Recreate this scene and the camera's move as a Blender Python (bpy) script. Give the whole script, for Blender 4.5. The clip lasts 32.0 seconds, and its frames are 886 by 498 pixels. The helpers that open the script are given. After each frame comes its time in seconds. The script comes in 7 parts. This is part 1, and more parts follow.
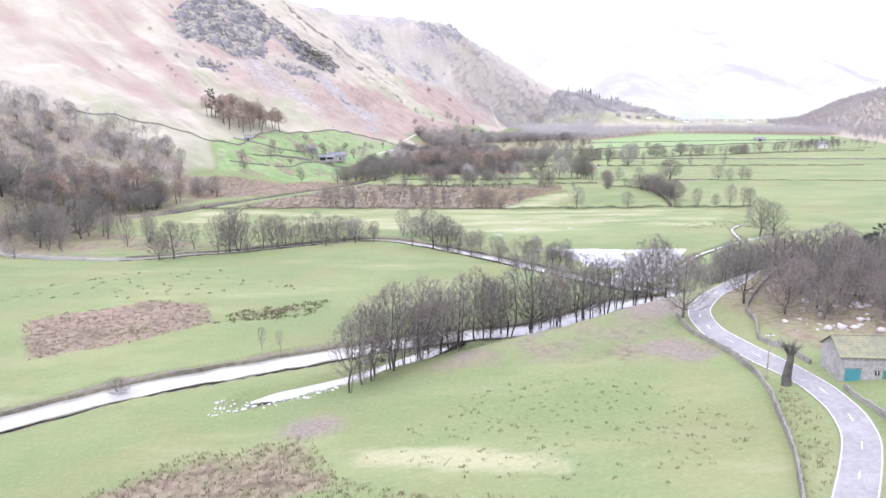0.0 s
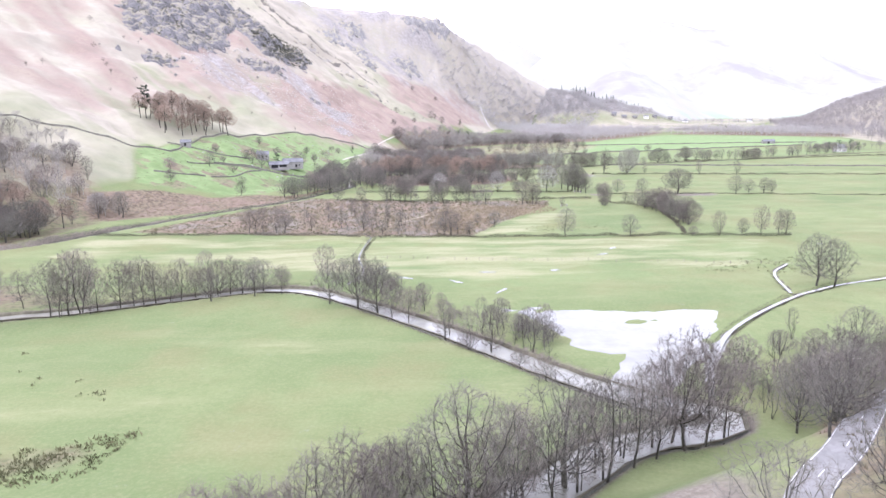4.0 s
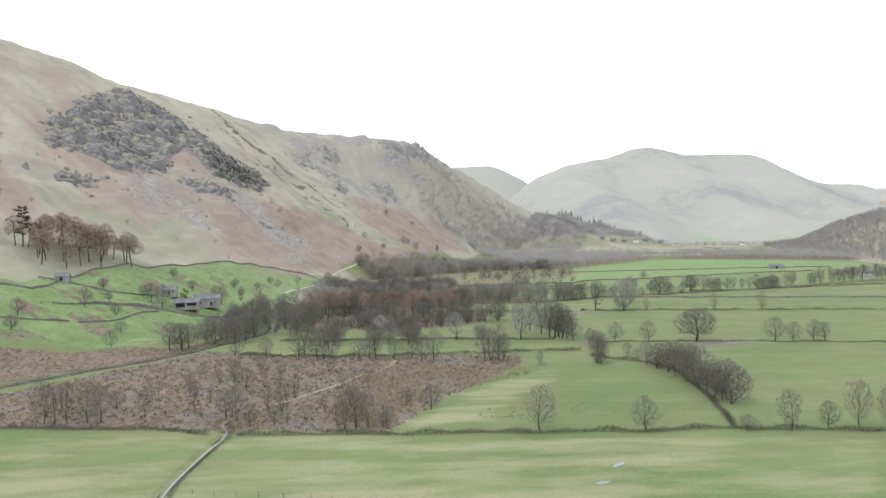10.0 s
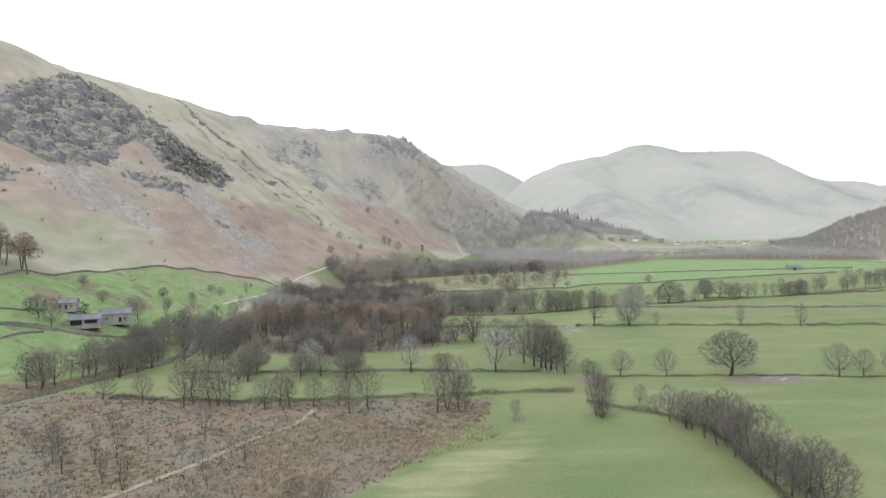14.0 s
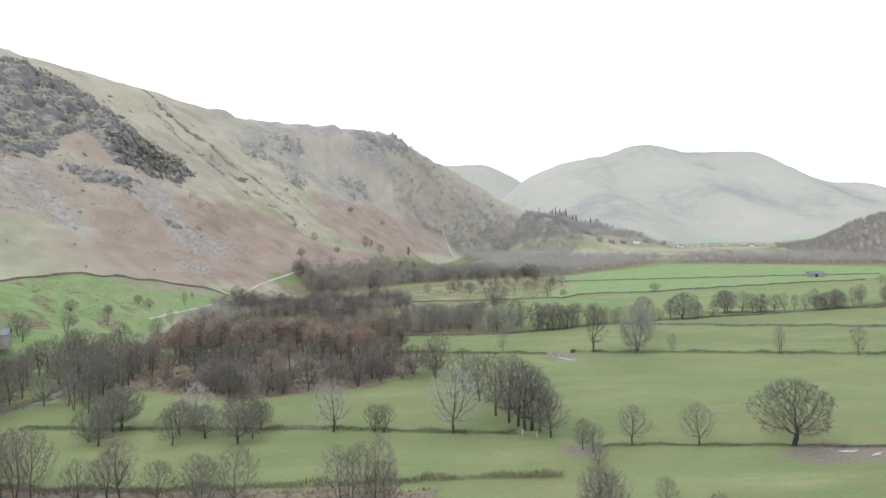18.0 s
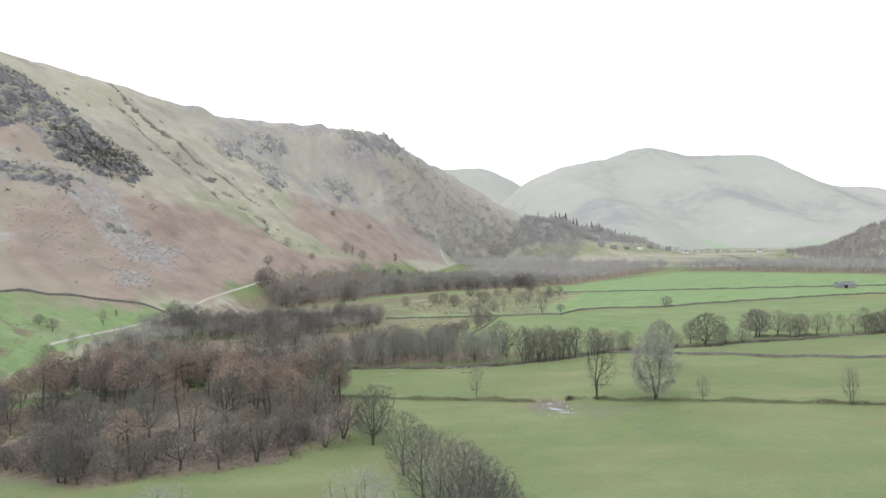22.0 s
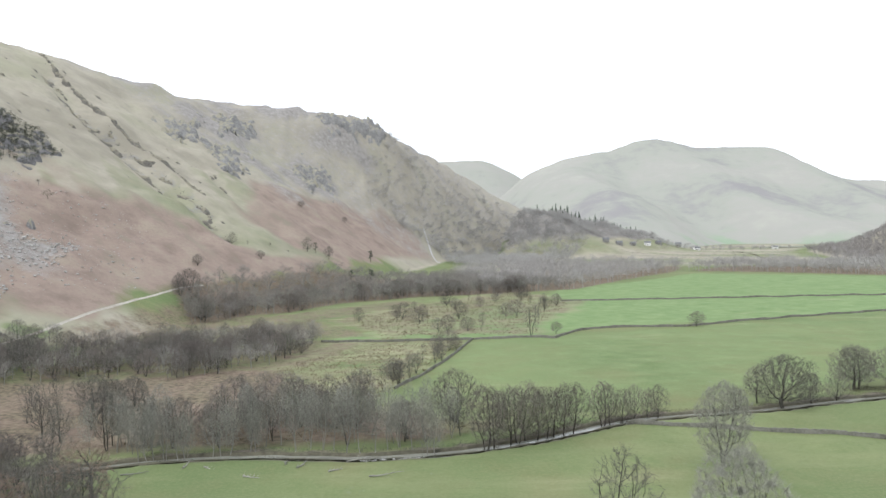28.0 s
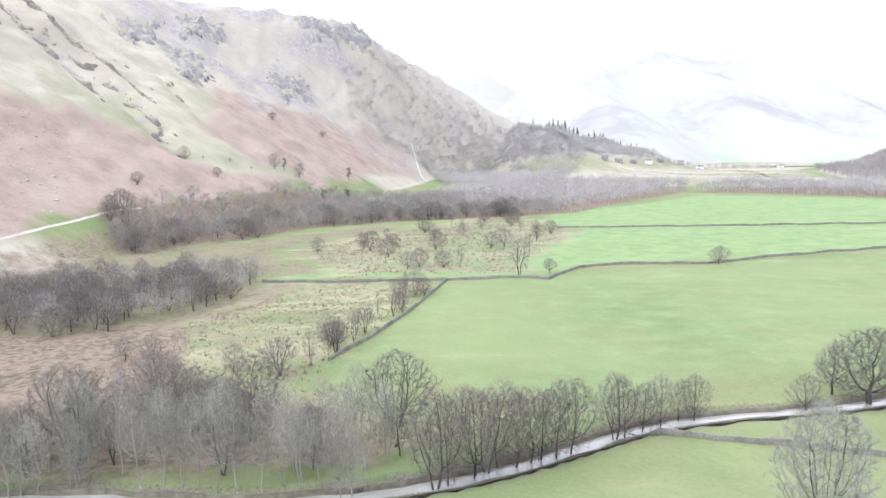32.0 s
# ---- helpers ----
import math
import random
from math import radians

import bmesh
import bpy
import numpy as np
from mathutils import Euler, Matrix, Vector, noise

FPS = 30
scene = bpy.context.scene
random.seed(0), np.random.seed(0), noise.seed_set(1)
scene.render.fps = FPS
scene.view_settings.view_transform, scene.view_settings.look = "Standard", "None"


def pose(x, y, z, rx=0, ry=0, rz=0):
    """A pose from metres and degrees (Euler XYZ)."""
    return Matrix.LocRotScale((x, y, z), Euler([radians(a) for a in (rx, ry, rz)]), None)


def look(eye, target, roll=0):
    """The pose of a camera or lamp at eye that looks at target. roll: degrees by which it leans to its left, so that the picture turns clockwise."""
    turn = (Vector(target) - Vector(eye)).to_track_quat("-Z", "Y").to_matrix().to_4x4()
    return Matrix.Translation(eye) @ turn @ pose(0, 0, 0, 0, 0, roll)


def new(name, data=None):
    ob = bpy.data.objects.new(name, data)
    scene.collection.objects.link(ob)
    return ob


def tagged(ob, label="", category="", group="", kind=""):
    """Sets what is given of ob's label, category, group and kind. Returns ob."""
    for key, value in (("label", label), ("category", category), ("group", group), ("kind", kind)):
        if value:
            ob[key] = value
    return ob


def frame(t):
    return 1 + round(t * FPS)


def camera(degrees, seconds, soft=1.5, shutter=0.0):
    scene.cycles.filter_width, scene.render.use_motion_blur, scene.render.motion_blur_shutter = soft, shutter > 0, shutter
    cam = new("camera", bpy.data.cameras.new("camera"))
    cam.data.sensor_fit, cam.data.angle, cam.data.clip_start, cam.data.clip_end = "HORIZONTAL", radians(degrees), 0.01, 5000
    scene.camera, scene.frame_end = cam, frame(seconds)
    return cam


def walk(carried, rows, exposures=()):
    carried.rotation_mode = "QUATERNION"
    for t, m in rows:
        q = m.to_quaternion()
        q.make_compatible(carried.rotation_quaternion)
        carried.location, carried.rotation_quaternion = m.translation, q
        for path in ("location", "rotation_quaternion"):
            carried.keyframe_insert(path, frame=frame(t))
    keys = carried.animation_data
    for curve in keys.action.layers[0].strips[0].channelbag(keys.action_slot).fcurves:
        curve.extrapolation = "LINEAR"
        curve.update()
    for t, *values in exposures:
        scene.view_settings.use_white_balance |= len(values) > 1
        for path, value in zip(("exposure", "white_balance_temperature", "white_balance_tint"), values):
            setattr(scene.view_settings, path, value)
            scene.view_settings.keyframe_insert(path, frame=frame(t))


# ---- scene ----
cam = camera(64.4, 32.0)
PATH = [
    (0, (3.42, -0.04, 54.11), (0.92, 147.02, 24.66), -0.49),
    (1, (8.79, 21.66, 54.41), (6.29, 168.70, 24.82), -0.73),
    (2, (13.14, 43.98, 54.51), (10.87, 191.00, 24.85), -0.70),
    (3, (16.93, 64.84, 54.48), (15.02, 211.88, 24.85), -0.59),
    (3.5, (18.72, 74.59, 54.41), (17.02, 221.63, 24.75), -0.53),
    (5.5, (25.86, 110.62, 53.93), (25.02, 257.73, 24.58), -0.43),
    (6, (27.70, 119.39, 53.78), (27.08, 266.49, 24.45), -0.45),
    (6.5, (29.61, 128.22, 53.61), (29.17, 275.33, 24.33), -0.48),
    (6.7, (30.39, 131.79, 53.53), (30.02, 278.90, 24.26), -0.50),
    (6.8, (30.78, 133.57, 53.51), (30.44, 280.94, 25.48), -0.51),
    (6.9, (31.17, 135.39, 53.47), (30.87, 283.32, 28.71), -0.52),
    (7, (31.56, 137.19, 53.43), (31.30, 285.89, 33.73), -0.53),
    (7.1, (31.96, 139.00, 53.40), (31.73, 288.24, 38.25), -0.54),
    (7.2, (32.36, 140.84, 53.37), (32.16, 290.51, 43.56), -0.55),
    (7.3, (32.76, 142.66, 53.32), (32.60, 292.54, 47.10), -0.56),
    (7.4, (33.16, 144.51, 53.30), (33.03, 294.45, 48.97), -0.57),
    (7.5, (33.57, 146.35, 53.27), (33.47, 296.31, 49.32), -0.58),
    (8, (35.61, 155.75, 53.09), (35.68, 305.71, 49.52), -0.64),
    (9, (39.84, 175.20, 52.72), (40.18, 325.17, 49.41), -0.77),
    (10, (44.19, 195.45, 52.39), (44.78, 345.41, 48.93), -0.89),
    (11, (48.63, 216.21, 52.08), (49.41, 366.17, 48.47), -1.00),
    (12, (53.11, 237.13, 51.81), (54.04, 387.08, 47.97), -1.07),
    (13, (57.55, 257.85, 51.57), (58.61, 407.79, 47.68), -1.10),
    (14, (61.97, 278.07, 51.39), (63.10, 428.03, 47.85), -1.11),
    (14.5, (64.12, 287.94, 51.31), (65.31, 437.91, 48.03), -1.10),
    (16.5, (72.54, 325.77, 51.14), (73.82, 475.73, 47.94), -1.04),
    (17, (74.58, 334.86, 51.12), (75.87, 484.82, 47.91), -1.02),
    (18, (78.59, 352.78, 51.12), (79.88, 502.74, 47.89), -0.98),
    (19, (82.52, 370.55, 51.16), (83.79, 520.51, 48.03), -0.95),
    (20, (86.40, 388.39, 51.24), (87.63, 538.36, 48.10), -0.93),
    (21, (90.27, 406.53, 51.34), (91.43, 556.50, 48.43), -0.92),
    (22, (94.14, 425.07, 51.47), (95.21, 575.05, 49.28), -0.92),
    (23, (98.04, 444.03, 51.60), (99.00, 594.02, 49.83), -0.92),
    (24, (101.97, 463.37, 51.73), (102.82, 613.35, 50.06), -0.92),
    (25, (105.93, 482.89, 51.86), (106.67, 632.88, 50.16), -0.90),
    (25.5, (107.91, 492.69, 51.91), (108.60, 642.67, 50.18), -0.89),
    (27.5, (115.71, 531.40, 52.05), (116.25, 681.40, 50.38), -0.80),
    (27.8, (116.84, 537.09, 52.06), (117.37, 687.08, 50.07), -0.78),
    (28, (117.57, 540.86, 52.06), (118.11, 690.81, 48.62), -0.76),
    (28.5, (119.35, 550.15, 52.06), (119.91, 699.80, 41.72), -0.72),
    (29, (121.06, 559.28, 52.06), (121.65, 708.29, 34.97), -0.68),
    (29.5, (122.67, 568.15, 52.03), (123.31, 716.88, 32.52), -0.63),
    (30, (124.16, 576.74, 51.99), (124.87, 725.40, 32.10), -0.59),
    (30.5, (125.46, 584.89, 51.93), (126.30, 733.52, 31.71), -0.54),
    (31, (126.60, 592.50, 51.86), (127.58, 741.09, 31.32), -0.49),
    (31.5, (127.52, 599.34, 51.77), (128.68, 747.88, 30.88), -0.45),
    (32, (128.19, 605.10, 51.64), (129.56, 753.60, 30.51), -0.40),
]
EXPOSURE = [(0, 1.14, 5700, 26), (6.5, 1.14, 5700, 26), (7.2, 1.0, 5780, 23), (8, 0.62, 5880, 17), (9, 0.31, 5980, 12), (11, 0.23, 6020, 11), (27.8, 0.24, 6000, 10), (29.5, 0.84, 5800, 16), (32, 1.05, 5740, 18)]
walk(cam, [(t, look(eye, target, roll)) for t, eye, target, roll in PATH], EXPOSURE)

# ---------------------------------------------------------------- world, sun, exposure
world = bpy.data.worlds.new("overcast")
scene.world = world
world.use_nodes = True
wn, wl = world.node_tree.nodes, world.node_tree.links
sky = wn.new("ShaderNodeTexSky")
sky.sky_type, sky.sun_disc = "NISHITA", False
sky.sun_elevation, sky.sun_rotation = radians(38), radians(-140)
sky.dust_density, sky.air_density = 3.0, 1.0
dim = wn.new("ShaderNodeVectorMath")
dim.operation, dim.inputs[3].default_value = "SCALE", 0.10
wl.new(sky.outputs[0], dim.inputs[0])
wtc = wn.new("ShaderNodeTexCoord")
cloud = wn.new("ShaderNodeTexNoise")
cloud.inputs["Scale"].default_value, cloud.inputs["Detail"].default_value = 2.2, 4.0
wl.new(wtc.outputs["Generated"], cloud.inputs["Vector"])
ramp = wn.new("ShaderNodeValToRGB")
ramp.color_ramp.elements[0].color, ramp.color_ramp.elements[0].position = (1.15, 1.17, 1.20, 1), 0.35
ramp.color_ramp.elements[1].color, ramp.color_ramp.elements[1].position = (1.50, 1.50, 1.50, 1), 0.65
wl.new(cloud.outputs["Fac"], ramp.inputs["Fac"])
cover = wn.new("ShaderNodeMix")
cover.data_type = "RGBA"
cover.inputs["Factor"].default_value = 0.93
wl.new(dim.outputs[0], cover.inputs["A"])
wl.new(ramp.outputs["Color"], cover.inputs["B"])
wl.new(cover.outputs["Result"], wn["Background"].inputs["Color"])
wn["Background"].inputs["Strength"].default_value = 1.0

sun = new("sun", bpy.data.lights.new("sun", "SUN"))
sun.data.energy, sun.data.angle, sun.data.color = 1.2, radians(25), (1.0, 0.97, 0.92)
sun.matrix_world = look((-300, 250, 400), (0, 500, 0))


# ---------------------------------------------------------------- materials
def mat(name, rough=0.9, spec=0.2):
    m = bpy.data.materials.new(name)
    m.use_nodes = True
    nt = m.node_tree
    b = nt.nodes["Principled BSDF"]
    b.inputs["Roughness"].default_value = rough
    b.inputs["Specular IOR Level"].default_value = spec
    return m, nt, b


def noise_node(nt, scale, detail=4.0, rough=0.6, coord=None):
    n = nt.nodes.new("ShaderNodeTexNoise")
    n.inputs["Scale"].default_value, n.inputs["Detail"].default_value, n.inputs["Roughness"].default_value = scale, detail, rough
    if coord is not None:
        nt.links.new(coord, n.inputs["Vector"])
    return n.outputs["Fac"]


def ramp_node(nt, fac, *stops):
    r = nt.nodes.new("ShaderNodeValToRGB")
    while len(r.color_ramp.elements) < len(stops):
        r.color_ramp.elements.new(0.5)
    for e, (pos, col) in zip(r.color_ramp.elements, stops):
        e.position, e.color = pos, (*col, 1)
    nt.links.new(fac, r.inputs["Fac"])
    return r.outputs["Color"]


def mix_node(nt, fac, a, b, mode="MIX"):
    n = nt.nodes.new("ShaderNodeMix")
    n.data_type, n.blend_type = "RGBA", mode
    for sock, v in (("Factor", fac), ("A", a), ("B", b)):
        if isinstance(v, (int, float)):
            n.inputs[sock].default_value = v
        elif isinstance(v, tuple):
            n.inputs[sock].default_value = (*v, 1)
        else:
            nt.links.new(v, n.inputs[sock])
    return n.outputs["Result"]


def math_node(nt, op, a, b=0.0, clamp=False):
    n = nt.nodes.new("ShaderNodeMath")
    n.operation, n.use_clamp = op, clamp
    for i, v in enumerate((a, b)):
        if isinstance(v, (int, float)):
            n.inputs[i].default_value = v
        else:
            nt.links.new(v, n.inputs[i])
    return n.outputs[0]


def bump_node(nt, b, height, strength, distance):
    n = nt.nodes.new("ShaderNodeBump")
    n.inputs["Strength"].default_value, n.inputs["Distance"].default_value = strength, distance
    nt.links.new(height, n.inputs["Height"])
    nt.links.new(n.outputs[0], b.inputs["Normal"])


def position(nt):
    return nt.nodes.new("ShaderNodeNewGeometry").outputs["Position"]


def mottled(name, dark, light, scale, rough=0.9, bump=0.0, metal=0.0, per_object=0.0, spec=0.2):
    """A plain surface: two colours mixed at two scales, with relief and a shade of its own for each object."""
    m, nt, b = mat(name, rough, spec)
    tc = nt.nodes.new("ShaderNodeTexCoord").outputs["Object"]
    fine, broad = noise_node(nt, scale, 6, 0.7, tc), noise_node(nt, scale * 0.13, 3, 0.5, tc)
    f = math_node(nt, "ADD", math_node(nt, "MULTIPLY", fine, 0.6), math_node(nt, "MULTIPLY", broad, 0.4))
    col = ramp_node(nt, f, (0.35, dark), (0.65, light))
    if per_object:
        info = nt.nodes.new("ShaderNodeObjectInfo").outputs["Random"]
        hsv = nt.nodes.new("ShaderNodeHueSaturation")
        nt.links.new(math_node(nt, "ADD", math_node(nt, "MULTIPLY", info, per_object), 1 - per_object / 2), hsv.inputs["Value"])
        nt.links.new(col, hsv.inputs["Color"])
        col = hsv.outputs["Color"]
    nt.links.new(col, b.inputs["Base Color"])
    b.inputs["Metallic"].default_value = metal
    if bump:
        bump_node(nt, b, fine, 0.6, bump)
    return m


def ground_material():
    """Pasture, with bracken, mud, rock, moor grass, lush grass and straw laid in by two masks."""
    m, nt, b = mat("ground", 0.95, 0.15)
    pos = position(nt)
    a1 = nt.nodes.new("ShaderNodeVertexColor")
    a1.layer_name = "cover_a"
    a2 = nt.nodes.new("ShaderNodeVertexColor")
    a2.layer_name = "cover_b"
    s1, s2 = nt.nodes.new("ShaderNodeSeparateColor"), nt.nodes.new("ShaderNodeSeparateColor")
    nt.links.new(a1.outputs["Color"], s1.inputs[0])
    nt.links.new(a2.outputs["Color"], s2.inputs[0])
    n_big, n_mid, n_fine = noise_node(nt, 0.018, 4, 0.55, pos), noise_node(nt, 0.12, 5, 0.65, pos), noise_node(nt, 1.3, 5, 0.75, pos)
    n_tuft = noise_node(nt, 0.55, 3, 0.6, pos)
    stretch = nt.nodes.new("ShaderNodeMapping")
    stretch.inputs["Scale"].default_value = (0.35, 1.3, 1.0)
    nt.links.new(pos, stretch.inputs["Vector"])
    n_streak = noise_node(nt, 0.05, 5, 0.6, stretch.outputs[0])
    grass = ramp_node(nt, n_big, (0.32, (0.112, 0.152, 0.062)), (0.66, (0.180, 0.208, 0.094)))
    grass = mix_node(nt, math_node(nt, "MULTIPLY", math_node(nt, "SUBTRACT", n_mid, 0.38, True), 1.9, True), grass, (0.118, 0.155, 0.062))
    n_field = noise_node(nt, 0.035, 4, 0.6, pos)
    grass = mix_node(nt, math_node(nt, "MULTIPLY", math_node(nt, "SUBTRACT", n_field, 0.48, True), 4.0, True), grass, (0.160, 0.162, 0.076))
    grass = mix_node(nt, math_node(nt, "MULTIPLY", math_node(nt, "SUBTRACT", n_streak, 0.5, True), 2.6, True), grass, (0.220, 0.230, 0.116))
    grass = mix_node(nt, math_node(nt, "MULTIPLY", math_node(nt, "SUBTRACT", n_tuft, 0.55, True), 3.0, True), grass, (0.130, 0.158, 0.070))
    grass = mix_node(nt, math_node(nt, "MULTIPLY", math_node(nt, "SUBTRACT", n_fine, 0.45, True), 1.2), grass, (0.262, 0.272, 0.145))

    def masked(weight, noise_out, gain):
        edge = math_node(nt, "MULTIPLY", math_node(nt, "SUBTRACT", noise_out, 0.5), gain)
        return math_node(nt, "MULTIPLY", math_node(nt, "SUBTRACT", math_node(nt, "ADD", weight, edge), 0.3), 2.2, True)

    lush = ramp_node(nt, n_mid, (0.35, (0.140, 0.208, 0.082)), (0.7, (0.208, 0.272, 0.124)))
    col = mix_node(nt, masked(s2.outputs[1], n_mid, 0.5), grass, lush)
    straw = ramp_node(nt, n_fine, (0.3, (0.222, 0.228, 0.118)), (0.7, (0.300, 0.295, 0.182)))
    col = mix_node(nt, masked(s2.outputs[2], n_streak, 2.2), col, straw)
    n_fell = noise_node(nt, 0.045, 6, 0.7, pos)
    n_slope = noise_node(nt, 0.011, 5, 0.6, pos)
    moor = ramp_node(nt, n_slope, (0.36, (0.262, 0.240, 0.186)), (0.5, (0.340, 0.312, 0.244)), (0.64, (0.300, 0.288, 0.206)))
    moor = mix_node(nt, math_node(nt, "MULTIPLY", math_node(nt, "SUBTRACT", n_mid, 0.45, True), 1.6, True), moor, (0.236, 0.208, 0.170))
    col = mix_node(nt, masked(s2.outputs[0], n_big, 0.6), col, moor)
    heath = math_node(nt, "MULTIPLY", math_node(nt, "SUBTRACT", n_fell, 0.55, True), 4.0, True)
    col = mix_node(nt, math_node(nt, "MULTIPLY", heath, math_node(nt, "MULTIPLY", s2.outputs[0], 0.6)), col, (0.190, 0.172, 0.150))
    fern = ramp_node(nt, n_fell, (0.34, (0.196, 0.150, 0.122)), (0.5, (0.262, 0.203, 0.166)), (0.66, (0.288, 0.240, 0.186)))
    fern = mix_node(nt, math_node(nt, "MULTIPLY", math_node(nt, "SUBTRACT", n_tuft, 0.5, True), 2.4, True), fern, (0.205, 0.160, 0.128))
    col = mix_node(nt, masked(a1.outputs["Alpha"], n_fell, 1.0), col, fern)
    bracken = ramp_node(nt, n_tuft, (0.30, (0.072, 0.061, 0.041)), (0.5, (0.144, 0.118, 0.081)), (0.62, (0.205, 0.174, 0.116)), (0.75, (0.106, 0.102, 0.060)))
    rust = mix_node(nt, math_node(nt, "MULTIPLY", math_node(nt, "SUBTRACT", n_fell, 0.42, True), 4.0, True), bracken, mix_node(nt, 0.5, bracken, (0.255, 0.178, 0.148)))
    col = mix_node(nt, masked(s1.outputs[0], n_mid, 1.1), col, rust)
    mud = ramp_node(nt, n_fine, (0.3, (0.115, 0.100, 0.078)), (0.7, (0.225, 0.200, 0.160)))
    col = mix_node(nt, masked(s1.outputs[1], n_mid, 0.9), col, mud)
    n_crag = noise_node(nt, 0.16, 7, 0.75, pos)
    rock = ramp_node(nt, n_crag, (0.36, (0.055, 0.056, 0.056)), (0.5, (0.160, 0.157, 0.156)), (0.64, (0.285, 0.278, 0.272)))
    pale = ramp_node(nt, n_crag, (0.36, (0.180, 0.166, 0.152)), (0.5, (0.256, 0.238, 0.218)), (0.64, (0.318, 0.300, 0.276)))
    col = mix_node(nt, masked(a2.outputs["Alpha"], n_crag, 1.3), col, pale)
    col = mix_node(nt, masked(s1.outputs[2], n_crag, 2.0), col, rock)
    nt.links.new(col, b.inputs["Base Color"])
    height = math_node(nt, "ADD", n_tuft, math_node(nt, "MULTIPLY", n_fine, 0.5))
    bump_node(nt, b, height, 0.5, 0.35)
    return m


def water_material(name, base, rough, spec=0.5):
    m, nt, b = mat(name, rough, 0.5)
    pos = position(nt)
    b.inputs["IOR"].default_value = 1.33
    b.inputs["Specular IOR Level"].default_value = spec
    nt.links.new(ramp_node(nt, noise_node(nt, 0.15, 3, 0.6, pos), (0.35, base), (0.7, tuple(c * 1.35 for c in base))), b.inputs["Base Color"])
    bump_node(nt, b, noise_node(nt, 1.6, 4, 0.6, pos), 0.15, 0.05)
    return m


M_GROUND = ground_material()
M_WATER = water_material("river_water", (0.215, 0.215, 0.180), 0.05, 0.9)
M_FLOOD = water_material("flood_water", (0.165, 0.168, 0.145), 0.06, 0.7)
M_BARK = mottled("bark", (0.036, 0.034, 0.028), (0.100, 0.096, 0.080), 6.0, 0.95, 0.02, per_object=0.5)
M_PALEBARK = mottled("pale_bark", (0.200, 0.190, 0.165), (0.360, 0.345, 0.305), 6.0, 0.9, 0.01, per_object=0.4)
M_TWIG = {
    "grey": mottled("grey_twigs", (0.122, 0.115, 0.096), (0.218, 0.206, 0.176), 1.5, per_object=0.5),
    "purple": mottled("purple_twigs", (0.132, 0.114, 0.100), (0.226, 0.202, 0.178), 1.5, per_object=0.5),
    "pale": mottled("pale_twigs", (0.30, 0.29, 0.262), (0.44, 0.425, 0.395), 1.5, per_object=0.4),
    "larch": mottled("larch_twigs", (0.240, 0.180, 0.138), (0.368, 0.288, 0.222), 1.5, per_object=0.4),
    "lichen": mottled("lichened_twigs", (0.185, 0.185, 0.152), (0.315, 0.31, 0.262), 1.5, per_object=0.6),
    "wood": mottled("wood_twigs", (0.205, 0.194, 0.170), (0.365, 0.348, 0.312), 0.12, per_object=0.4),
    "needle": mottled("needles", (0.035, 0.05, 0.035), (0.07, 0.09, 0.06), 2.0, per_object=0.4),
    "hedge": mottled("hedge_twigs", (0.065, 0.062, 0.044), (0.150, 0.140, 0.100), 1.5, per_object=0.4),
    # far and far_grey: haze put into the colour, paler than near twigs
    "far": mottled("far_hazed_twigs", (0.275, 0.264, 0.246), (0.425, 0.410, 0.386), 0.3),
    "far_grey": mottled("far_grey_hazed_twigs", (0.300, 0.290, 0.272), (0.440, 0.428, 0.404), 0.3),
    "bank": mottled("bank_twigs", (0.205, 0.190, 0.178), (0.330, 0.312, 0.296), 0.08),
    "gorse": mottled("gorse", (0.055, 0.06, 0.045), (0.115, 0.115, 0.085), 1.0, per_object=0.5),
    "straw": mottled("straw_rush", (0.185, 0.150, 0.096), (0.360, 0.305, 0.205), 0.8, per_object=0.3),
    "rush": mottled("dead_rush", (0.108, 0.087, 0.053), (0.255, 0.214, 0.136), 0.8, per_object=0.3),
}
M_STONE = mottled("dry_stone", (0.095, 0.092, 0.076), (0.245, 0.236, 0.200), 2.5, 0.95, 0.08)
M_HOUSE = mottled("house_stone", (0.150, 0.147, 0.138), (0.340, 0.330, 0.308), 1.6, 0.95, 0.06)
M_BOULDER = mottled("boulder_stone", (0.270, 0.258, 0.240), (0.470, 0.452, 0.425), 0.7, 0.95, 0.05)
M_SLATE = mottled("roof_slate", (0.110, 0.114, 0.122), (0.230, 0.232, 0.240), 2.0, 0.7, 0.03)
M_ASPHALT = mottled("asphalt", (0.168, 0.165, 0.158), (0.258, 0.255, 0.245), 1.2, 0.85, 0.01)
M_WHITE = mottled("road_paint", (0.60, 0.60, 0.58), (0.80, 0.80, 0.78), 3.0, 0.7)
M_RENDER = mottled("white_render", (0.62, 0.61, 0.58), (0.82, 0.81, 0.78), 1.0, 0.85, 0.01)
M_WOOD = mottled("weathered_wood", (0.130, 0.115, 0.095), (0.300, 0.275, 0.235), 5.0, 0.9, 0.01, per_object=0.4)
M_TEAL = mottled("teal_paint", (0.035, 0.140, 0.150), (0.060, 0.210, 0.220), 4.0, 0.6)
M_GREENPAINT = mottled("green_paint", (0.030, 0.130, 0.070), (0.055, 0.190, 0.105), 4.0, 0.6)
M_MOSS = mottled("mossy_slate", (0.12, 0.122, 0.105), (0.25, 0.245, 0.13), 0.9, 0.95, 0.05)
# solid panels painting the shade inside doorways; dark doors use it too
M_DARK = mottled("dark_opening", (0.010, 0.010, 0.012), (0.022, 0.022, 0.025), 2.0, 0.5)
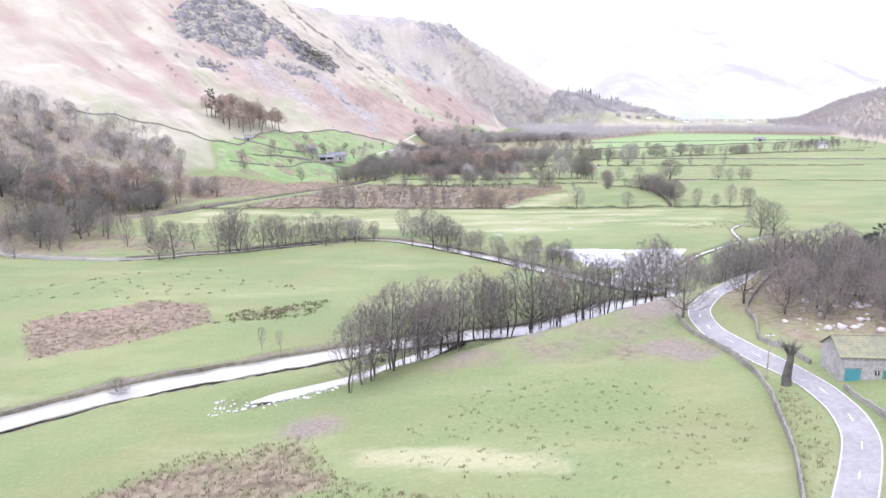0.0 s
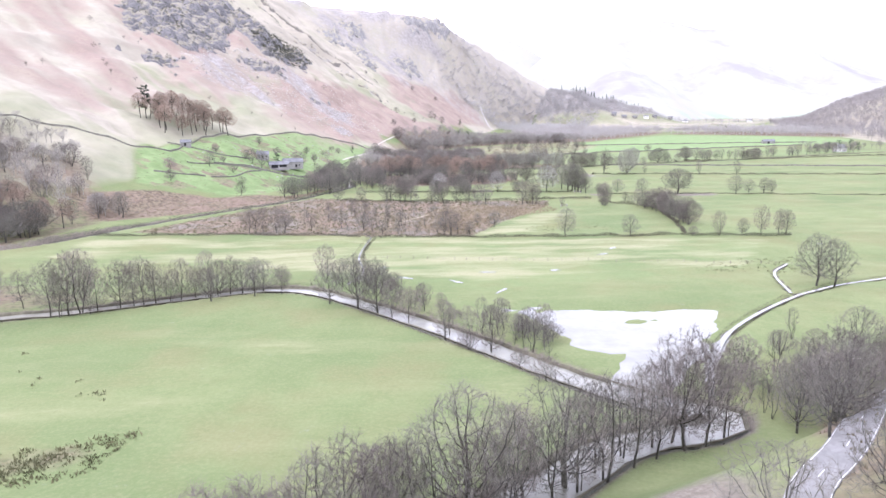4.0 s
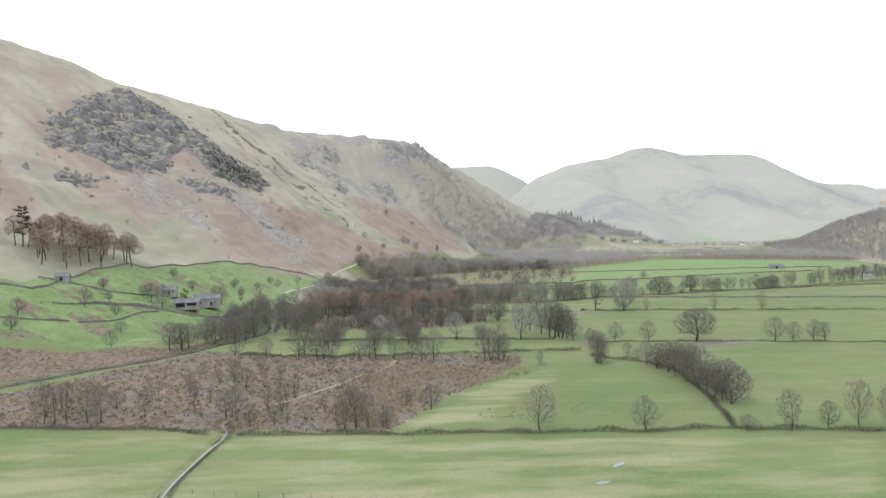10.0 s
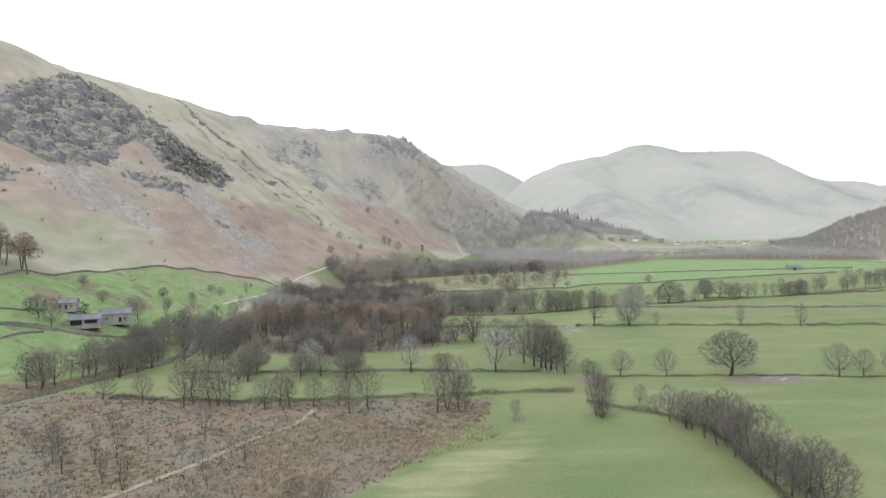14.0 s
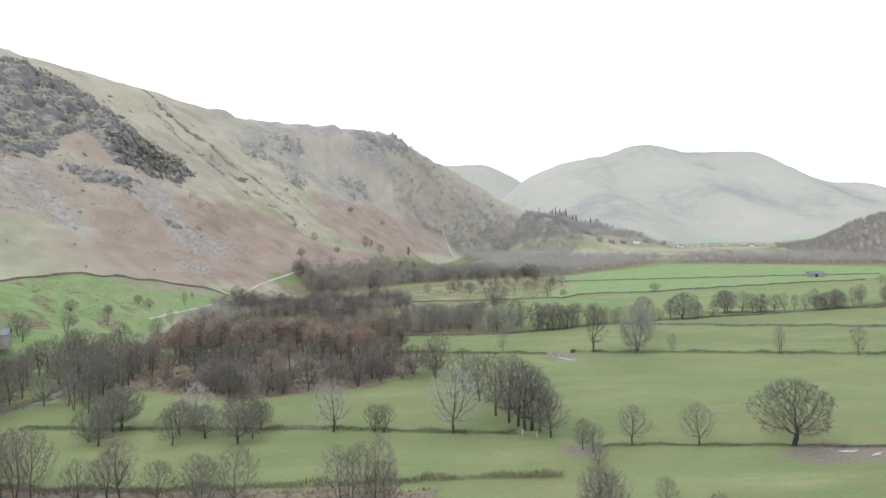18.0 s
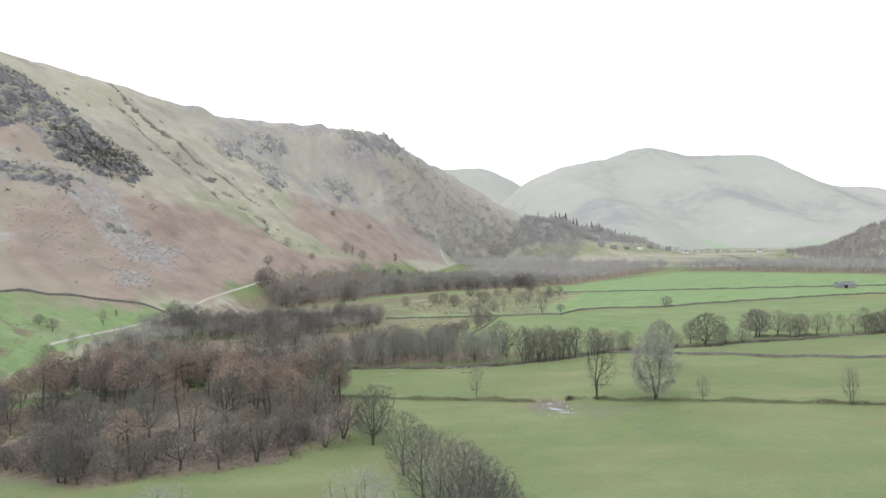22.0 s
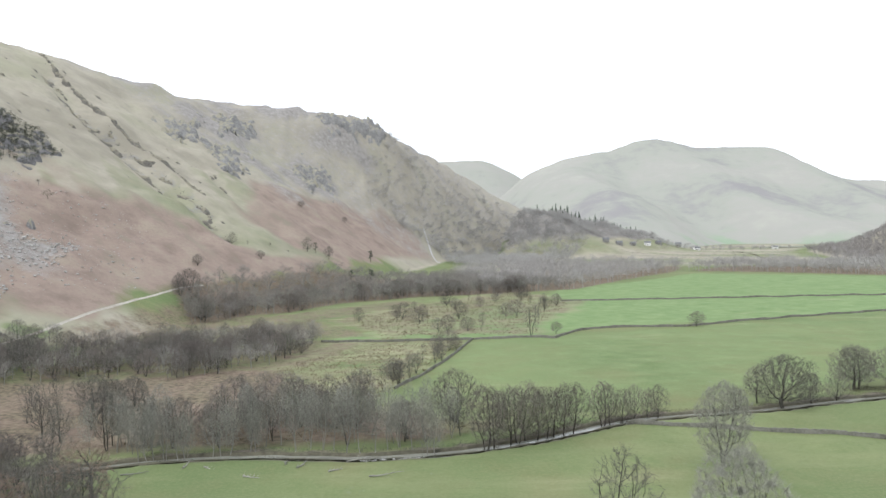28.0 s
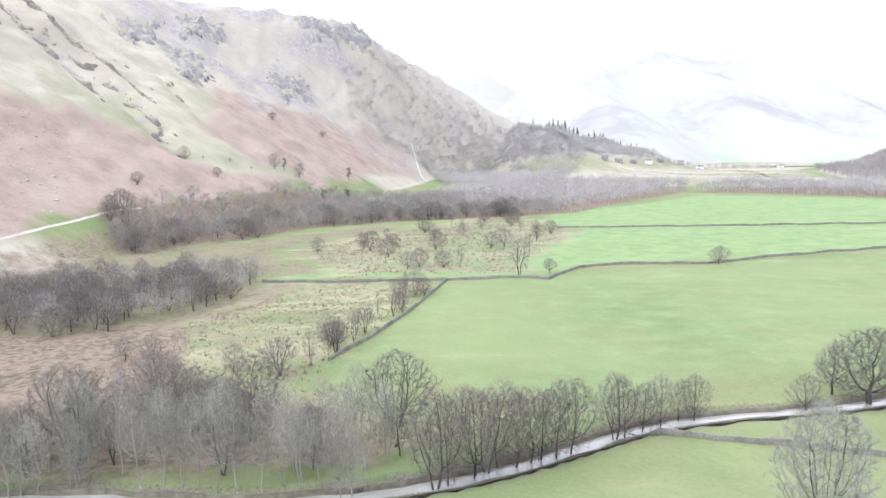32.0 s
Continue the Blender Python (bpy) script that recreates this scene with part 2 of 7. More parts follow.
M_PATH = mottled("stone_path", (0.300, 0.275, 0.225), (0.460, 0.430, 0.370), 0.8, 0.95, 0.02)
M_TRACK = mottled("trodden_grass", (0.215, 0.185, 0.125), (0.330, 0.295, 0.215), 0.8, 0.95, 0.03)
M_GRAVEL = mottled("gravel", (0.300, 0.290, 0.265), (0.560, 0.550, 0.520), 3.0, 0.95, 0.05)
M_GLASS = mottled("window_glass", (0.020, 0.023, 0.027), (0.045, 0.050, 0.055), 1.0, 0.08, spec=0.5)


# ---------------------------------------------------------------- the lie of the land
def sstep(a, b, x):
    u = np.clip((x - a) / (b - a), 0, 1)
    return u * u * (3 - 2 * u)


FOOT_Y = [-300,0,300,426,543,612,750,900,960,1200,1575,1800,2025,2250,2700,3900]
FOOT_X = [-225,-202.5,-168,-132,-84,-66,-36,-12,0,67.5,127.5,172.5,300,480,780,1350]
CREST_Y = [300,675,900,1125,1350,1575,1800,2100,2700]
CREST_H = [306,340.5,370.5,295.5,289.5,264,259.5,249,60]
CREST_W = [900,804,658.5,478.5,423,351,142.5,273,411]
RIGHT_Y = [-450,300,600,1050,1320,1500,1950,3000]
RIGHT_X = [195,285,495,600,660,690,860,1500]


def smooth_line(points, step):
    """A curve through the points (Catmull-Rom), with about that many metres between samples."""
    p = [np.array(q, float) for q in points]
    p = [2 * p[0] - p[1], *p, 2 * p[-1] - p[-2]]
    out = []
    for a, b, c, d in zip(p, p[1:], p[2:], p[3:]):
        n = max(1, int(np.linalg.norm(c - b) / step))
        for u in np.arange(n) / n:
            out.append(0.5 * (2 * b + (c - a) * u + (2 * a - 5 * b + 4 * c - d) * u**2 + (3 * b - a - 3 * c + d) * u**3))
    out.append(p[-2])
    return np.array(out)


RIVER = smooth_line([(495,840),(390,795),(300,757.5),(231,741),(205.5,733.5),(184.5,730.5),(165,725.25),(142.5,712.5),(123,704.25),(99,701.25),(75,704.25),(58.5,703.5),(43.5,700.5),(15,693),(-12,687),(-37.5,675),(-55.5,660),(-61.5,637.5),(-54,607.5),(-51,577.5),(-66,535.5),(-78,507),(-99,477),(-120,442.5),(-138,408),(-150,379.5),(-159,360),(-171,342),(-189,318),(-195,297),(-181.5,276),(-150,264),(-120,261.75),(-99,270),(-79.5,276.75),(-52.5,289.5),(-33,295.5),(-18,289.5),(1.5,270.75),(18,252.75),(31.5,236.25),(45,219.75)] + [(57,207),(69,201),(63,195),(48,189.75),(25.5,170.25),(-3,162),(-27,150.75),(-42,143.25),(-61.5,132.75),(-79.5,117.75),(-112.5,93),(-165,60)], 4.0)
BRANCH = smooth_line([(-36,126),(-25.5,132),(-16.5,138),(-6,148.5),(3,159)], 2.0)
DITCH = smooth_line([(165,300),(138,289.5),(127.5,283.5),(118.5,277.5),(102,262.5),(88.5,247.5),(79.5,232.5),(75,223.5),(69,207)], 2.0)
DITCH_B = smooth_line([(135,318),(124.5,304.5),(118.5,280.5)], 2.0)
STREAM = smooth_line([(-18,393),(-13.5,381),(-13.95,364.5),(-13.5,340.5),(-9,316.5),(-12,300)], 2.0)
FLOOD = [(36,267),(94.5,267.75),(87,250.5),(82.5,240),(73.5,225),(64.5,211.5),(55.5,210),(54,220.5),(57.75,229.5),(49.5,240),(43.5,256.5)]
FLOOD_LEVEL = 0.32


def line_distance(x, y, line):
    """How far each (x, y) lies from a polyline."""
    x, y = np.asarray(x, float), np.asarray(y, float)
    line = np.asarray(line, float)
    a, d = line[:-1], np.diff(line, axis=0)
    long2 = (d**2).sum(1) + 1e-9
    flat_x, flat_y = x.ravel(), y.ravel()
    best = np.empty(len(flat_x))
    block = max(1, 400000 // len(a))
    for i in range(0, len(flat_x), block):
        px, py = flat_x[i : i + block, None] - a[:, 0], flat_y[i : i + block, None] - a[:, 1]
        u = np.clip((px * d[:, 0] + py * d[:, 1]) / long2, 0, 1)
        best[i : i + block] = ((px - u * d[:, 0]) ** 2 + (py - u * d[:, 1]) ** 2).min(1)
    return np.sqrt(best).reshape(x.shape)


def sheet_distance(gx, gy, line, reach):
    """The same for a sheet of rows and columns, up to reach metres."""
    out = np.full((len(gy), len(gx)), float(reach))
    for (ax, ay), (bx, by) in zip(line[:-1], line[1:]):
        i0, i1 = np.searchsorted(gx, (min(ax, bx) - reach, max(ax, bx) + reach))
        j0, j1 = np.searchsorted(gy, (min(ay, by) - reach, max(ay, by) + reach))
        if i0 == i1 or j0 == j1:
            continue
        x, y = gx[None, i0:i1], gy[j0:j1, None]
        dx, dy = bx - ax, by - ay
        u = np.clip(((x - ax) * dx + (y - ay) * dy) / (dx * dx + dy * dy + 1e-9), 0, 1)
        out[j0:j1, i0:i1] = np.minimum(out[j0:j1, i0:i1], np.sqrt((x - ax - u * dx) ** 2 + (y - ay - u * dy) ** 2))
    return out.ravel()


def inside(x, y, poly, soft):
    """1 within the polygon, 0 outside, with an edge soft metres wide."""
    x, y = np.asarray(x, float), np.asarray(y, float)
    hit = np.zeros(x.shape, bool)
    for (ax, ay), (bx, by) in zip(poly, poly[1:] + poly[:1]):
        if ay != by:
            hit ^= ((ay > y) != (by > y)) & (x < (bx - ax) * (y - ay) / (by - ay) + ax)
    d = line_distance(x, y, poly + poly[:1])
    return sstep(-soft, soft, np.where(hit, d, -d))


def ripple(x, y, wave, seed):
    """Soft bumps from a few crossed sines: cheap and smooth, between about -1 and 1."""
    r = np.random.RandomState(seed)
    out = 0 * x
    for _ in range(5):
        a, p, k = r.uniform(0, 2 * np.pi), r.uniform(0, 2 * np.pi), r.uniform(0.7, 1.7)
        out = out + np.sin((x * np.cos(a) + y * np.sin(a)) * 2 * np.pi * k / wave + p + 1.3 * np.sin((y * np.cos(a) - x * np.sin(a)) * 2 * np.pi / wave / 1.7))
    return out / 3.2


def foot_gap(x, y):
    return np.interp(y, FOOT_Y, FOOT_X) - x


CRAG = [(-331,865),(-354,968),(-362,1095),(-330,1155),(-265,1122),(-211,1085),(-164,1072),(-172,1030),(-191,1013),(-208,989),(-236,1011),(-254,1020),(-240,942),(-246,891),(-262,858),(-305,837)]
CRAG_SMALL = [(-221,921),(-209,956),(-186,972),(-179,950),(-202,916)]
CRAG_SIDE = [(-280,770),(-272,797),(-249,818),(-252,776)]
OUTCROPS = ([(-199,1359),(-190,1440),(-165,1365),(-174,1313)], [(-153,1364),(-137,1428),(-111,1352),(-121,1316)], [(-91,1553),(-70,1615),(-38,1597),(-58,1495)], [(-193,1530),(-164,1598),(-151,1560),(-160,1459)], [(-88,1712),(20,1815),(12,1770),(-63,1700)])


GULLIES = ((1068, 4, 7), (982.5, 3, 8), (1155, 4, 12), (750, 3, 9), (510, 3, 9))


GILL = smooth_line([(-280,1262),(-251,1230),(-187,1187),(-136,1159),(-93,1147),(-62,1130)], 6.0)
GILL_B = smooth_line([(-190,1196),(-138,1182),(-112,1170),(-80,1156)], 6.0)


def gully_line(d, along, gully):
    return along - gully + 6 * ripple(d, d * 0, 140, int(gully))


def gully_reach(d, y):
    return sstep(60, 120, d) * sstep(495, 345, d) * sstep(1470, 1320, y)


def land(x, y):
    """Height of the land without its water courses."""
    x, y = np.asarray(x, float), np.asarray(y, float)
    z = 0.012 * np.clip(x, -90, 390)
    q = y - (139.5 + 0.5 * np.clip(x, -60, 90))
    k = np.clip(3.3 + 0.10 * np.clip(x, -45, 105), 0, 13.5)
    z = z + k * (1 - sstep(-4.5, 13.5, q)) * sstep(-67.5, -18, x)
    d = foot_gap(x, y)
    h, w = np.interp(y, CREST_Y, CREST_H), np.interp(y, CREST_Y, CREST_W)
    lin = np.maximum(d - 27, 0) / w + 0.25 * np.clip(d, 0, 27) / w
    g = np.where(lin < 0.8, lin, 0.8 + 0.2 * (1 - np.exp(-(np.maximum(lin, 0.8) - 0.8) / 0.2)))
    rib_y = 1057.5 + 0.12 * (d - 180)
    rib = 13.5 * np.exp(-(((y - rib_y) / np.where(y < rib_y, 135, 42)) ** 2)) * sstep(90, 255, d)
    rough = sstep(30, 135, d)
    fell = h * g + 0.03 * np.clip(d - w, 0, None) + rib
    along = y - 0.55 * d
    fell = fell + rough * (2.6 * ripple(x, y, 80, 3) + 1.3 * ripple(x, y, 30, 4) + 2.5 * ripple(x * 0.3, along, 150, 8))
    for gully, deep, wide in GULLIES:
        bent = gully_line(d, along, gully)
        fell = fell - deep * np.exp(-((bent / wide) ** 2)) * gully_reach(d, y)
    for line, deep, wide in ((GILL, 8, 8), (GILL_B, 5, 6)):
        close = (np.abs(x + 170) < 150) & (np.abs(y - 1190) < 130)
        if close.any():
            cut = np.zeros(x.shape)
            cut[close] = np.exp(-((line_distance(x[close], y[close], line) / wide) ** 2))
            fell = fell - deep * cut
    steps = sstep(1260, 1500, y) * sstep(75, 150, d) * sstep(2250, 2025, y)
    fell = fell + steps * (5 * np.abs(ripple(x * 0.6, y, 130, 9)) + 3 * np.abs(ripple(x, y, 60, 10)))
    z = z + np.where(d > 0, np.maximum(fell, 0.25 * np.clip(d, 0, 8)), 0)
    xr = np.interp(y, RIGHT_Y, RIGHT_X)
    z = z + np.clip(x - xr, 0, 600) * 0.28 * sstep(0, 180, x - xr) + 3 * ripple(x, y, 160, 5) * sstep(45, 225, x - xr)
    u = ((x - 300) * 0.87 + (y - 1945) * 0.49) / 330
    v = (y - 1945) * 0.87 - (x - 300) * 0.49
    z = z + np.interp(u, [-0.3, 0, 0.3, 0.6, 0.85, 1.1], [0, 88, 66, 50, 34, 0]) * np.exp(-((v / 120) ** 2)) * (1 + 0.12 * ripple(x, y, 120, 13)) * (d < 0)
    for bx, by, high, wide in ((-245, 1462, 9, 20), (-215, 1490, 5, 16), (-60, 1738, 9, 30), (-20, 1775, 6, 22), (-170, 1545, 5, 18), (-120, 1620, 4, 20)):
        z = z + high * np.exp(-(((x - bx) ** 2 + (y - by) ** 2) / wide**2))
    z = z + 0.22 * ripple(x, y, 38, 6) + 0.08 * ripple(x, y, 11, 7)
    return z


def beck_width(y):
    """The beck is broad in its lower bends and narrow above them."""
    return np.interp(y, [177,210,270,304.5,333,555,600,1050], [1.0, 0.8, 0.70, 0.60, 0.32, 0.30, 0.40, 0.40])


COURSES = ((RIVER, 3.9, 1.9, 2.6), (BRANCH, 2.6, 1.5, 2.0), (DITCH, 0.8, 0.9, 1.6), (DITCH_B, 0.7, 0.8, 1.6), (STREAM, 0.6, 0.9, 1.6))


def terrain(x, y, sheet=None):
    """Height of the land with its water courses cut in."""
    x, y = np.asarray(x, float), np.asarray(y, float)
    z = land(x, y)
    level = 0.012 * np.clip(x, -90, 390)
    for line, half, deep, bank in COURSES:
        dist = line_distance(x, y, line) if sheet is None else sheet_distance(*sheet, line, half + bank + 1)
        if line is RIVER:
            half = half * beck_width(y)
        rise = sstep(half, half + bank, dist)
        cut = level - deep + (deep + 0.35) * rise**0.8 + np.maximum(z - level, 0) * rise
        z = np.where(dist < half + bank, np.minimum(z, cut), z)
    close = (np.abs(x - 66) < 60) & (np.abs(y - 240) < 60)
    if close.any():
        pond = inside(x[close], y[close], FLOOD, 5.0)
        bed = FLOOD_LEVEL - 0.30 + 0.28 * ripple(x[close], y[close] * 1.6, 30, 61) + 0.12 * ripple(x[close], y[close] * 2, 9, 62)
        z[close] = z[close] * (1 - pond) + np.minimum(z[close], bed) * pond
    return z


def ground_at(x, y):
    return float(terrain(np.array([x]), np.array([y]))[0])


# ---------------------------------------------------------------- mesh helpers
def mesh_of(name, verts, faces, material, smooth=False):
    me = bpy.data.meshes.new(name)
    me.from_pydata([tuple(v) for v in verts], [], faces)
    for m in material if isinstance(material, (list, tuple)) else (material,):
        me.materials.append(m)
    if smooth:
        me.polygons.foreach_set("use_smooth", np.ones(len(me.polygons), bool))
    me.update()
    return me


def mesh_tris(name, verts, tris, material):
    """A mesh from arrays of corners and triangles."""
    me = bpy.data.meshes.new(name)
    verts, tris = np.asarray(verts, np.float32), np.asarray(tris, np.int32)
    me.vertices.add(len(verts))
    me.vertices.foreach_set("co", verts.ravel())
    me.loops.add(tris.size)
    me.loops.foreach_set("vertex_index", tris.ravel())
    me.polygons.add(len(tris))
    me.polygons.foreach_set("loop_start", np.arange(0, tris.size, 3, dtype=np.int32))
    me.polygons.foreach_set("loop_total", np.full(len(tris), 3, np.int32))
    me.materials.append(material)
    me.update(calc_edges=True)
    return me


def part(name, bm, material, parent, label=""):
    """Links a bmesh as one mesh under a thing or a part."""
    me = bpy.data.meshes.new(name)
    bm.to_mesh(me)
    bm.free()
    me.materials.append(material)
    ob = new(name, me)
    ob.parent = parent
    return tagged(ob, label)


def part_mesh(name, me, parent, label=""):
    ob = new(name, me)
    ob.parent = parent
    return tagged(ob, label)


def box(bm, x0, y0, z0, x1, y1, z1, bevel=0.0):
    m = Matrix.Translation(((x0 + x1) / 2, (y0 + y1) / 2, (z0 + z1) / 2)) @ Matrix.Diagonal((x1 - x0, y1 - y0, z1 - z0, 1))
    made = bmesh.ops.create_cube(bm, size=1, matrix=m)
    if bevel:
        edges = list({e for v in made["verts"] for e in v.link_edges})
        bmesh.ops.bevel(bm, geom=edges, offset=bevel, segments=1, affect="EDGES")
    return bm


# ---------------------------------------------------------------- ground
def spaced(lo, fine_lo, fine_hi, hi, step, growth, most):
    mid = list(np.arange(fine_lo, fine_hi, step))
    for sign, edge, out in ((1, fine_hi, hi), (-1, fine_lo, lo)):
        s, p, side = step, edge, []
        while (out - p) * sign > 0:
            s = min(s * growth, most)
            p += sign * s
            side.append(p)
        mid = mid + side if sign > 0 else side[::-1] + mid
    return np.array(mid)


def crag_relief(x, y):
    """Broken ledges of the crag."""
    return inside(x, y, CRAG, 12) * (7.0 * np.abs(ripple(x, y, 52, 21)) + 4.5 * np.abs(ripple(x, y, 21, 22)) - 2)


def build_ground():
    gx = spaced(-2600, -170, 270, 3200, 1.7, 1.03, 60)
    gy = spaced(-400, 60, 760, 4900, 1.9, 1.018, 60)
    X, Y = np.meshgrid(gx, gy)
    x, y = X.ravel(), Y.ravel()
    z = terrain(x, y, (gx, gy))
    d = foot_gap(x, y)
    crag = inside(x, y, CRAG, 18)
    z = z - 2.0 * crag
    nx, ny = len(gx), len(gy)
    me = bpy.data.meshes.new("ground")
    me.vertices.add(nx * ny)
    me.vertices.foreach_set("co", np.stack([x, y, z], -1).astype(np.float32).ravel())
    i = (np.arange(ny - 1)[:, None] * nx + np.arange(nx - 1)[None]).ravel()
    quads = np.stack([i, i + 1, i + 1 + nx, i + nx], -1).astype(np.int32)
    me.loops.add(quads.size)
    me.loops.foreach_set("vertex_index", quads.ravel())
    me.polygons.add(len(quads))
    me.polygons.foreach_set("loop_start", np.arange(0, quads.size, 4, dtype=np.int32))
    me.polygons.foreach_set("loop_total", np.full(len(quads), 4, np.int32))
    me.polygons.foreach_set("use_smooth", np.ones(len(quads), bool))
    me.materials.append(M_GROUND)
    me.update(calc_edges=True)
    # bracken and rough pasture
    brown = 0.85 * inside(x, y, [(-126,402),(-93,468),(-66,517.5),(-45,513),(3,496.5),(78,490.5),(75,468),(45,414),(30,379.5),(-15,384)], 3)
    brown = np.maximum(brown, inside(x, y, [(-180,447),(-151.5,490.5),(-112.5,517.5),(-75,543),(-63,588),(-57,588),(-69,540),(-81,507),(-105,477),(-145.5,420)], 3))
    brown = np.maximum(brown, 0.85 * inside(x, y, [(-113,179),(-103,188),(-86,201),(-68,195),(-60,177),(-72,164),(-85,155),(-93,149)], 3))
    brown = np.maximum(brown, 0.45 * inside(x, y, [(-36,196.5),(-57,187.5),(-60,175.5),(-39,183)], 4))
    brown = np.maximum(brown, 0.42 * inside(x, y, [(0,712.5),(60,720),(127.5,714),(112.5,750),(99,750),(129,868.5),(90,900),(45,840),(54,780),(-7.5,750)], 8))
    brown = np.maximum(brown, 0.5 * inside(x, y, [(90,885),(172.5,879),(172.5,915),(225,1035),(180,1140),(105,1050),(45,960)], 10))
    brown = np.maximum(brown, 0.7 * inside(x, y, [(-39,102),(-21,108),(-12,90),(-30,82.5),(-51,90)], 4))
    along = y - 0.55 * d
    streak = ripple(x * 0.25, along, 85, 35) + 0.6 * ripple(x * 0.3, along, 30, 36)
    top = np.interp(y, [500, 700, 900, 1000, 1130, 1300, 1500, 1700], [60, 100, 170, 190, 130, 150, 150, 90])
    fern = sstep(36, 62, d + 6 * streak) * (1 - sstep(-25, 25, d - top + 22 * streak)) * sstep(640, 880, y) * sstep(1700, 1640, y)
    fern = np.maximum(fern * (0.85 + 0.15 * np.clip(streak, -1, 1)), 0.8 * inside(x, y, [(-103,1351),(-57,1438),(-11,1570),(38,1602),(112,1655),(19,1287),(-23,1239),(-79,1276)], 14))
    sward = inside(x, y, [(-246,1226),(-191,1200),(-140,1192),(-98,1180),(-65,1194),(-15,1196),(16,1250),(-23,1146),(-63,1119),(-113,1134),(-167,1141),(-226,1202)], 9)
    fern = fern * (1 - 0.9 * sward)
    brae = sstep(1180, 960, y) * sstep(120, 175, d) * sstep(500, 640, y)
    fern = np.maximum(fern, brae * (0.52 + 0.26 * np.clip(streak + 0.5 * ripple(x, y, 90, 49), -1, 1)))
    golden = sstep(8, 30, d) * (1 - sstep(45, 80, d + 8 * streak)) * sstep(560, 640, y) * sstep(960, 900, y)
    brown = np.maximum(brown, 0.5 * inside(x, y, [(120,195),(90,210),(84,150),(105,105),(180,90),(240,240),(180,285)], 8))
    brown = np.maximum(brown, 0.6 * inside(x, y, [(-63,837),(-45,840),(60,888),(90,885),(45,960),(108,1050),(90,1080),(0,982.5),(-45,960)], 8))
    brown = np.maximum(brown, 0.5 * inside(x, y, [(-15,132),(12,150),(49.5,171),(54,138),(54,117),(42,120),(21,126)], 9))
    brown = np.maximum(brown, 0.62 * inside(x, y, [(62.25,156),(66,126),(72,105),(135,105),(195,150),(150,225),(90,207),(72,180)], 3))
    brown = np.maximum(brown, 0.55 * inside(x, y, [(-66,694.5),(-12,694.5),(30,706.5),(99,708),(144,721.5),(129,732),(60,738),(-66,741)], 4))
    # mud
    mud = 0 * x
    for mx, my, mr in ((44.3, 131.5, 6), (47.5, 126, 4), (50.5, 125.8, 3), (5.8, 139.5, 3.2), (21, 146.6, 2.6), (126.75, 633, 7.5), (165, 505.5, 9), (173, 503, 8), (158, 503, 7), (111, 511.5, 6), (49.5, 157.5, 10.5), (-21, 111, 6)):
        mud = np.maximum(mud, np.exp(-(((x - mx) ** 2 + (y - my) ** 2) / mr**2)))
    bog = inside(x, y, [(-126,402),(-93,468),(-66,517.5),(-45,513),(3,496.5),(78,490.5),(75,468),(45,414),(30,379.5),(-15,384)], 3)
    mud = np.maximum(mud, 0.38 * inside(x, y, [(-12,135),(12,150),(51,168),(54,126),(36,129),(12,126)], 5))
    mud = np.maximum(mud, 0.75 * bog * sstep(-0.1, 0.45, ripple(x, y, 36, 96) + 0.6 * ripple(x, y, 12, 97)))
    mud = np.maximum(mud, 0.42 * inside(x, y, [(116,637),(150,633),(162,624),(140,614),(112,620)], 7))
    bank = sheet_distance(gx, gy, RIVER, 12)
    mud = np.maximum(mud, 0.8 * sstep(3.6, 1.6, bank - 3.9 * beck_width(y)))
    mud = np.maximum(mud, 0.5 * inside(x, y, [(0,570),(60,585),(69,645),(15,669),(-30,645)], 6))
    # rock and scree
    patch = ripple(x, y, 70, 91) + 0.6 * ripple(x, y, 24, 92)
    scree = inside(x, y, [(-262,838),(-238,935),(-196,1000),(-165,1020),(-130,958),(-84,926),(-104,850),(-144,840),(-180,806),(-215,785)], 16) * (0.38 + 0.34 * np.clip(streak, -1, 1))
    for stony in ([(-125,934),(-100,967),(-97,918),(-114,901)], [(-109,859),(-93,879),(-87,861),(-94,843)]):
        scree = np.maximum(scree, 0.75 * inside(x, y, stony, 9))
    scree = np.maximum(scree, 0.55 * sstep(1420, 1560, y - 0.5 * x) * sstep(10, 50, d) * (0.8 + 0.2 * np.clip(patch, -1, 1)))
    # not only scree: the far upper fell is lightened in place of haze
    scree = np.maximum(scree, 0.44 * sstep(1290, 1420, y) * sstep(120, 190, d))
    rock = crag * (0.55 + 0.3 * np.clip(patch, -1, 1))
    for small in (CRAG_SMALL, CRAG_SIDE):
        rock = np.maximum(rock, inside(x, y, small, 12) * (0.5 + 0.3 * np.clip(patch, -1, 1)))
    bands = ripple(x * 0.6, y, 130, 9)
    scree = np.maximum(scree, 0.8 * sstep(0.15, 0.6, np.abs(bands)) * sstep(1275, 1440, y) * sstep(105, 165, d) * sstep(2250, 2025, y))
    for line in (GILL, GILL_B):
        rock = np.maximum(rock, 0.62 * np.exp(-((sheet_distance(gx, gy, line, 14) / 4.5) ** 2)))
    moor = np.maximum(sstep(90, 225, d + 45 * streak), 0.62 * sstep(45, 69, d))
    moor = np.maximum(moor, np.maximum(sstep(1320, 1470, y) * sstep(6, 30, d), 0.75 * golden))
    moor = np.maximum(moor, sstep(-21, 9, x - np.interp(y, RIGHT_Y, RIGHT_X)) * sstep(450, 630, y))
    brown = np.maximum(brown, 0.4 * sstep(-21, 9, x - np.interp(y, RIGHT_Y, RIGHT_X)) * sstep(450, 630, y))
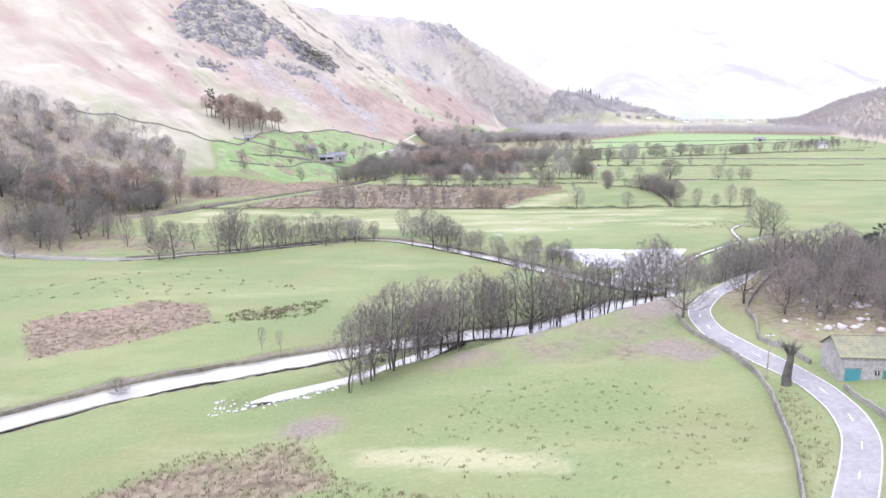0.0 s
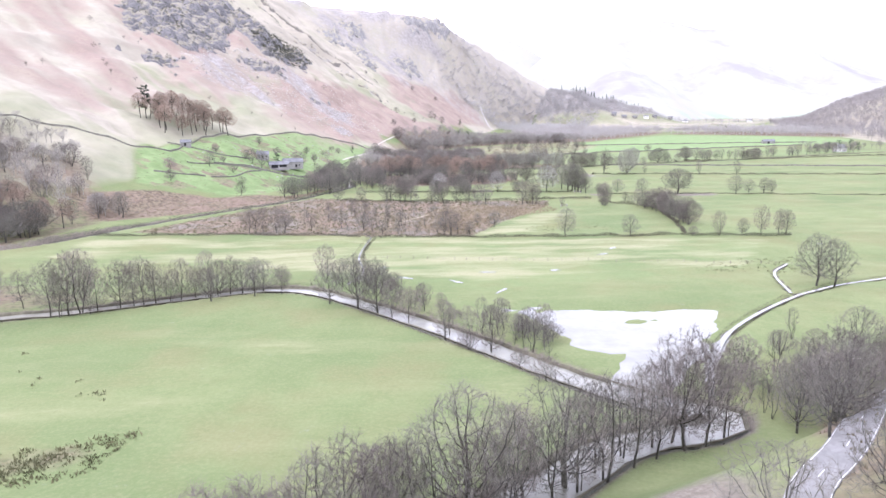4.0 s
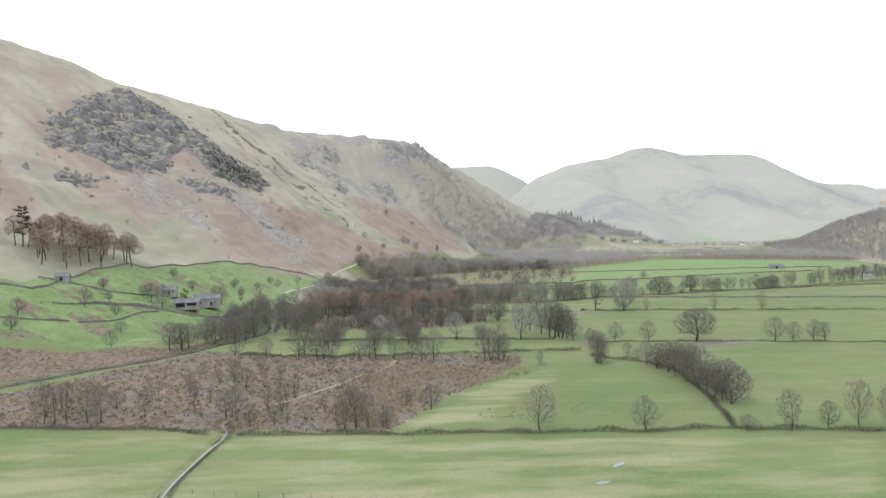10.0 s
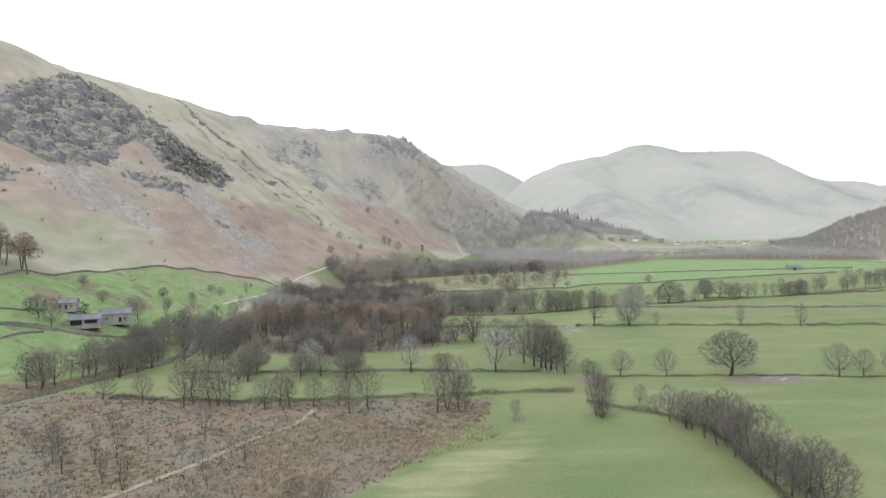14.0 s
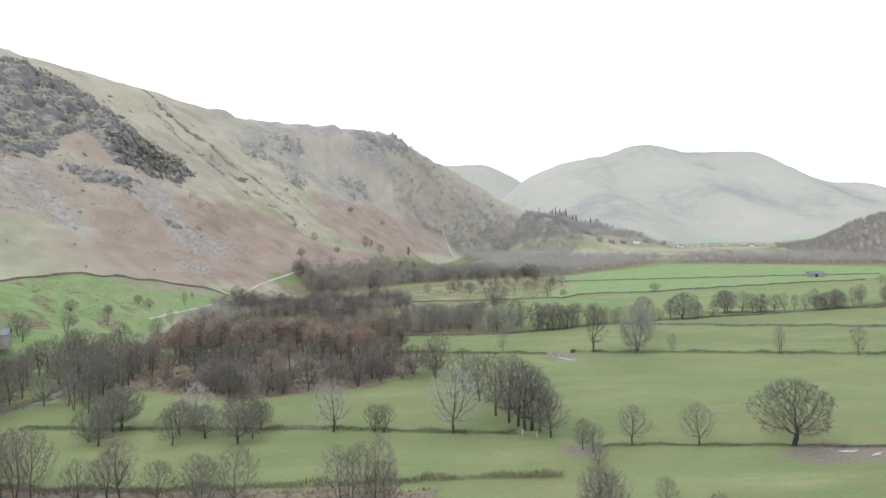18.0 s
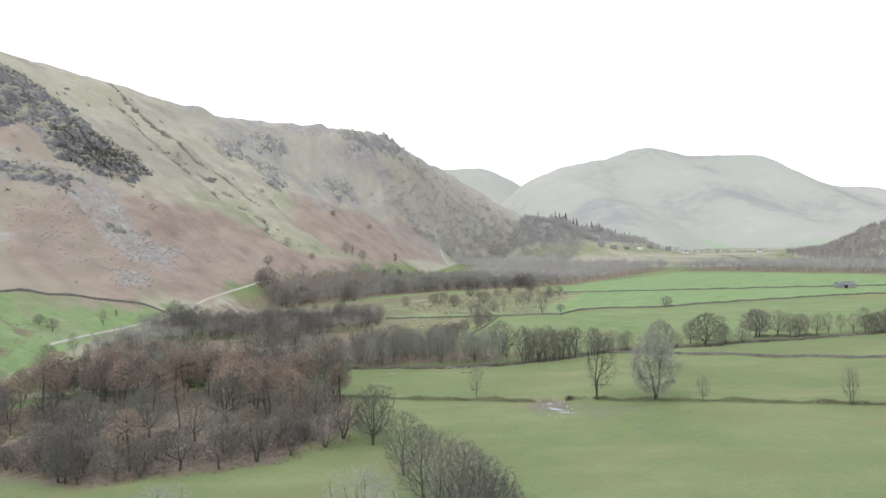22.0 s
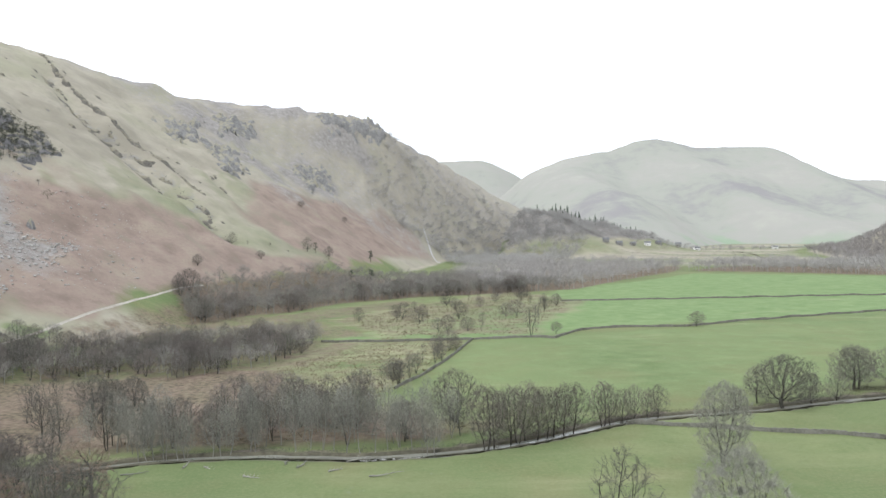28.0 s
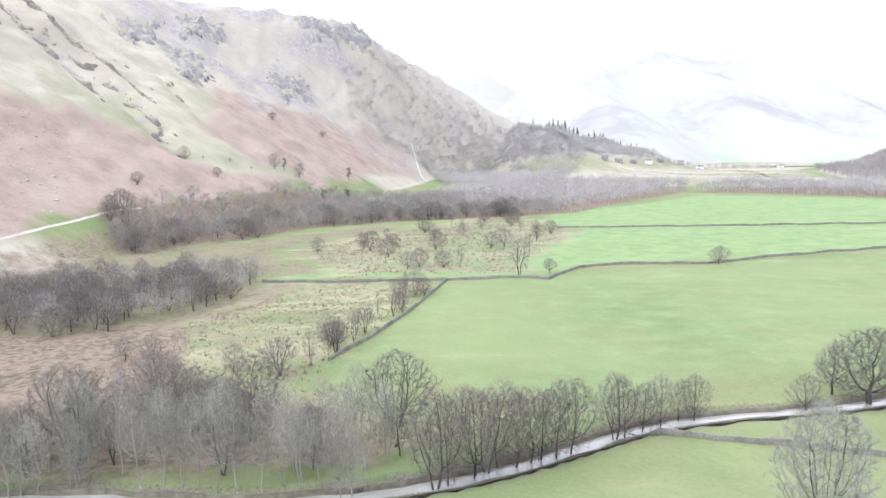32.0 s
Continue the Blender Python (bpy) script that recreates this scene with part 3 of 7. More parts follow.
    brown = np.maximum(brown, 0.3 * inside(x, y, [(180,1140),(300,1245),(495,1350),(630,1575),(840,2250),(600,2250),(225,1500),(150,1320),(30,1200),(-37.5,975),(15,960),(105,1057.5)], 12))
    floor = inside(x, y, [(-52,985),(-22,930),(-2,978),(43,1062),(98,1098),(160,1110),(235,1138),(300,1235),(385,1340),(430,1440),(330,1520),(225,1500),(135,1340),(60,1290),(10,1180),(-20,1080)], 6)
    floor = np.maximum(floor, inside(x, y, [(400,1345),(480,1300),(560,1225),(640,1180),(690,1300),(640,1420),(480,1440)], 8))
    brown = np.maximum(brown, np.maximum(0.85 * floor, 0.85 * inside(x, y, [(-42,606),(-9,583),(18,572),(56,585),(73,618),(62,660),(12,674),(-40,662)], 5)))
    brown = np.maximum(brown, 0.95 * inside(x, y, [(-66,694.5),(-12,700),(40,712),(120,712),(110,740),(70,750),(60,800),(40,812),(12,800),(-41,790),(-66,780)], 6))
    brown = np.maximum(brown, 0.6 * inside(x, y, [(-57,757.5),(15,750),(66,810),(84,870),(51,885),(0,840),(-45,817.5)], 6))
    brown = np.maximum(brown, 0.6 * inside(x, y, [(-85.5,288),(-99,273),(-160.5,270),(-210,255),(-330,390),(-270,495),(-195,495),(-142.5,435),(-162,322.5)], 8))
    scree = np.maximum(scree, 0.95 * inside(x, y, [(240,1880),(330,1840),(470,1930),(640,2080),(650,2160),(540,2200),(380,2130),(260,2070)], 25))
    # far valley floor: green paled with moor colour to imitate haze
    plain = sstep(1400, 1500, y) * sstep(0, -30, d) * (1 - sstep(-60, 0, x - np.interp(y, RIGHT_Y, RIGHT_X)))
    moor = np.maximum(moor, plain * (0.62 + 0.3 * np.clip(ripple(x * 0.5, y, 260, 47), -1, 1)))
    green = 0.7 * inside(x, y, [(-186,549),(-162,490.5),(-99,534),(-73.5,588),(-72,660),(-69,750),(-63,834),(-81,826.5),(-108,784.5),(-136.5,724.5),(-168,630)], 4)
    green = np.maximum(green, 0.55 * golden * sstep(0.0, 0.6, patch))
    green = np.maximum(green, 0.7 * inside(x, y, [(135,885),(360,930),(480,1035),(390,1245),(225,1170)], 8))
    green = np.maximum(green, 0.45 * inside(x, y, [(99,750),(129,868.5),(360,930),(495,840),(240,757.5),(165,738)], 8))
    green = np.maximum(green, 0.35 * inside(x, y, [(-13.5,307.5),(-13.5,375),(150,363),(120,307.5),(30,285)], 6))
    far = inside(x, y, [(60,880),(132,878),(171,880),(200,905),(360,940),(520,1000),(600,1100),(560,1220),(390,1300),(225,1120)], 6)
    green = np.maximum(green, 0.85 * far)
    moor, brown = moor * (1 - 0.9 * green * sstep(900, 840, y)), brown * (1 - 0.8 * green * sstep(900, 840, y))
    straw = 0.46 * inside(x, y, [(-135,393),(-18,378),(150,363),(120,312),(30,300),(-30,318),(-135,345)], 5)
    straw = np.maximum(straw, 0.6 * inside(x, y, [(-12,102),(3,99),(21,91.5),(19.5,87),(0,93),(-12,97.5)], 2))
    straw = np.maximum(straw, 0.5 * inside(x, y, [(31,382),(45,412),(80,462),(100,459),(72,421),(58,385)], 6))
    straw = np.maximum(straw, 0.55 * inside(x, y, [(0,712.5),(60,720),(127.5,714),(112.5,750),(99,750),(129,868.5),(90,900),(45,840),(54,780),(-7.5,750)], 8))
    straw = np.maximum(straw, 0.5 * inside(x, y, [(90,885),(172.5,879),(172.5,915),(225,1035),(180,1140),(105,1050),(45,960)], 10))
    straw = np.maximum(straw, 0.62 * bog * sstep(-25, 25, x - 8 + 0.25 * (y - 430)) + 0.25 * bog * sstep(0.1, 0.5, ripple(x, y, 34, 98)))
    worn = inside(x, y, [(-186,549),(-162,490.5),(-99,534),(-73.5,588),(-72,660),(-87,750),(-136.5,724.5),(-168,630)], 6) * sstep(0.05, 0.5, ripple(x, y, 46, 94) + 0.6 * ripple(x, y, 17, 95))
    brown = np.maximum(brown, 0.62 * worn)
    for name, chans in (("cover_a", (brown, mud, rock, fern)), ("cover_b", (moor, green, straw, scree))):
        at = me.color_attributes.new(name, "FLOAT_COLOR", "POINT")
        at.data.foreach_set("color", np.stack(chans, -1).astype(np.float32).ravel())
    tagged(new("ground", me), "green and straw-coloured valley pasture rising to a bracken fellside", "ground", kind="structure")


build_ground()


def ribbon(name, line, half, lift, material, label, category, kind="structure", follow=True, level=None, taper=False):
    """A strip laid along a line."""
    line = np.asarray(line, float)
    tang = np.gradient(line, axis=0)
    tang /= np.linalg.norm(tang, axis=1)[:, None] + 1e-9
    side = np.stack([tang[:, 1], -tang[:, 0]], -1)
    ends = np.clip(np.minimum(np.arange(len(line)), np.arange(len(line))[::-1]) / 3.0 + 0.15, 0, 1) if taper else np.ones(len(line))
    cols = (-1.0, -0.5, 0.0, 0.5, 1.0)
    verts = []
    for c in cols:
        p = line + side * (half * (beck_width(line[:, 1]) if name == "river" else ends) * c)[:, None]
        z = terrain(p[:, 0], p[:, 1]) + lift if follow else np.full(len(p), level) if level is not None else 0.012 * np.clip(p[:, 0], -90, 390) + lift
        verts.append(np.column_stack([p, z]))
    n = len(line)
    verts = np.concatenate(verts)
    faces = [(c * n + i, c * n + i + 1, (c + 1) * n + i + 1, (c + 1) * n + i) for c in range(len(cols) - 1) for i in range(n - 1)]
    return tagged(new(name, mesh_of(name, verts, faces, material, True)), label, category, kind=kind)


ribbon("river", RIVER, 5.2, -0.75, M_WATER, "shallow winding beck reflecting the white sky", "river", follow=False)
ribbon("river_branch", BRANCH, 2.1, -0.6, M_WATER, "narrow side channel of the beck among stones", "water", follow=False, taper=True)
ribbon("ditch_water", DITCH, 0.5, -0.3, M_FLOOD, "straight brimming drainage ditch between fields", "ditch", follow=False)
ribbon("ditch_water", DITCH_B, 0.4, -0.3, M_FLOOD, "short flooded ditch running into another", "ditch", follow=False)


def build_flood():
    poly = [Vector((px, py, FLOOD_LEVEL)) for px, py in smooth_line(FLOOD + FLOOD[:1], 3.0)[:-1]]
    mid = sum(poly, Vector()) / len(poly)
    poly = [mid + (p - mid) * 1.14 for p in poly]
    me = mesh_of("flood_water", poly, [tuple(range(len(poly)))], M_FLOOD)
    tagged(new("flood_water", me), "shallow sheet of flood water lying on pasture", "flood water", kind="structure")


build_flood()


def river_bank(line, half, side, seed):
    """The cut earth edge of the beck, from the water up to the turf."""
    r = np.random.RandomState(seed)
    tang = np.gradient(line, axis=0)
    tang /= np.linalg.norm(tang, axis=1)[:, None] + 1e-9
    out = np.stack([tang[:, 1], -tang[:, 0]], -1) * side
    w = half * beck_width(line[:, 1])
    jag = r.normal(0, 0.22, len(line))
    rows = []
    for off, up in ((-0.15, -0.55), (0.15, 0.05), (0.35, 0.45), (0.6, 0.80), (0.95, 0.70)):
        p = line + out * (w + off + jag)[:, None]
        z = np.maximum(terrain(p[:, 0], p[:, 1]) + 0.04, 0.012 * np.clip(p[:, 0], -90, 390) - 0.85 + up + r.normal(0, 0.09, len(line)))
        rows.append(np.column_stack([p, z]))
    n = len(line)
    faces = [(c * n + i, c * n + i + 1, (c + 1) * n + i + 1, (c + 1) * n + i) for c in range(len(rows) - 1) for i in range(n - 1)]
    me = mesh_of("river_bank", np.concatenate(rows), faces, M_BANK, True)
    tagged(new("river_bank", me), "dark cut earth bank topped with dead grass along the beck", "bank", kind="structure")


M_BANK = mottled("bank_earth", (0.050, 0.046, 0.034), (0.170, 0.158, 0.110), 0.5, 0.95, 0.1)
for side in (-1, 1):
    river_bank(RIVER[RIVER[:, 1] > 693], 4.1, side, 80 + side)
    low = np.nonzero((RIVER[:, 1] < 304.5) & (RIVER[:, 0] > -126))[0]
    river_bank(RIVER[low[0] : low[-1]], 4.1, side, 84 + side)


# ---------------------------------------------------------------- trees
def tube(verts, tris, a, b, ra, rb, sides):
    d = b - a
    d = d / (np.linalg.norm(d) + 1e-9)
    u = np.cross(d, (0.3, 0.9, 0.2))
    u /= np.linalg.norm(u) + 1e-9
    v = np.cross(d, u)
    base = len(verts)
    for p, r in ((a, ra), (b, rb)):
        for k in range(sides):
            t = 2 * math.pi * k / sides
            verts.append(p + r * (math.cos(t) * u + math.sin(t) * v))
    for k in range(sides):
        m = (k + 1) % sides
        tris.append((base + k, base + m, base + sides + m))
        tris.append((base + k, base + sides + m, base + sides + k))


class Tree:
    """Grows stems, limbs and twigs of a bare tree about 12 m high."""

    def __init__(self, seed):
        self.rng = np.random.RandomState(seed)
        self.wood, self.wood_tris, self.twig, self.twig_tris = [], [], [], []

    def bend(self, d, wiggle, up):
        d = d + self.rng.normal(0, wiggle, 3) + np.array((0, 0, up))
        return d / np.linalg.norm(d)

    def side_way(self, d, angle):
        r = self.rng.normal(0, 1, 3)
        r -= d * (r @ d)
        r /= np.linalg.norm(r) + 1e-9
        return d * math.cos(angle) + r * math.sin(angle)

    def sprig(self, p, d, length, width):
        s = np.cross(d, self.rng.normal(0, 1, 3))
        s /= np.linalg.norm(s) + 1e-9
        base = len(self.twig)
        mid = p + d * length * 0.5 + self.rng.normal(0, length * 0.07, 3)
        self.twig += [p - s * width, p + s * width, mid + s * width * 0.8, p + d * length + self.rng.normal(0, length * 0.1, 3)]
        self.twig_tris += [(base, base + 1, base + 2), (base, base + 2, base + 3)]

    def wisp(self, p, d, length, width):
        s = np.cross(d, self.rng.normal(0, 1, 3))
        s *= width / (np.linalg.norm(s) + 1e-9)
        base = len(self.twig)
        self.twig += [p - s, p + s, p + d * length]
        self.twig_tris.append((base, base + 1, base + 2))

    def colonise(self, k):
        """Fills a crown with branches that grow towards free room; height 1."""
        rng = self.rng
        stems = rng.randint(k["stems"][0], k["stems"][1] + 1)
        base, wide, step = k["base"], k["wide"], 0.021
        nodes, parent = [], []
        for s in range(stems):
            turn = 2 * math.pi * (s + 0.5 * rng.rand()) / stems
            lean = radians(k["lean"]) * rng.uniform(0.4, 1.2) * (1 if stems > 1 else 0.35)
            way = np.array((math.cos(turn) * math.sin(lean), math.sin(turn) * math.sin(lean), math.cos(lean)))
            p = np.array((math.cos(turn), math.sin(turn), 0)) * (0.012 if stems > 1 else 0) + np.array((0, 0, -0.03))
            last = -1
            for _ in range(int((k["bole"] + 0.03) * rng.uniform(0.85, 1.1) / step)):
                nodes.append(p)
                parent.append(last)
                last = len(nodes) - 1
                way = way + rng.normal(0, 0.045, 3) * (1, 1, 0.3) + np.array((0, 0, 0.02))
                way /= np.linalg.norm(way)
                p = p + way * step
        n = k["room"]
        u = rng.rand(n * 3) ** 0.85
        a = rng.uniform(0, 2 * math.pi, n * 3)
        f = rng.rand(n * 3) ** 0.42
        peak = k["peak"]
        prof = np.where(u < peak, np.sqrt(np.clip(1 - ((peak - u) / (peak + 0.06)) ** 2, 0, 1)), np.sqrt(np.clip(1 - ((u - peak) / (1 - peak)) ** 2, 0, 1)))
        ph = rng.uniform(0, 6.28, 4)
        lobes = 1 + 0.13 * np.sin(3 * a + ph[0] + 5 * u) + 0.10 * np.sin(5 * a + ph[1] - 7 * u) + 0.08 * np.sin(2 * a + ph[2])
        rad = wide * prof * lobes * f
        pts = np.stack([rad * np.cos(a) + 0.04 * math.cos(ph[3]), rad * np.sin(a) + 0.04 * math.sin(ph[3]), base + (1 - base) * u * (1 - 0.05 * np.sin(3 * a + ph[2]))], -1)[:n]
        N = np.array(nodes)
        gap = ((pts[:, None] - N[None]) ** 2).sum(-1) + 9.0 * (N[:, 2] < 0.78 * k["bole"])[None]
        who, best = gap.argmin(1), gap.min(1)
        kill = k["kill"] ** 2
        for _ in range(90):
            free = best > kill
            pts, who, best = pts[free], who[free], best[free]
            if len(pts) < 4:
                break
            pull = pts - N[who]
            pull /= np.linalg.norm(pull, axis=1)[:, None]
            sums = np.zeros((len(N), 3))
            np.add.at(sums, who, pull)
            grow_at = np.unique(who)
            way = sums[grow_at]
            way /= np.linalg.norm(way, axis=1)[:, None] + 1e-9
            way += np.array((0, 0, k["lift"])) + rng.normal(0, k["wiggle"], way.shape)
            way /= np.linalg.norm(way, axis=1)[:, None]
            fresh = N[grow_at] + way * step
            start = len(N)
            N = np.concatenate([N, fresh])
            parent += list(grow_at)
            gap = ((pts[:, None] - fresh[None]) ** 2).sum(-1)
            near, at = gap.min(1), gap.argmin(1)
            nearer = near < best
            best, who = np.where(nearer, near, best), np.where(nearer, at + start, who)
        parent = np.array(parent)
        flow = np.zeros(len(N))
        kids = np.bincount(parent[parent >= 0], minlength=len(N))
        flow[kids == 0] = 1
        for i in range(len(N) - 1, -1, -1):
            if parent[i] >= 0:
                flow[parent[i]] += flow[i]
        top = flow.max()
        thin = k["thin"]
        rad = thin + (k["radius"] - thin) * ((flow - 1) / max(top - 1, 1)) ** k["taper"]
        for i in range(len(N)):
            q = parent[i]
            if q < 0:
                continue
            a, b = N[q], N[i]
            if parent[q] < 0:
                tube(self.wood, self.wood_tris, a, b, rad[i] * 1.7, rad[i] * 1.15, 7)
            elif rad[i] > thin * 2.2:
                tube(self.wood, self.wood_tris, a, b, min(rad[q], rad[i] * 1.25), rad[i], 6 if rad[i] > 0.012 else 4 if rad[i] > 0.005 else 3)
            else:
                tube(self.twig, self.twig_tris, a, b, rad[i] * 1.1, rad[i] * 0.8, 3)
            if flow[i] <= 5:
                d = b - a
                d /= np.linalg.norm(d) + 1e-9
                for _ in range(k["tips"] + (kids[i] == 0) * 3):
                    w = self.bend(self.side_way(d, radians(rng.uniform(8, 60))), 0.1, k["droop"])
                    self.wisp(a + (b - a) * rng.rand(), w, k["twig"] * rng.uniform(0.5, 1.25), thin * 0.85)


HABIT = {
    "alder": dict(stems=(2, 4), lean=11, bole=0.30, base=0.17, wide=0.30, peak=0.55, room=900, kill=0.031, lift=0.16, wiggle=0.10, radius=0.0125, thin=0.00095, taper=0.58, tips=4, twig=0.085, droop=0.10),
    "oak": dict(stems=(1, 1), lean=5, bole=0.27, base=0.2, wide=0.55, peak=0.38, room=2300, kill=0.035, lift=0.02, wiggle=0.16, radius=0.034, thin=0.0009, taper=0.62, tips=7, twig=0.08, droop=0.10),
    "ash": dict(stems=(1, 2), lean=8, bole=0.25, base=0.16, wide=0.43, peak=0.45, room=1200, kill=0.036, lift=0.08, wiggle=0.11, radius=0.021, thin=0.00095, taper=0.58, tips=4, twig=0.085, droop=0.14),
    "birch": dict(stems=(1, 3), lean=8, bole=0.38, base=0.28, wide=0.21, peak=0.42, room=760, kill=0.031, lift=0.22, wiggle=0.09, radius=0.0095, thin=0.0009, taper=0.55, tips=3, twig=0.09, droop=0.0),
    "thin": dict(stems=(2, 4), lean=9, bole=0.34, base=0.25, wide=0.21, peak=0.5, room=380, kill=0.037, lift=0.25, wiggle=0.09, radius=0.0085, thin=0.0011, taper=0.55, tips=3, twig=0.1, droop=0.15),
    "tall": dict(stems=(1, 3), lean=8, bole=0.30, base=0.17, wide=0.26, peak=0.55, room=820, kill=0.032, lift=0.18, wiggle=0.09, radius=0.0125, thin=0.00095, taper=0.58, tips=3, twig=0.08, droop=0.14),
    "poplar": dict(stems=(3, 4), lean=9, bole=0.16, base=0.10, wide=0.40, peak=0.5, room=2200, kill=0.027, lift=0.14, wiggle=0.09, radius=0.016, thin=0.0008, taper=0.58, tips=10, twig=0.07, droop=0.12),
    "thorn": dict(stems=(1, 2), lean=16, bole=0.26, base=0.22, wide=0.56, peak=0.42, room=800, kill=0.044, lift=0.0, wiggle=0.2, radius=0.026, thin=0.0014, taper=0.58, tips=4, twig=0.11, droop=0.0),
    "shrub": dict(stems=(9, 12), lean=26, bole=0.40, base=0.30, wide=0.46, peak=0.55, room=600, kill=0.046, lift=0.12, wiggle=0.08, radius=0.010, thin=0.0012, taper=0.45, tips=4, twig=0.12, droop=0.12),
    "bushy": dict(stems=(5, 7), lean=30, bole=0.22, base=0.12, wide=0.54, peak=0.45, room=1050, kill=0.041, lift=0.05, wiggle=0.12, radius=0.013, thin=0.0012, taper=0.55, tips=4, twig=0.105, droop=0.05),
    "larch": dict(stems=(1, 1), lean=2, bole=0.80, base=0.40, wide=0.33, peak=0.30, room=1300, kill=0.03, lift=-0.02, wiggle=0.09, radius=0.018, thin=0.0011, taper=0.5, tips=5, twig=0.07, droop=-0.35),
}
LOOK = {
    "alder": ("purple", M_BARK, "alder", "slender leafless alder with several dark stems on the grassy bank"),
    "oak": ("grey", M_BARK, "oak", "broad leafless oak with a stout trunk and spreading limbs"),
    "ash": ("grey", M_BARK, "ash tree", "leafless field ash with upswept grey branches"),
    "birch": ("lichen", M_PALEBARK, "birch", "thin pale-stemmed leafless birch beside the beck"),
    "thin": ("grey", M_BARK, "sapling", "thin leafless saplings growing in a clump on the bank"),
    "tall": ("grey", M_BARK, "ash tree", "tall narrow leafless tree with forked stems in a hedge"),
    "poplar": ("lichen", M_BARK, "poplar", "tall dense leafless poplar with pale fine twigs in a hedge"),
    "thorn": ("purple", M_BARK, "hawthorn", "small crooked leafless thorn tree with a dense crown"),
    "shrub": ("grey", M_BARK, "hazel", "many-stemmed leafless hazel fanning out from the ground"),
    "bushy": ("purple", M_BARK, "willow", "dense rounded leafless willow bush with purple-brown twigs"),
    "larch": ("larch", M_BARK, "larch", "leafless larch with drooping red-brown twigs"),
    "conifer": ("needle", M_BARK, "pine", "dark evergreen pine with a ragged crown"),
}


def grow(kind, seed):
    t = Tree(seed)
    t.colonise(HABIT[kind])
    return t


def conifer(seed):
    t = Tree(seed)
    tube(t.wood, t.wood_tris, np.array((0, 0, -0.5)), np.array((0.1, 0, 11.5)), 0.24, 0.05, 6)
    for i in range(26):
        z = 3.5 + 8.2 * i / 26 + t.rng.uniform(-0.3, 0.3)
        a = t.rng.uniform(0, 2 * math.pi)
        reach = (2.6 * (1 - ((z - 6.5) / 6.5) ** 2) + 0.5) * t.rng.uniform(0.6, 1.1)
        e = np.array((math.cos(a) * reach, math.sin(a) * reach, z + 0.2))
        p = np.array((0, 0, z - 0.2))
        tube(t.wood, t.wood_tris, p, e, 0.06, 0.02, 3)
        for _ in range(60):
            c = p + (e - p) * t.rng.uniform(0.35, 1.05)
            t.sprig(c, t.bend(t.rng.normal(0, 1, 3), 0.1, 0.4), 0.55, 0.09)
    return t


TEMPLATE = {}
USED = {}


def template(kind, variant):
    key = (kind, variant)
    if key not in TEMPLATE:
        t = conifer(900 + variant) if kind == "conifer" else grow(kind, 17 + 31 * variant + 101 * sorted(LOOK).index(kind))
        top = float(np.percentile(np.array(t.twig)[:, 2], 98.5))
        twig, bark = M_TWIG[LOOK[kind][0]], LOOK[kind][1]
        if kind == "oak" and variant == 3:
            twig, bark = M_TWIG["pale"], M_PALEBARK
        if kind == "ash" and variant == 3:
            twig = M_TWIG["pale"]
        TEMPLATE[key] = (mesh_tris("trunk", np.array(t.wood) / top, t.wood_tris, bark), mesh_tris("crown", np.array(t.twig) / top, t.twig_tris, twig))
    return TEMPLATE[key]


def plant(kind, x, y, h, variant=None, label=""):
    """One tree of that height, standing at x, y."""
    n = USED[kind] = USED.get(kind, 0) + 1
    rng = random.Random(n * 7919 + len(kind))
    trunk, crown = template(kind, rng.randrange({"conifer": 2, "ash": 3, "oak": 3}.get(kind, 4)) if variant is None else variant)
    ob = new(LOOK[kind][2].replace(" ", "_"))
    ob.matrix_world = Matrix.Translation((x, y, ground_at(x, y) - 0.05)) @ Matrix.Rotation(rng.uniform(0, 6.28), 4, "Z") @ Matrix.Diagonal((h * rng.uniform(0.92, 1.08), h * rng.uniform(0.92, 1.08), h, 1))
    tagged(ob, label or LOOK[kind][3], "tree", "trees along the valley")
    part_mesh("trunk", trunk, ob)
    part_mesh("crown", crown, ob)
    return ob


def thicket(kinds, poly, count, lo, hi, seed, apart=2.5):
    """Scattered trees within a piece of the plan."""
    rng = random.Random(seed)
    xs, ys = [p[0] for p in poly], [p[1] for p in poly]
    done = []
    for _ in range(count * 30):
        if len(done) >= count:
            break
        x, y = rng.uniform(min(xs), max(xs)), rng.uniform(min(ys), max(ys))
        if inside(np.array([x]), np.array([y]), poly, 0.01)[0] < 0.5 or line_distance(np.array([x]), np.array([y]), RIVER)[0] < 6.5:
            continue
        if any((x - a) ** 2 + (y - b) ** 2 < apart**2 for a, b in done):
            continue
        done.append((x, y))
        plant(rng.choice(kinds), x, y, rng.uniform(lo, hi))


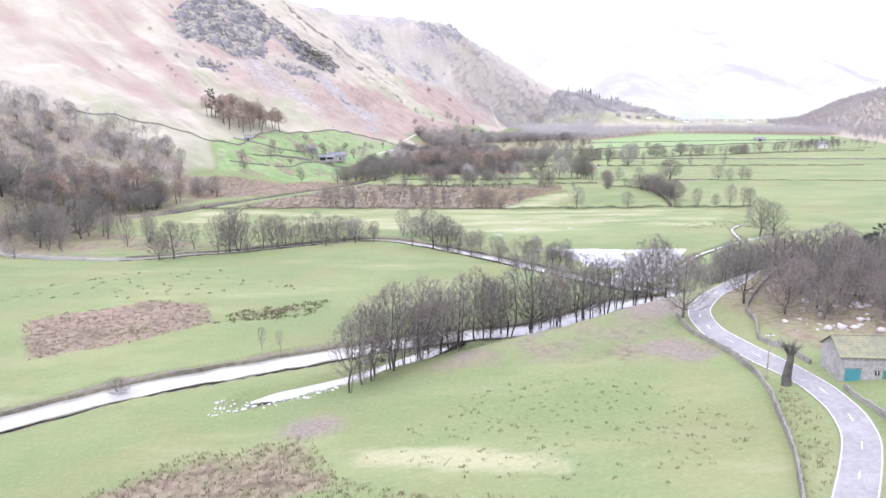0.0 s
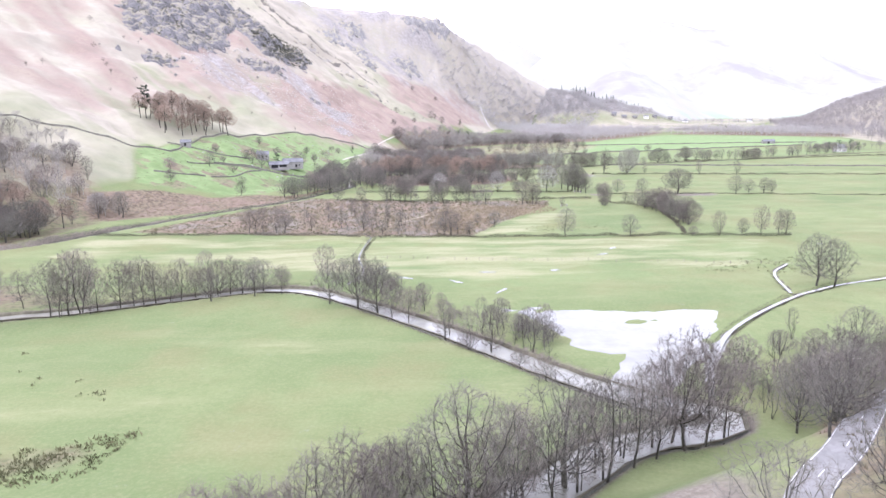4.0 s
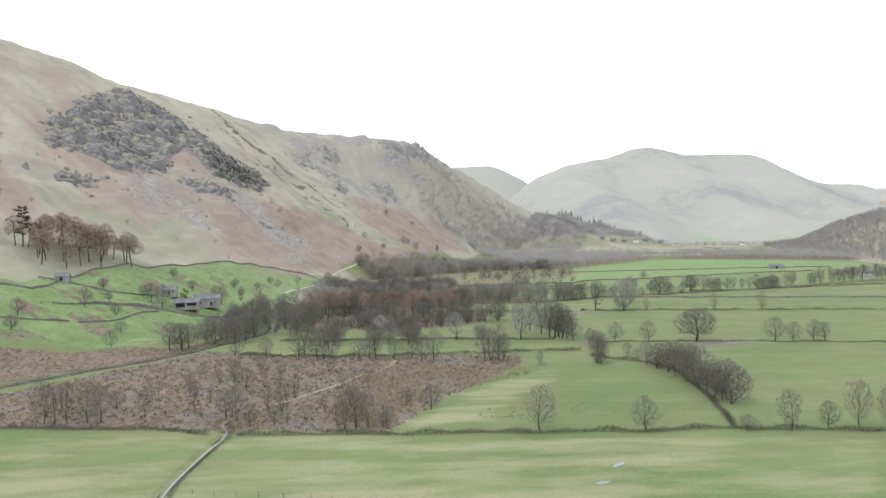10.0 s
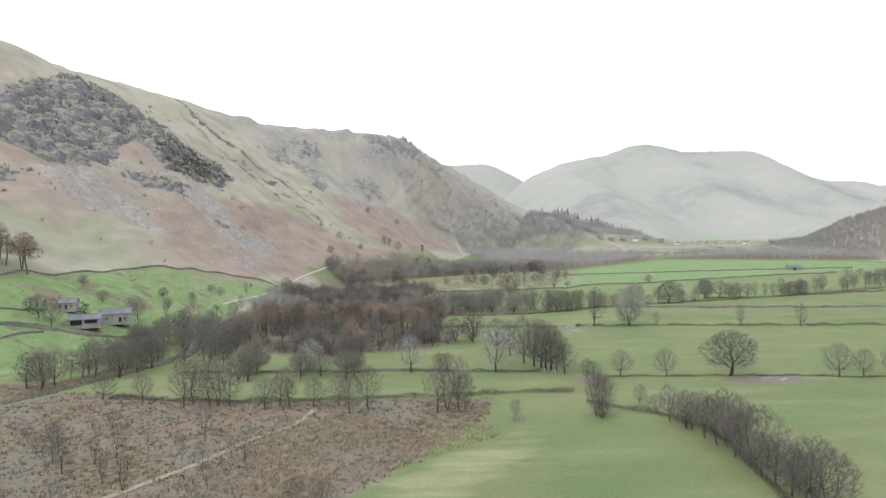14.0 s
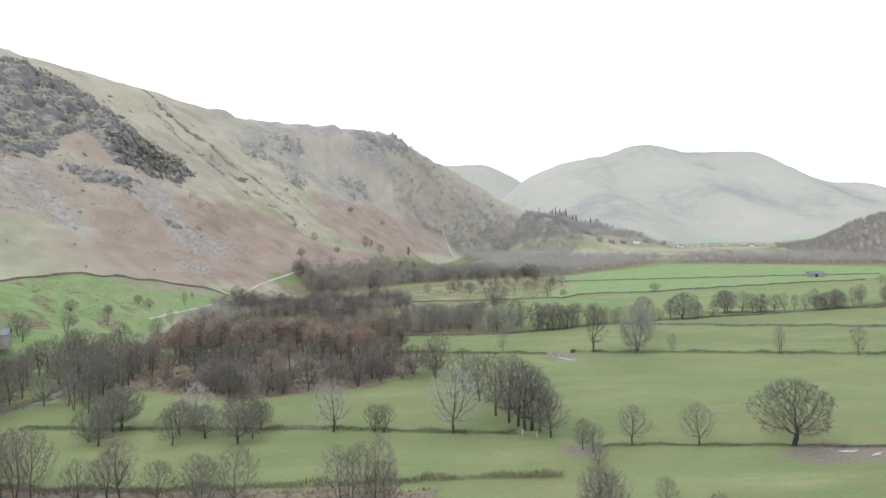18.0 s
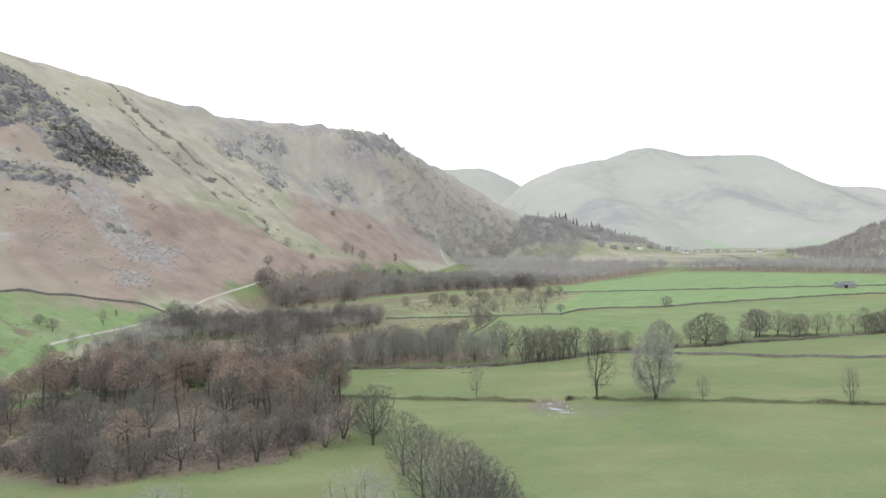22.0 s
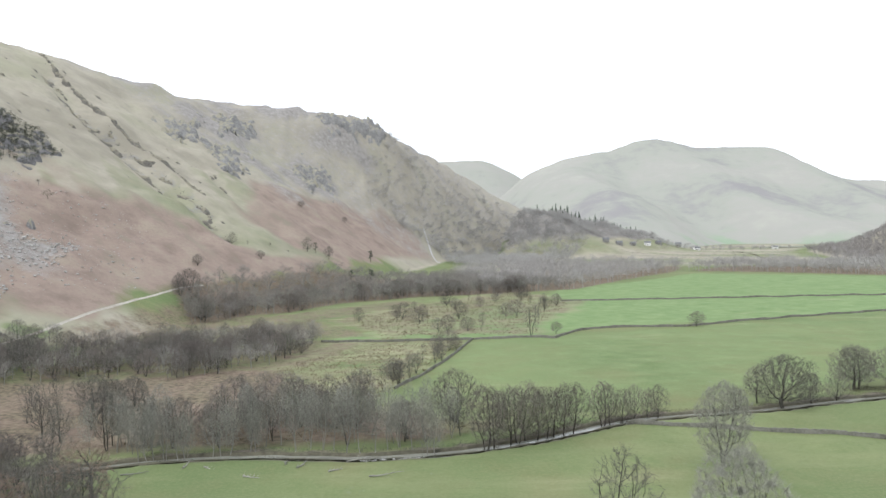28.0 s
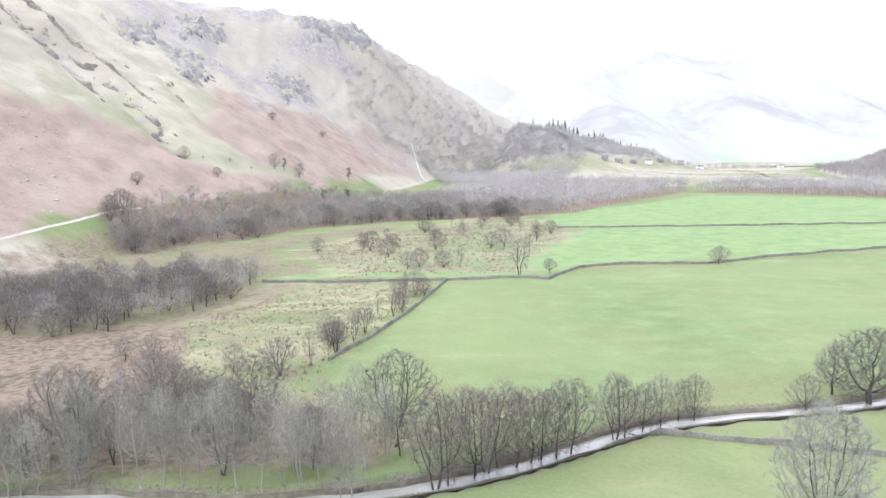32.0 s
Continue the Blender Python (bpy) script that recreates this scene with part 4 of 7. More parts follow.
def far_tree(seed, twigs, width, broad=0.31):
    """A light tree of height 1 for woods that stay far off: limbs that each carry a lobe of twigs."""
    r = np.random.RandomState(seed)
    verts, tris = [], []
    tube(verts, tris, np.array((0, 0, -0.05)), np.array((0, 0, 0.5)), 0.02, 0.011, 3)
    heart = np.array((0, 0, 0.42))
    ends = []
    for i in range(9):
        a, up = i * 2.4 + r.uniform(-0.4, 0.4), r.uniform(0.1, 1.0) ** 0.8
        reach = broad * math.sqrt(max(1.05 - up * up, 0.05)) * r.uniform(0.75, 1.05)
        e = np.array((math.cos(a) * reach, math.sin(a) * reach, 0.40 + 0.46 * up))
        tube(verts, tris, np.array((0, 0, r.uniform(0.22, 0.42))), e, 0.010, 0.003, 3)
        ends.append(e)
    for k in range(twigs):
        e = ends[k % 9]
        d = r.normal(0, 1, 3)
        d *= 0.145 * r.uniform(0.2, 1) ** 0.5 / np.linalg.norm(d)
        c = e + d * np.array((broad / 0.31, broad / 0.31, 0.85)) - (e - heart) * r.uniform(0, 0.35)
        w = (c - heart) / (np.linalg.norm(c - heart) + 0.05) + d * 2 + np.array((0, 0, 0.35)) + r.normal(0, 0.35, 3)
        w *= r.uniform(0.06, 0.13) / np.linalg.norm(w)
        s = np.cross(w, r.normal(0, 1, 3))
        s *= width / (np.linalg.norm(s) + 1e-9)
        b = len(verts)
        verts += [c - s, c + s, c + w]
        tris.append((b, b + 1, b + 2))
    return np.array(verts), np.array(tris)


def far_spire(seed):
    """A light evergreen of height 1 for woods that stay far off."""
    r = np.random.RandomState(seed + 500)
    verts, tris = [], []
    tube(verts, tris, np.array((0, 0, -0.05)), np.array((0, 0, 0.9)), 0.02, 0.006, 3)
    for _ in range(110):
        z = r.uniform(0.15, 0.98)
        a, reach = r.uniform(0, 6.28), 0.24 * (1.02 - z) ** 0.8 * r.uniform(0.6, 1.1)
        tip = np.array((math.cos(a) * reach, math.sin(a) * reach, z - 0.04))
        side = np.array((-math.sin(a), math.cos(a), 0)) * 0.028
        b = len(verts)
        verts += [np.array((0, 0, z + 0.03)) - side, np.array((0, 0, z + 0.03)) + side, tip]
        tris.append((b, b + 1, b + 2))
    return np.array(verts), np.array(tris)


FAR = [far_tree(s, 130, 0.011) for s in range(6)]
LOW = [far_tree(s + 40, 64, 0.020) for s in range(6)]
ROUND = [far_tree(s + 60, 230, 0.0075, 0.37 + 0.035 * s) for s in range(6)]
SPIRE = [far_spire(s) for s in range(4)]
FINE = [far_tree(s + 20, 240, 0.0055) for s in range(6)]


def wood(name, spots, material, label, stock=FAR):
    """Many far trees as one object."""
    V, T, n = [], [], 0
    for i, (x, y, z, h, a) in enumerate(spots):
        v, t = stock[i % len(stock)]
        c, s = math.cos(a), math.sin(a)
        p = np.stack([(v[:, 0] * c - v[:, 1] * s) * h + x, (v[:, 0] * s + v[:, 1] * c) * h + y, v[:, 2] * h + z], -1)
        V.append(p)
        T.append(t + n)
        n += len(v)
    me = mesh_tris(name, np.concatenate(V), np.concatenate(T), material)
    return tagged(new(name, me), label, "wood", kind="stuff")


def scatter(poly, count, lo, hi, seed, keep=None, apart=0.0):
    r = np.random.RandomState(seed)
    xs, ys = [p[0] for p in poly], [p[1] for p in poly]
    x, y = r.uniform(min(xs), max(xs), count * 6), r.uniform(min(ys), max(ys), count * 6)
    ok = inside(x, y, poly, 0.01) > 0.5
    if keep is not None:
        ok &= keep(x, y)
    x, y = x[ok], y[ok]
    if apart:
        cells, pick = {}, []
        for i, (px, py) in enumerate(zip(x, y)):
            c = (int(px // apart), int(py // apart))
            if all((px - x[j]) ** 2 + (py - y[j]) ** 2 > apart**2 for u in (-1, 0, 1) for v in (-1, 0, 1) for j in cells.get((c[0] + u, c[1] + v), ())):
                cells.setdefault(c, []).append(i)
                pick.append(i)
        x, y = x[pick], y[pick]
    x, y = x[:count], y[:count]
    return list(zip(x, y, terrain(x, y) + crag_relief(x, y), r.uniform(lo, hi, len(x)), r.uniform(0, 6.28, len(x))))


# ---------------------------------------------------------------- hedges, walls, fences
def hedge(points, high, thick, label, material=None, per_metre=85, seed=1):
    line = smooth_line(points, 0.9)
    r = np.random.RandomState(seed)
    n = len(line) * per_metre
    i = r.randint(0, len(line) - 1, n)
    p = line[i] + (line[i + 1] - line[i]) * r.rand(n)[:, None] + r.normal(0, thick / 2.5, (n, 2))
    z = terrain(p[:, 0], p[:, 1])
    lump = 0.75 + 0.35 * np.sin(i * 0.37) * np.sin(i * 0.113 + 2)
    c = np.column_stack([p, z + r.rand(n) * high * lump * 0.75 - 0.05])
    w = np.column_stack([r.normal(0, 0.22, n), r.normal(0, 0.22, n), r.uniform(0.3, 0.6, n) * high * lump])
    s = np.column_stack([r.normal(0, 1, n), r.normal(0, 1, n), r.normal(0, 0.3, n)])
    s *= (r.uniform(0.015, 0.045, n) / np.linalg.norm(s, axis=1))[:, None]
    verts = np.stack([c - s, c + s, c + w], 1).reshape(-1, 3)
    me = mesh_tris("hedge", verts, np.arange(len(verts)).reshape(-1, 3), material or M_TWIG["hedge"])
    return tagged(new("hedge", me), label, "hedge")


def stone_wall(points, high, label, seed=1, thick=0.5, step=0.8):
    """A dry-stone wall: battered sides, uneven courses and a rough coping."""
    line = smooth_line(points, step)
    r = np.random.RandomState(seed)
    tang = np.gradient(line, axis=0)
    tang /= np.linalg.norm(tang, axis=1)[:, None]
    side = np.stack([tang[:, 1], -tang[:, 0]], -1)
    z = terrain(line[:, 0], line[:, 1])
    rings = []
    shape = ((-0.5, -0.5), (-0.46, 0.35), (-0.36, 0.82), (-0.30, 1.0), (0.30, 1.0), (0.36, 0.82), (0.46, 0.35), (0.5, -0.5))
    top = 0.84 * high * (1 + 0.12 * np.sin(np.arange(len(line)) * 0.23)) + r.normal(0, 0.07, len(line))
    for off, up in shape:
        q = line + side * (off * thick + r.normal(0, 0.035, len(line)))[:, None]
        rings.append(np.column_stack([q, z + up * top + r.normal(0, 0.03, len(line))]))
    n, k = len(line), len(shape)
    verts = np.concatenate(rings)
    faces = [(a * n + i, a * n + i + 1, ((a + 1) % k) * n + i + 1, ((a + 1) % k) * n + i) for a in range(k) for i in range(n - 1)]
    faces += [tuple(a * n for a in range(k))[::-1], tuple(a * n + n - 1 for a in range(k))]
    return tagged(new("stone_wall", mesh_of("stone_wall", verts, faces, M_STONE)), label, "wall")


POST = box(bmesh.new(), -0.06, -0.06, -0.4, 0.06, 0.06, 1.15, 0.015)
POST_ME = bpy.data.meshes.new("post")
POST.to_mesh(POST_ME)
POST.free()
POST_ME.materials.append(M_WOOD)


def fence(points, gap, label, wires=3, high=1.1):
    line = smooth_line(points, gap)
    ob = tagged(new("fence"), label, "fence")
    rng = random.Random(len(line))
    z = terrain(line[:, 0], line[:, 1])
    for (x, y), h in zip(line, z):
        p = part_mesh("post", POST_ME, ob)
        p.matrix_world = Matrix.Translation((x, y, h)) @ Euler((rng.gauss(0, 0.05), rng.gauss(0, 0.05), rng.uniform(0, 6))).to_matrix().to_4x4()
    for w in range(wires):
        up = high * (0.35 + 0.3 * w)
        verts, tris = [], []
        for i in range(len(line) - 1):
            tube(verts, tris, np.array((*line[i], z[i] + up)), np.array((*line[i + 1], z[i + 1] + up)), 0.012, 0.012, 3)
        part_mesh("wire", mesh_tris("wire", verts, tris, M_WOOD), ob, "rusty fence wire")
    return ob


# ---------------------------------------------------------------- distance
def far_ridge(px, pz, back, reach, seed):
    u = np.linspace(px[0], px[-1], 240)
    v = np.linspace(0, 1, 50)
    U, V = np.meshgrid(u, v)
    ridge = sum(np.interp(U + o, px, pz) for o in (-40, -20, 0, 20, 40)) / 5 + 2.5 * ripple(U, U * 0, 90, seed + 9)
    y = back - reach * (1 - V) + 0.2 * reach * ripple(U, U * 0.3, 1100, seed) * (1 - V)
    z = ridge * (0.75 * V + 0.25 * V**3) + V * (1 - V) * (150 * ripple(U, V * 260, 760, seed + 1) + 60 * ripple(U, V * 500, 300, seed + 2) + 16 * ripple(U, V * 900, 110, seed + 3)) - 8 * (1 - V)
    verts = np.stack([U.ravel(), y.ravel(), z.ravel()], -1)
    n = len(u)
    faces = [(a * n + i, a * n + i + 1, (a + 1) * n + i + 1, (a + 1) * n + i) for a in range(len(v) - 1) for i in range(n - 1)]
    return mesh_of("backdrop", verts, faces, M_FAR_HAZED, True)


def build_backdrop():
    """The far fells that close the valley."""
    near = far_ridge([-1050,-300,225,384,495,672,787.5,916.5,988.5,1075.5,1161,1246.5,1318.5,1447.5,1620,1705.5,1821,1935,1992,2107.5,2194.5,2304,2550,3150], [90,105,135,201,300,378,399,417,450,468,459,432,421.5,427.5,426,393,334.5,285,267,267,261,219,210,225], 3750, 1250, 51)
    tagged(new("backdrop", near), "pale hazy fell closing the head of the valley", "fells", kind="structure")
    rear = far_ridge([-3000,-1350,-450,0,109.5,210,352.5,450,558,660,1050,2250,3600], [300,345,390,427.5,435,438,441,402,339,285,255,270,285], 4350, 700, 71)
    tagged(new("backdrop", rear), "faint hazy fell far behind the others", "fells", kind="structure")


def far_material():
    m, nt, b = mat("far_fell_hazed", 0.95, 0.0)
    pos = position(nt)
    f = math_node(nt, "ADD", math_node(nt, "MULTIPLY", noise_node(nt, 0.0028, 6, 0.6, pos), 0.75), math_node(nt, "MULTIPLY", noise_node(nt, 0.02, 5, 0.65, pos), 0.25))
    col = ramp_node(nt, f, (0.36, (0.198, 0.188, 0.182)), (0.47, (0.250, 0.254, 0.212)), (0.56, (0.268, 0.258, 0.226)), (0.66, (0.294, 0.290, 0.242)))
    sep = nt.nodes.new("ShaderNodeSeparateXYZ")
    nt.links.new(pos, sep.inputs[0])
    low = math_node(nt, "MULTIPLY", math_node(nt, "SUBTRACT", 95.0, math_node(nt, "ADD", sep.outputs[2], math_node(nt, "MULTIPLY", noise_node(nt, 0.006, 3, 0.6, pos), 90.0))), 0.02, True)
    col = mix_node(nt, low, col, ramp_node(nt, noise_node(nt, 0.012, 2, 0.5, pos), (0.42, (0.200, 0.260, 0.170)), (0.56, (0.255, 0.250, 0.215))))
    nt.links.new(col, b.inputs["Base Color"])
    # weak glow lays haze over the far fells
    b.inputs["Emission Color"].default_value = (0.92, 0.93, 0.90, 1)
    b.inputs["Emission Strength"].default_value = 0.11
    return m


M_FAR_HAZED = far_material()
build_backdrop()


# ---------------------------------------------------------------- walls, hedges and fences of the fields
hedge([(-138,393),(-90,393),(-43.5,388.5),(-18,381)], 1.6, 0.8, "low brown hedge edging rough pasture", seed=2)
hedge([(-10.5,379.5),(33,376.5),(67.5,374.25),(94.5,372.75),(118.5,372.75),(159,366)], 1.6, 0.8, "low straggling hedge across the valley floor", seed=3)
hedge([(118.5,373.5),(123,396),(127.5,435),(126,454.5),(115.5,469.5),(105,481.5)], 1.8, 1.2, "overgrown curving hedge between pastures", seed=4)
hedge([(103.5,495),(82.5,495),(45,493.5),(3,495),(-45,505.5)], 1.8, 1.2, "overgrown hedge behind rushy ground", seed=5)
hedge([(-36,544.5),(15,538.5),(37.5,537)], 1.5, 0.7, "trimmed field hedge with gaps", seed=6)
hedge([(48,535.5),(85.5,528),(97.5,525)], 1.5, 0.7, "trimmed field hedge with gaps", seed=7)
hedge([(115.5,514.5),(159,510),(195,502.5),(255,487.5),(345,468)], 0.9, 0.7, "low hedge running past a big oak", seed=8)
hedge([(60,651),(103.5,642),(123,638.25)], 1.6, 0.8, "trimmed hedge with bare upright stems", seed=9)
hedge([(132,637.5),(141,637.5),(196.5,627),(240,616.5),(345,594)], 1.6, 0.8, "trimmed hedge with bare upright stems", seed=10)
hedge([(240,750),(330,757.5),(450,780)], 1.8, 1.6, "scrubby growth along the beck", seed=12)
stone_wall([(37.5,537),(48,535.5)], 1.2, "short length of mossy field wall", 1)
stone_wall([(160.5,724.5),(180,717.75),(196.5,712.5),(241.5,697.5),(345,669),(450,637.5)], 1.3, "long grey dry-stone wall across pasture", 2)
stone_wall([(171,868.5),(159,873),(132,871.5),(85.5,871.5),(60,876)], 1.3, "long grey dry-stone wall beside rough pasture", 3)
stone_wall([(171,868.5),(177,879),(195,897),(229.5,898.5),(244.5,897),(274.5,910.5),(354,934.5),(450,960)], 1.3, "long winding dry-stone wall across bright pasture", 4)
stone_wall([(202.5,1038),(226.5,1038),(295.5,1033.5),(414,1029),(510,1035)], 1.3, "far dry-stone wall across bright pasture", 5)
stone_wall([(132,871.5),(117,811.5),(102,769.5)], 1.2, "tumbled dry-stone wall at a field edge", 6)
stone_wall([(43.5,74),(47.9,85.5),(49.8,91.9),(51.3,98.2),(53.5,107.4),(54.3,116.5),(53.6,127),(51.3,138),(51.8,148)], 1.2, "dry-stone wall bounding a country road", 7)
stone_wall([(62.8,86),(64.3,95.3),(64.3,104.6)], 1.1, "mossy dry-stone wall before a roadside barn", 31)
stone_wall([(64.2,115.2),(63.2,122.9),(61.6,129.2),(64.6,138.5),(67.3,149.6),(76,163),(84,174)], 1.1, "mossy dry-stone wall along a country road", 8)
stone_wall([(-226.5,526.5),(-202.5,540),(-181.5,550.5),(-168,561)], 1.2, "fell wall below bracken slopes", 9)
stone_wall([(-168,561),(-168,630),(-136.5,724.5),(-108,784.5),(-81,826.5),(-64.5,835.5)], 1.3, "fell wall above a green field", 10)
stone_wall([(-156,558),(-132,588),(-114,603)], 1.0, "broken field wall near a farm", 11)
stone_wall([(-270,495),(-247.5,517.5),(-226.5,526.5)], 1.2, "fell wall below bracken slopes", 12)
fence([(-12,339),(18,333),(60,327),(105,321),(135,315)], 4.5, "post and wire fence across wet pasture")
fence([(4.5,258),(18,244.5),(30,229.5),(40.5,214.5)], 3.0, "post and wire fence on the river bank")
fence([(-21,126),(-6,141),(15,156),(36,168)], 3.0, "post and wire fence along a grassy brow")

for i, line in enumerate(([(430,1560),(540,1540),(650,1560)], [(440,1690),(560,1680),(720,1700)], [(450,1830),(600,1810),(790,1840)], [(600,1540),(640,1690),(690,1830),(720,1990)], [(560,1960),(700,1950),(880,1990)])):
    hedge(line, 2.6, 2.5, "dark hedgerow across the far valley floor", None, 14, 81 + i)

# ---------------------------------------------------------------- the trees that stand alone or in rows
plant("alder", -16.5, 125.1, 14.4)
plant("alder", -14.5, 128.7, 15.6)
plant("alder", -12.8, 129.9, 14.4)
plant("alder", -9.1, 135.1, 18.0)
plant("alder", -4.1, 144.0, 17.9)
plant("alder", -2.8, 152.4, 15.8)
plant("alder", 0.0, 150.3, 17.2)
plant("alder", 1.8, 154.2, 15.1)
plant("alder", 3.4, 155.9, 12.1)
plant("alder", 9.8, 160.5, 16.2)
plant("alder", 12.3, 164.2, 15.5)
plant("alder", 14.5, 165.8, 13.5)
plant("alder", 28.2, 173.1, 15.9)
plant("alder", 30.6, 175.1, 14.0)
plant("alder", 42.2, 181.8, 15.5)
plant("alder", 47.5, 186.9, 14.2)
plant("alder", 53.2, 189.6, 15.1)
plant("alder", 56.6, 192.0, 16.2)
plant("alder", 59.6, 193.5, 19.8)
plant("ash", 22.5, 169.8, 20.2)
plant("ash", 37.0, 178.1, 17.9)
plant("ash", 51.6, 143.9, 14.0)
plant("ash", 70.5, 170.6, 9.8)
plant("ash", 68.1, 153.0, 12.3)
plant("thin", -41.1, 154.1, 5.6)
plant("thin", -36.8, 153.8, 4.8)
plant("thorn", -64.1, 132.1, 4.5)
plant("thorn", -32.1, 299.7, 4.9)
plant("alder", -89.1, 268.5, 14.9)
plant("alder", -85.2, 270.8, 18.3)
plant("alder", -81.8, 270.8, 18.1)
plant("alder", -79.2, 275.4, 13.5)
plant("alder", -73.8, 276.5, 15.3)
plant("alder", -70.9, 278.5, 14.5)
plant("alder", -68.6, 280.4, 15.1)
plant("alder", -65.6, 282.5, 13.5)
plant("alder", -62.1, 284.7, 10.5)
plant("alder", -60.2, 287.0, 13.4)
plant("alder", -56.4, 288.5, 10.4)
plant("alder", -53.2, 289.5, 10.1)
plant("alder", -50.1, 291.3, 12.0)
plant("alder", -46.8, 292.4, 12.8)
plant("alder", -19.0, 300.5, 12.1)
plant("alder", 5.1, 262.0, 11.9)
plant("alder", 9.8, 260.1, 10.6)
plant("alder", 19.2, 245.4, 10.2)
plant("alder", 24.8, 240.6, 10.6)
plant("alder", 29.7, 236.4, 11.7)
plant("ash", -103.1, 259.2, 14.2)
plant("ash", -43.5, 293.4, 11.2)
plant("ash", -37.3, 295.0, 10.8)
plant("ash", -5.2, 271.2, 14.9)
plant("ash", 0.8, 267.3, 14.7)
plant("ash", 129.4, 287.9, 15.3)
plant("ash", 134.6, 287.7, 14.4)
plant("ash", 103.8, 222.1, 12.6)
plant("ash", 84.9, 203.5, 12.3)
plant("thorn", 25.0, 238.4, 4.8)
plant("thorn", 91.9, 229.4, 5.4)
plant("thorn", 39.5, 216.8, 5.2)
plant("thorn", 35.2, 224.9, 4.5)
plant("thin", 38.8, 233.9, 9.3)
plant("thin", 37.2, 237.3, 8.1)
plant("thin", 35.4, 239.9, 7.2)
plant("thin", 41.8, 230.1, 6.8)
plant("thin", 20.0, 248.7, 9.9)
plant("thin", 28.2, 248.2, 8.9)
plant("thin", 32.1, 246.5, 9.3)
plant("alder", -70.5, 397.0, 12.0)
plant("alder", -67.1, 396.2, 11.1)
plant("alder", -63.8, 396.9, 11.9)
plant("alder", -57.8, 397.2, 11.7)
plant("alder", -54.3, 396.9, 11.6)
plant("alder", -42.3, 399.2, 8.1)
plant("alder", 18.1, 381.3, 10.9)
plant("alder", 21.0, 382.4, 10.8)
plant("alder", 23.9, 384.2, 9.4)
plant("alder", 28.2, 383.7, 4.3)
plant("alder", 131.2, 370.0, 10.4)
plant("alder", 149.2, 371.2, 12.0)
plant("alder", 155.4, 369.6, 10.6)
plant("alder", 158.1, 368.9, 9.9)
plant("ash", -18.8, 398.7, 8.4)
plant("ash", -9.1, 388.3, 6.0)
plant("ash", -2.1, 387.5, 6.0)
plant("ash", 69.2, 376.5, 11.6)
plant("ash", 95.8, 373.4, 9.0)
plant("ash", 140.9, 370.5, 6.9)
plant("ash", 29.0, 383.0, 6.1)
plant("ash", 15.0, 387.9, 5.6)
plant("ash", 6.0, 390.5, 5.2)
plant("ash", 33.3, 410.8, 4.8)
plant("ash", 40.8, 401.7, 7.4)
plant("thorn", 120.9, 371.2, 4.1)
plant("thorn", -56.7, 412.5, 5.7)
plant("alder", -16.4, 493.0, 14.6)
plant("alder", -13.4, 492.5, 14.6)
plant("alder", -8.4, 491.5, 13.3)
plant("alder", -5.6, 491.5, 14.3)
plant("alder", -2.1, 490.8, 14.0)
plant("alder", 16.6, 488.0, 11.9)
plant("alder", 41.2, 480.9, 12.7)
plant("alder", 36.3, 477.5, 11.4)
plant("alder", 61.1, 473.8, 13.4)
plant("alder", 63.8, 476.1, 12.9)
plant("alder", 67.2, 476.8, 14.8)
plant("alder", 69.0, 475.2, 10.5)
plant("alder", 82.1, 467.2, 5.1)
plant("alder", 125.6, 429.5, 11.1)
plant("alder", 129.4, 433.8, 8.6)
plant("alder", 124.9, 437.1, 10.9)
plant("alder", 124.2, 443.1, 11.2)
plant("ash", -46.7, 504.6, 8.4)
plant("ash", -32.1, 499.8, 8.7)
plant("alder", 104.6, 464.3, 12.5)
plant("alder", 105.8, 465.6, 11)
plant("alder", 103.7, 465.8, 11.5)
plant("bushy", 104.8, 463.6, 5)
plant("ash", 118.8, 477.3, 5.4)
plant("ash", 119.9, 465.8, 5.1)
plant("ash", 123.1, 451.8, 7.8)
plant("ash", 125.4, 416.0, 9.0)
plant("ash", 125.9, 411.5, 10.1)
plant("ash", 126.4, 406.0, 9.6)
plant("ash", 127.1, 402.3, 8.9)
plant("ash", 191.6, 504.5, 10.9)
plant("ash", 198.8, 503.1, 8.6)
plant("ash", 207.0, 501.8, 9.4)
plant("ash", 211.4, 500.8, 8.4)
plant("ash", 9.9, 485.0, 9.5)
plant("ash", 13.8, 488.8, 9.6)
plant("ash", 24.3, 486.8, 8.2)
plant("ash", 31.8, 486.3, 9.5)
plant("thin", -2.2, 396.6, 9.0)
plant("thin", 17.0, 404.4, 7.1)
plant("thin", -3.3, 420.9, 7.9)
plant("thin", -8.2, 405.2, 7.8)
plant("ash", -25.8, 398.7, 3.4)
plant("oak", -9.0, 541.0, 10.4)
plant("oak", -6.8, 541.3, 11.7)
plant("oak", 27.5, 536.7, 10.5)
plant("oak", 31.3, 537.9, 7.2)
plant("oak", 158.6, 510.2, 14.7, 0)
plant("ash", 13.5, 539.0, 12.1, 3)
plant("ash", 51.2, 533.2, 13.2, 3)
plant("ash", 81.9, 528.5, 16.6, 3)
plant("ash", 123.3, 515.1, 8.9)
plant("ash", 137.9, 512.7, 9.6)
plant("ash", 105.3, 522.2, 11.7)
plant("ash", 111.1, 512.4, 6.9)
plant("ash", 113.2, 511.0, 6.3)
plant("shrub", 61.8, 531.8, 7.1)
plant("shrub", 64.3, 531.3, 7.1)
plant("ash", 93.9, 544.7, 17.0)
plant("ash", 96.8, 537.3, 17.5)
plant("ash", 99.0, 532.5, 17.1)
plant("ash", 99.8, 528.5, 15.9)
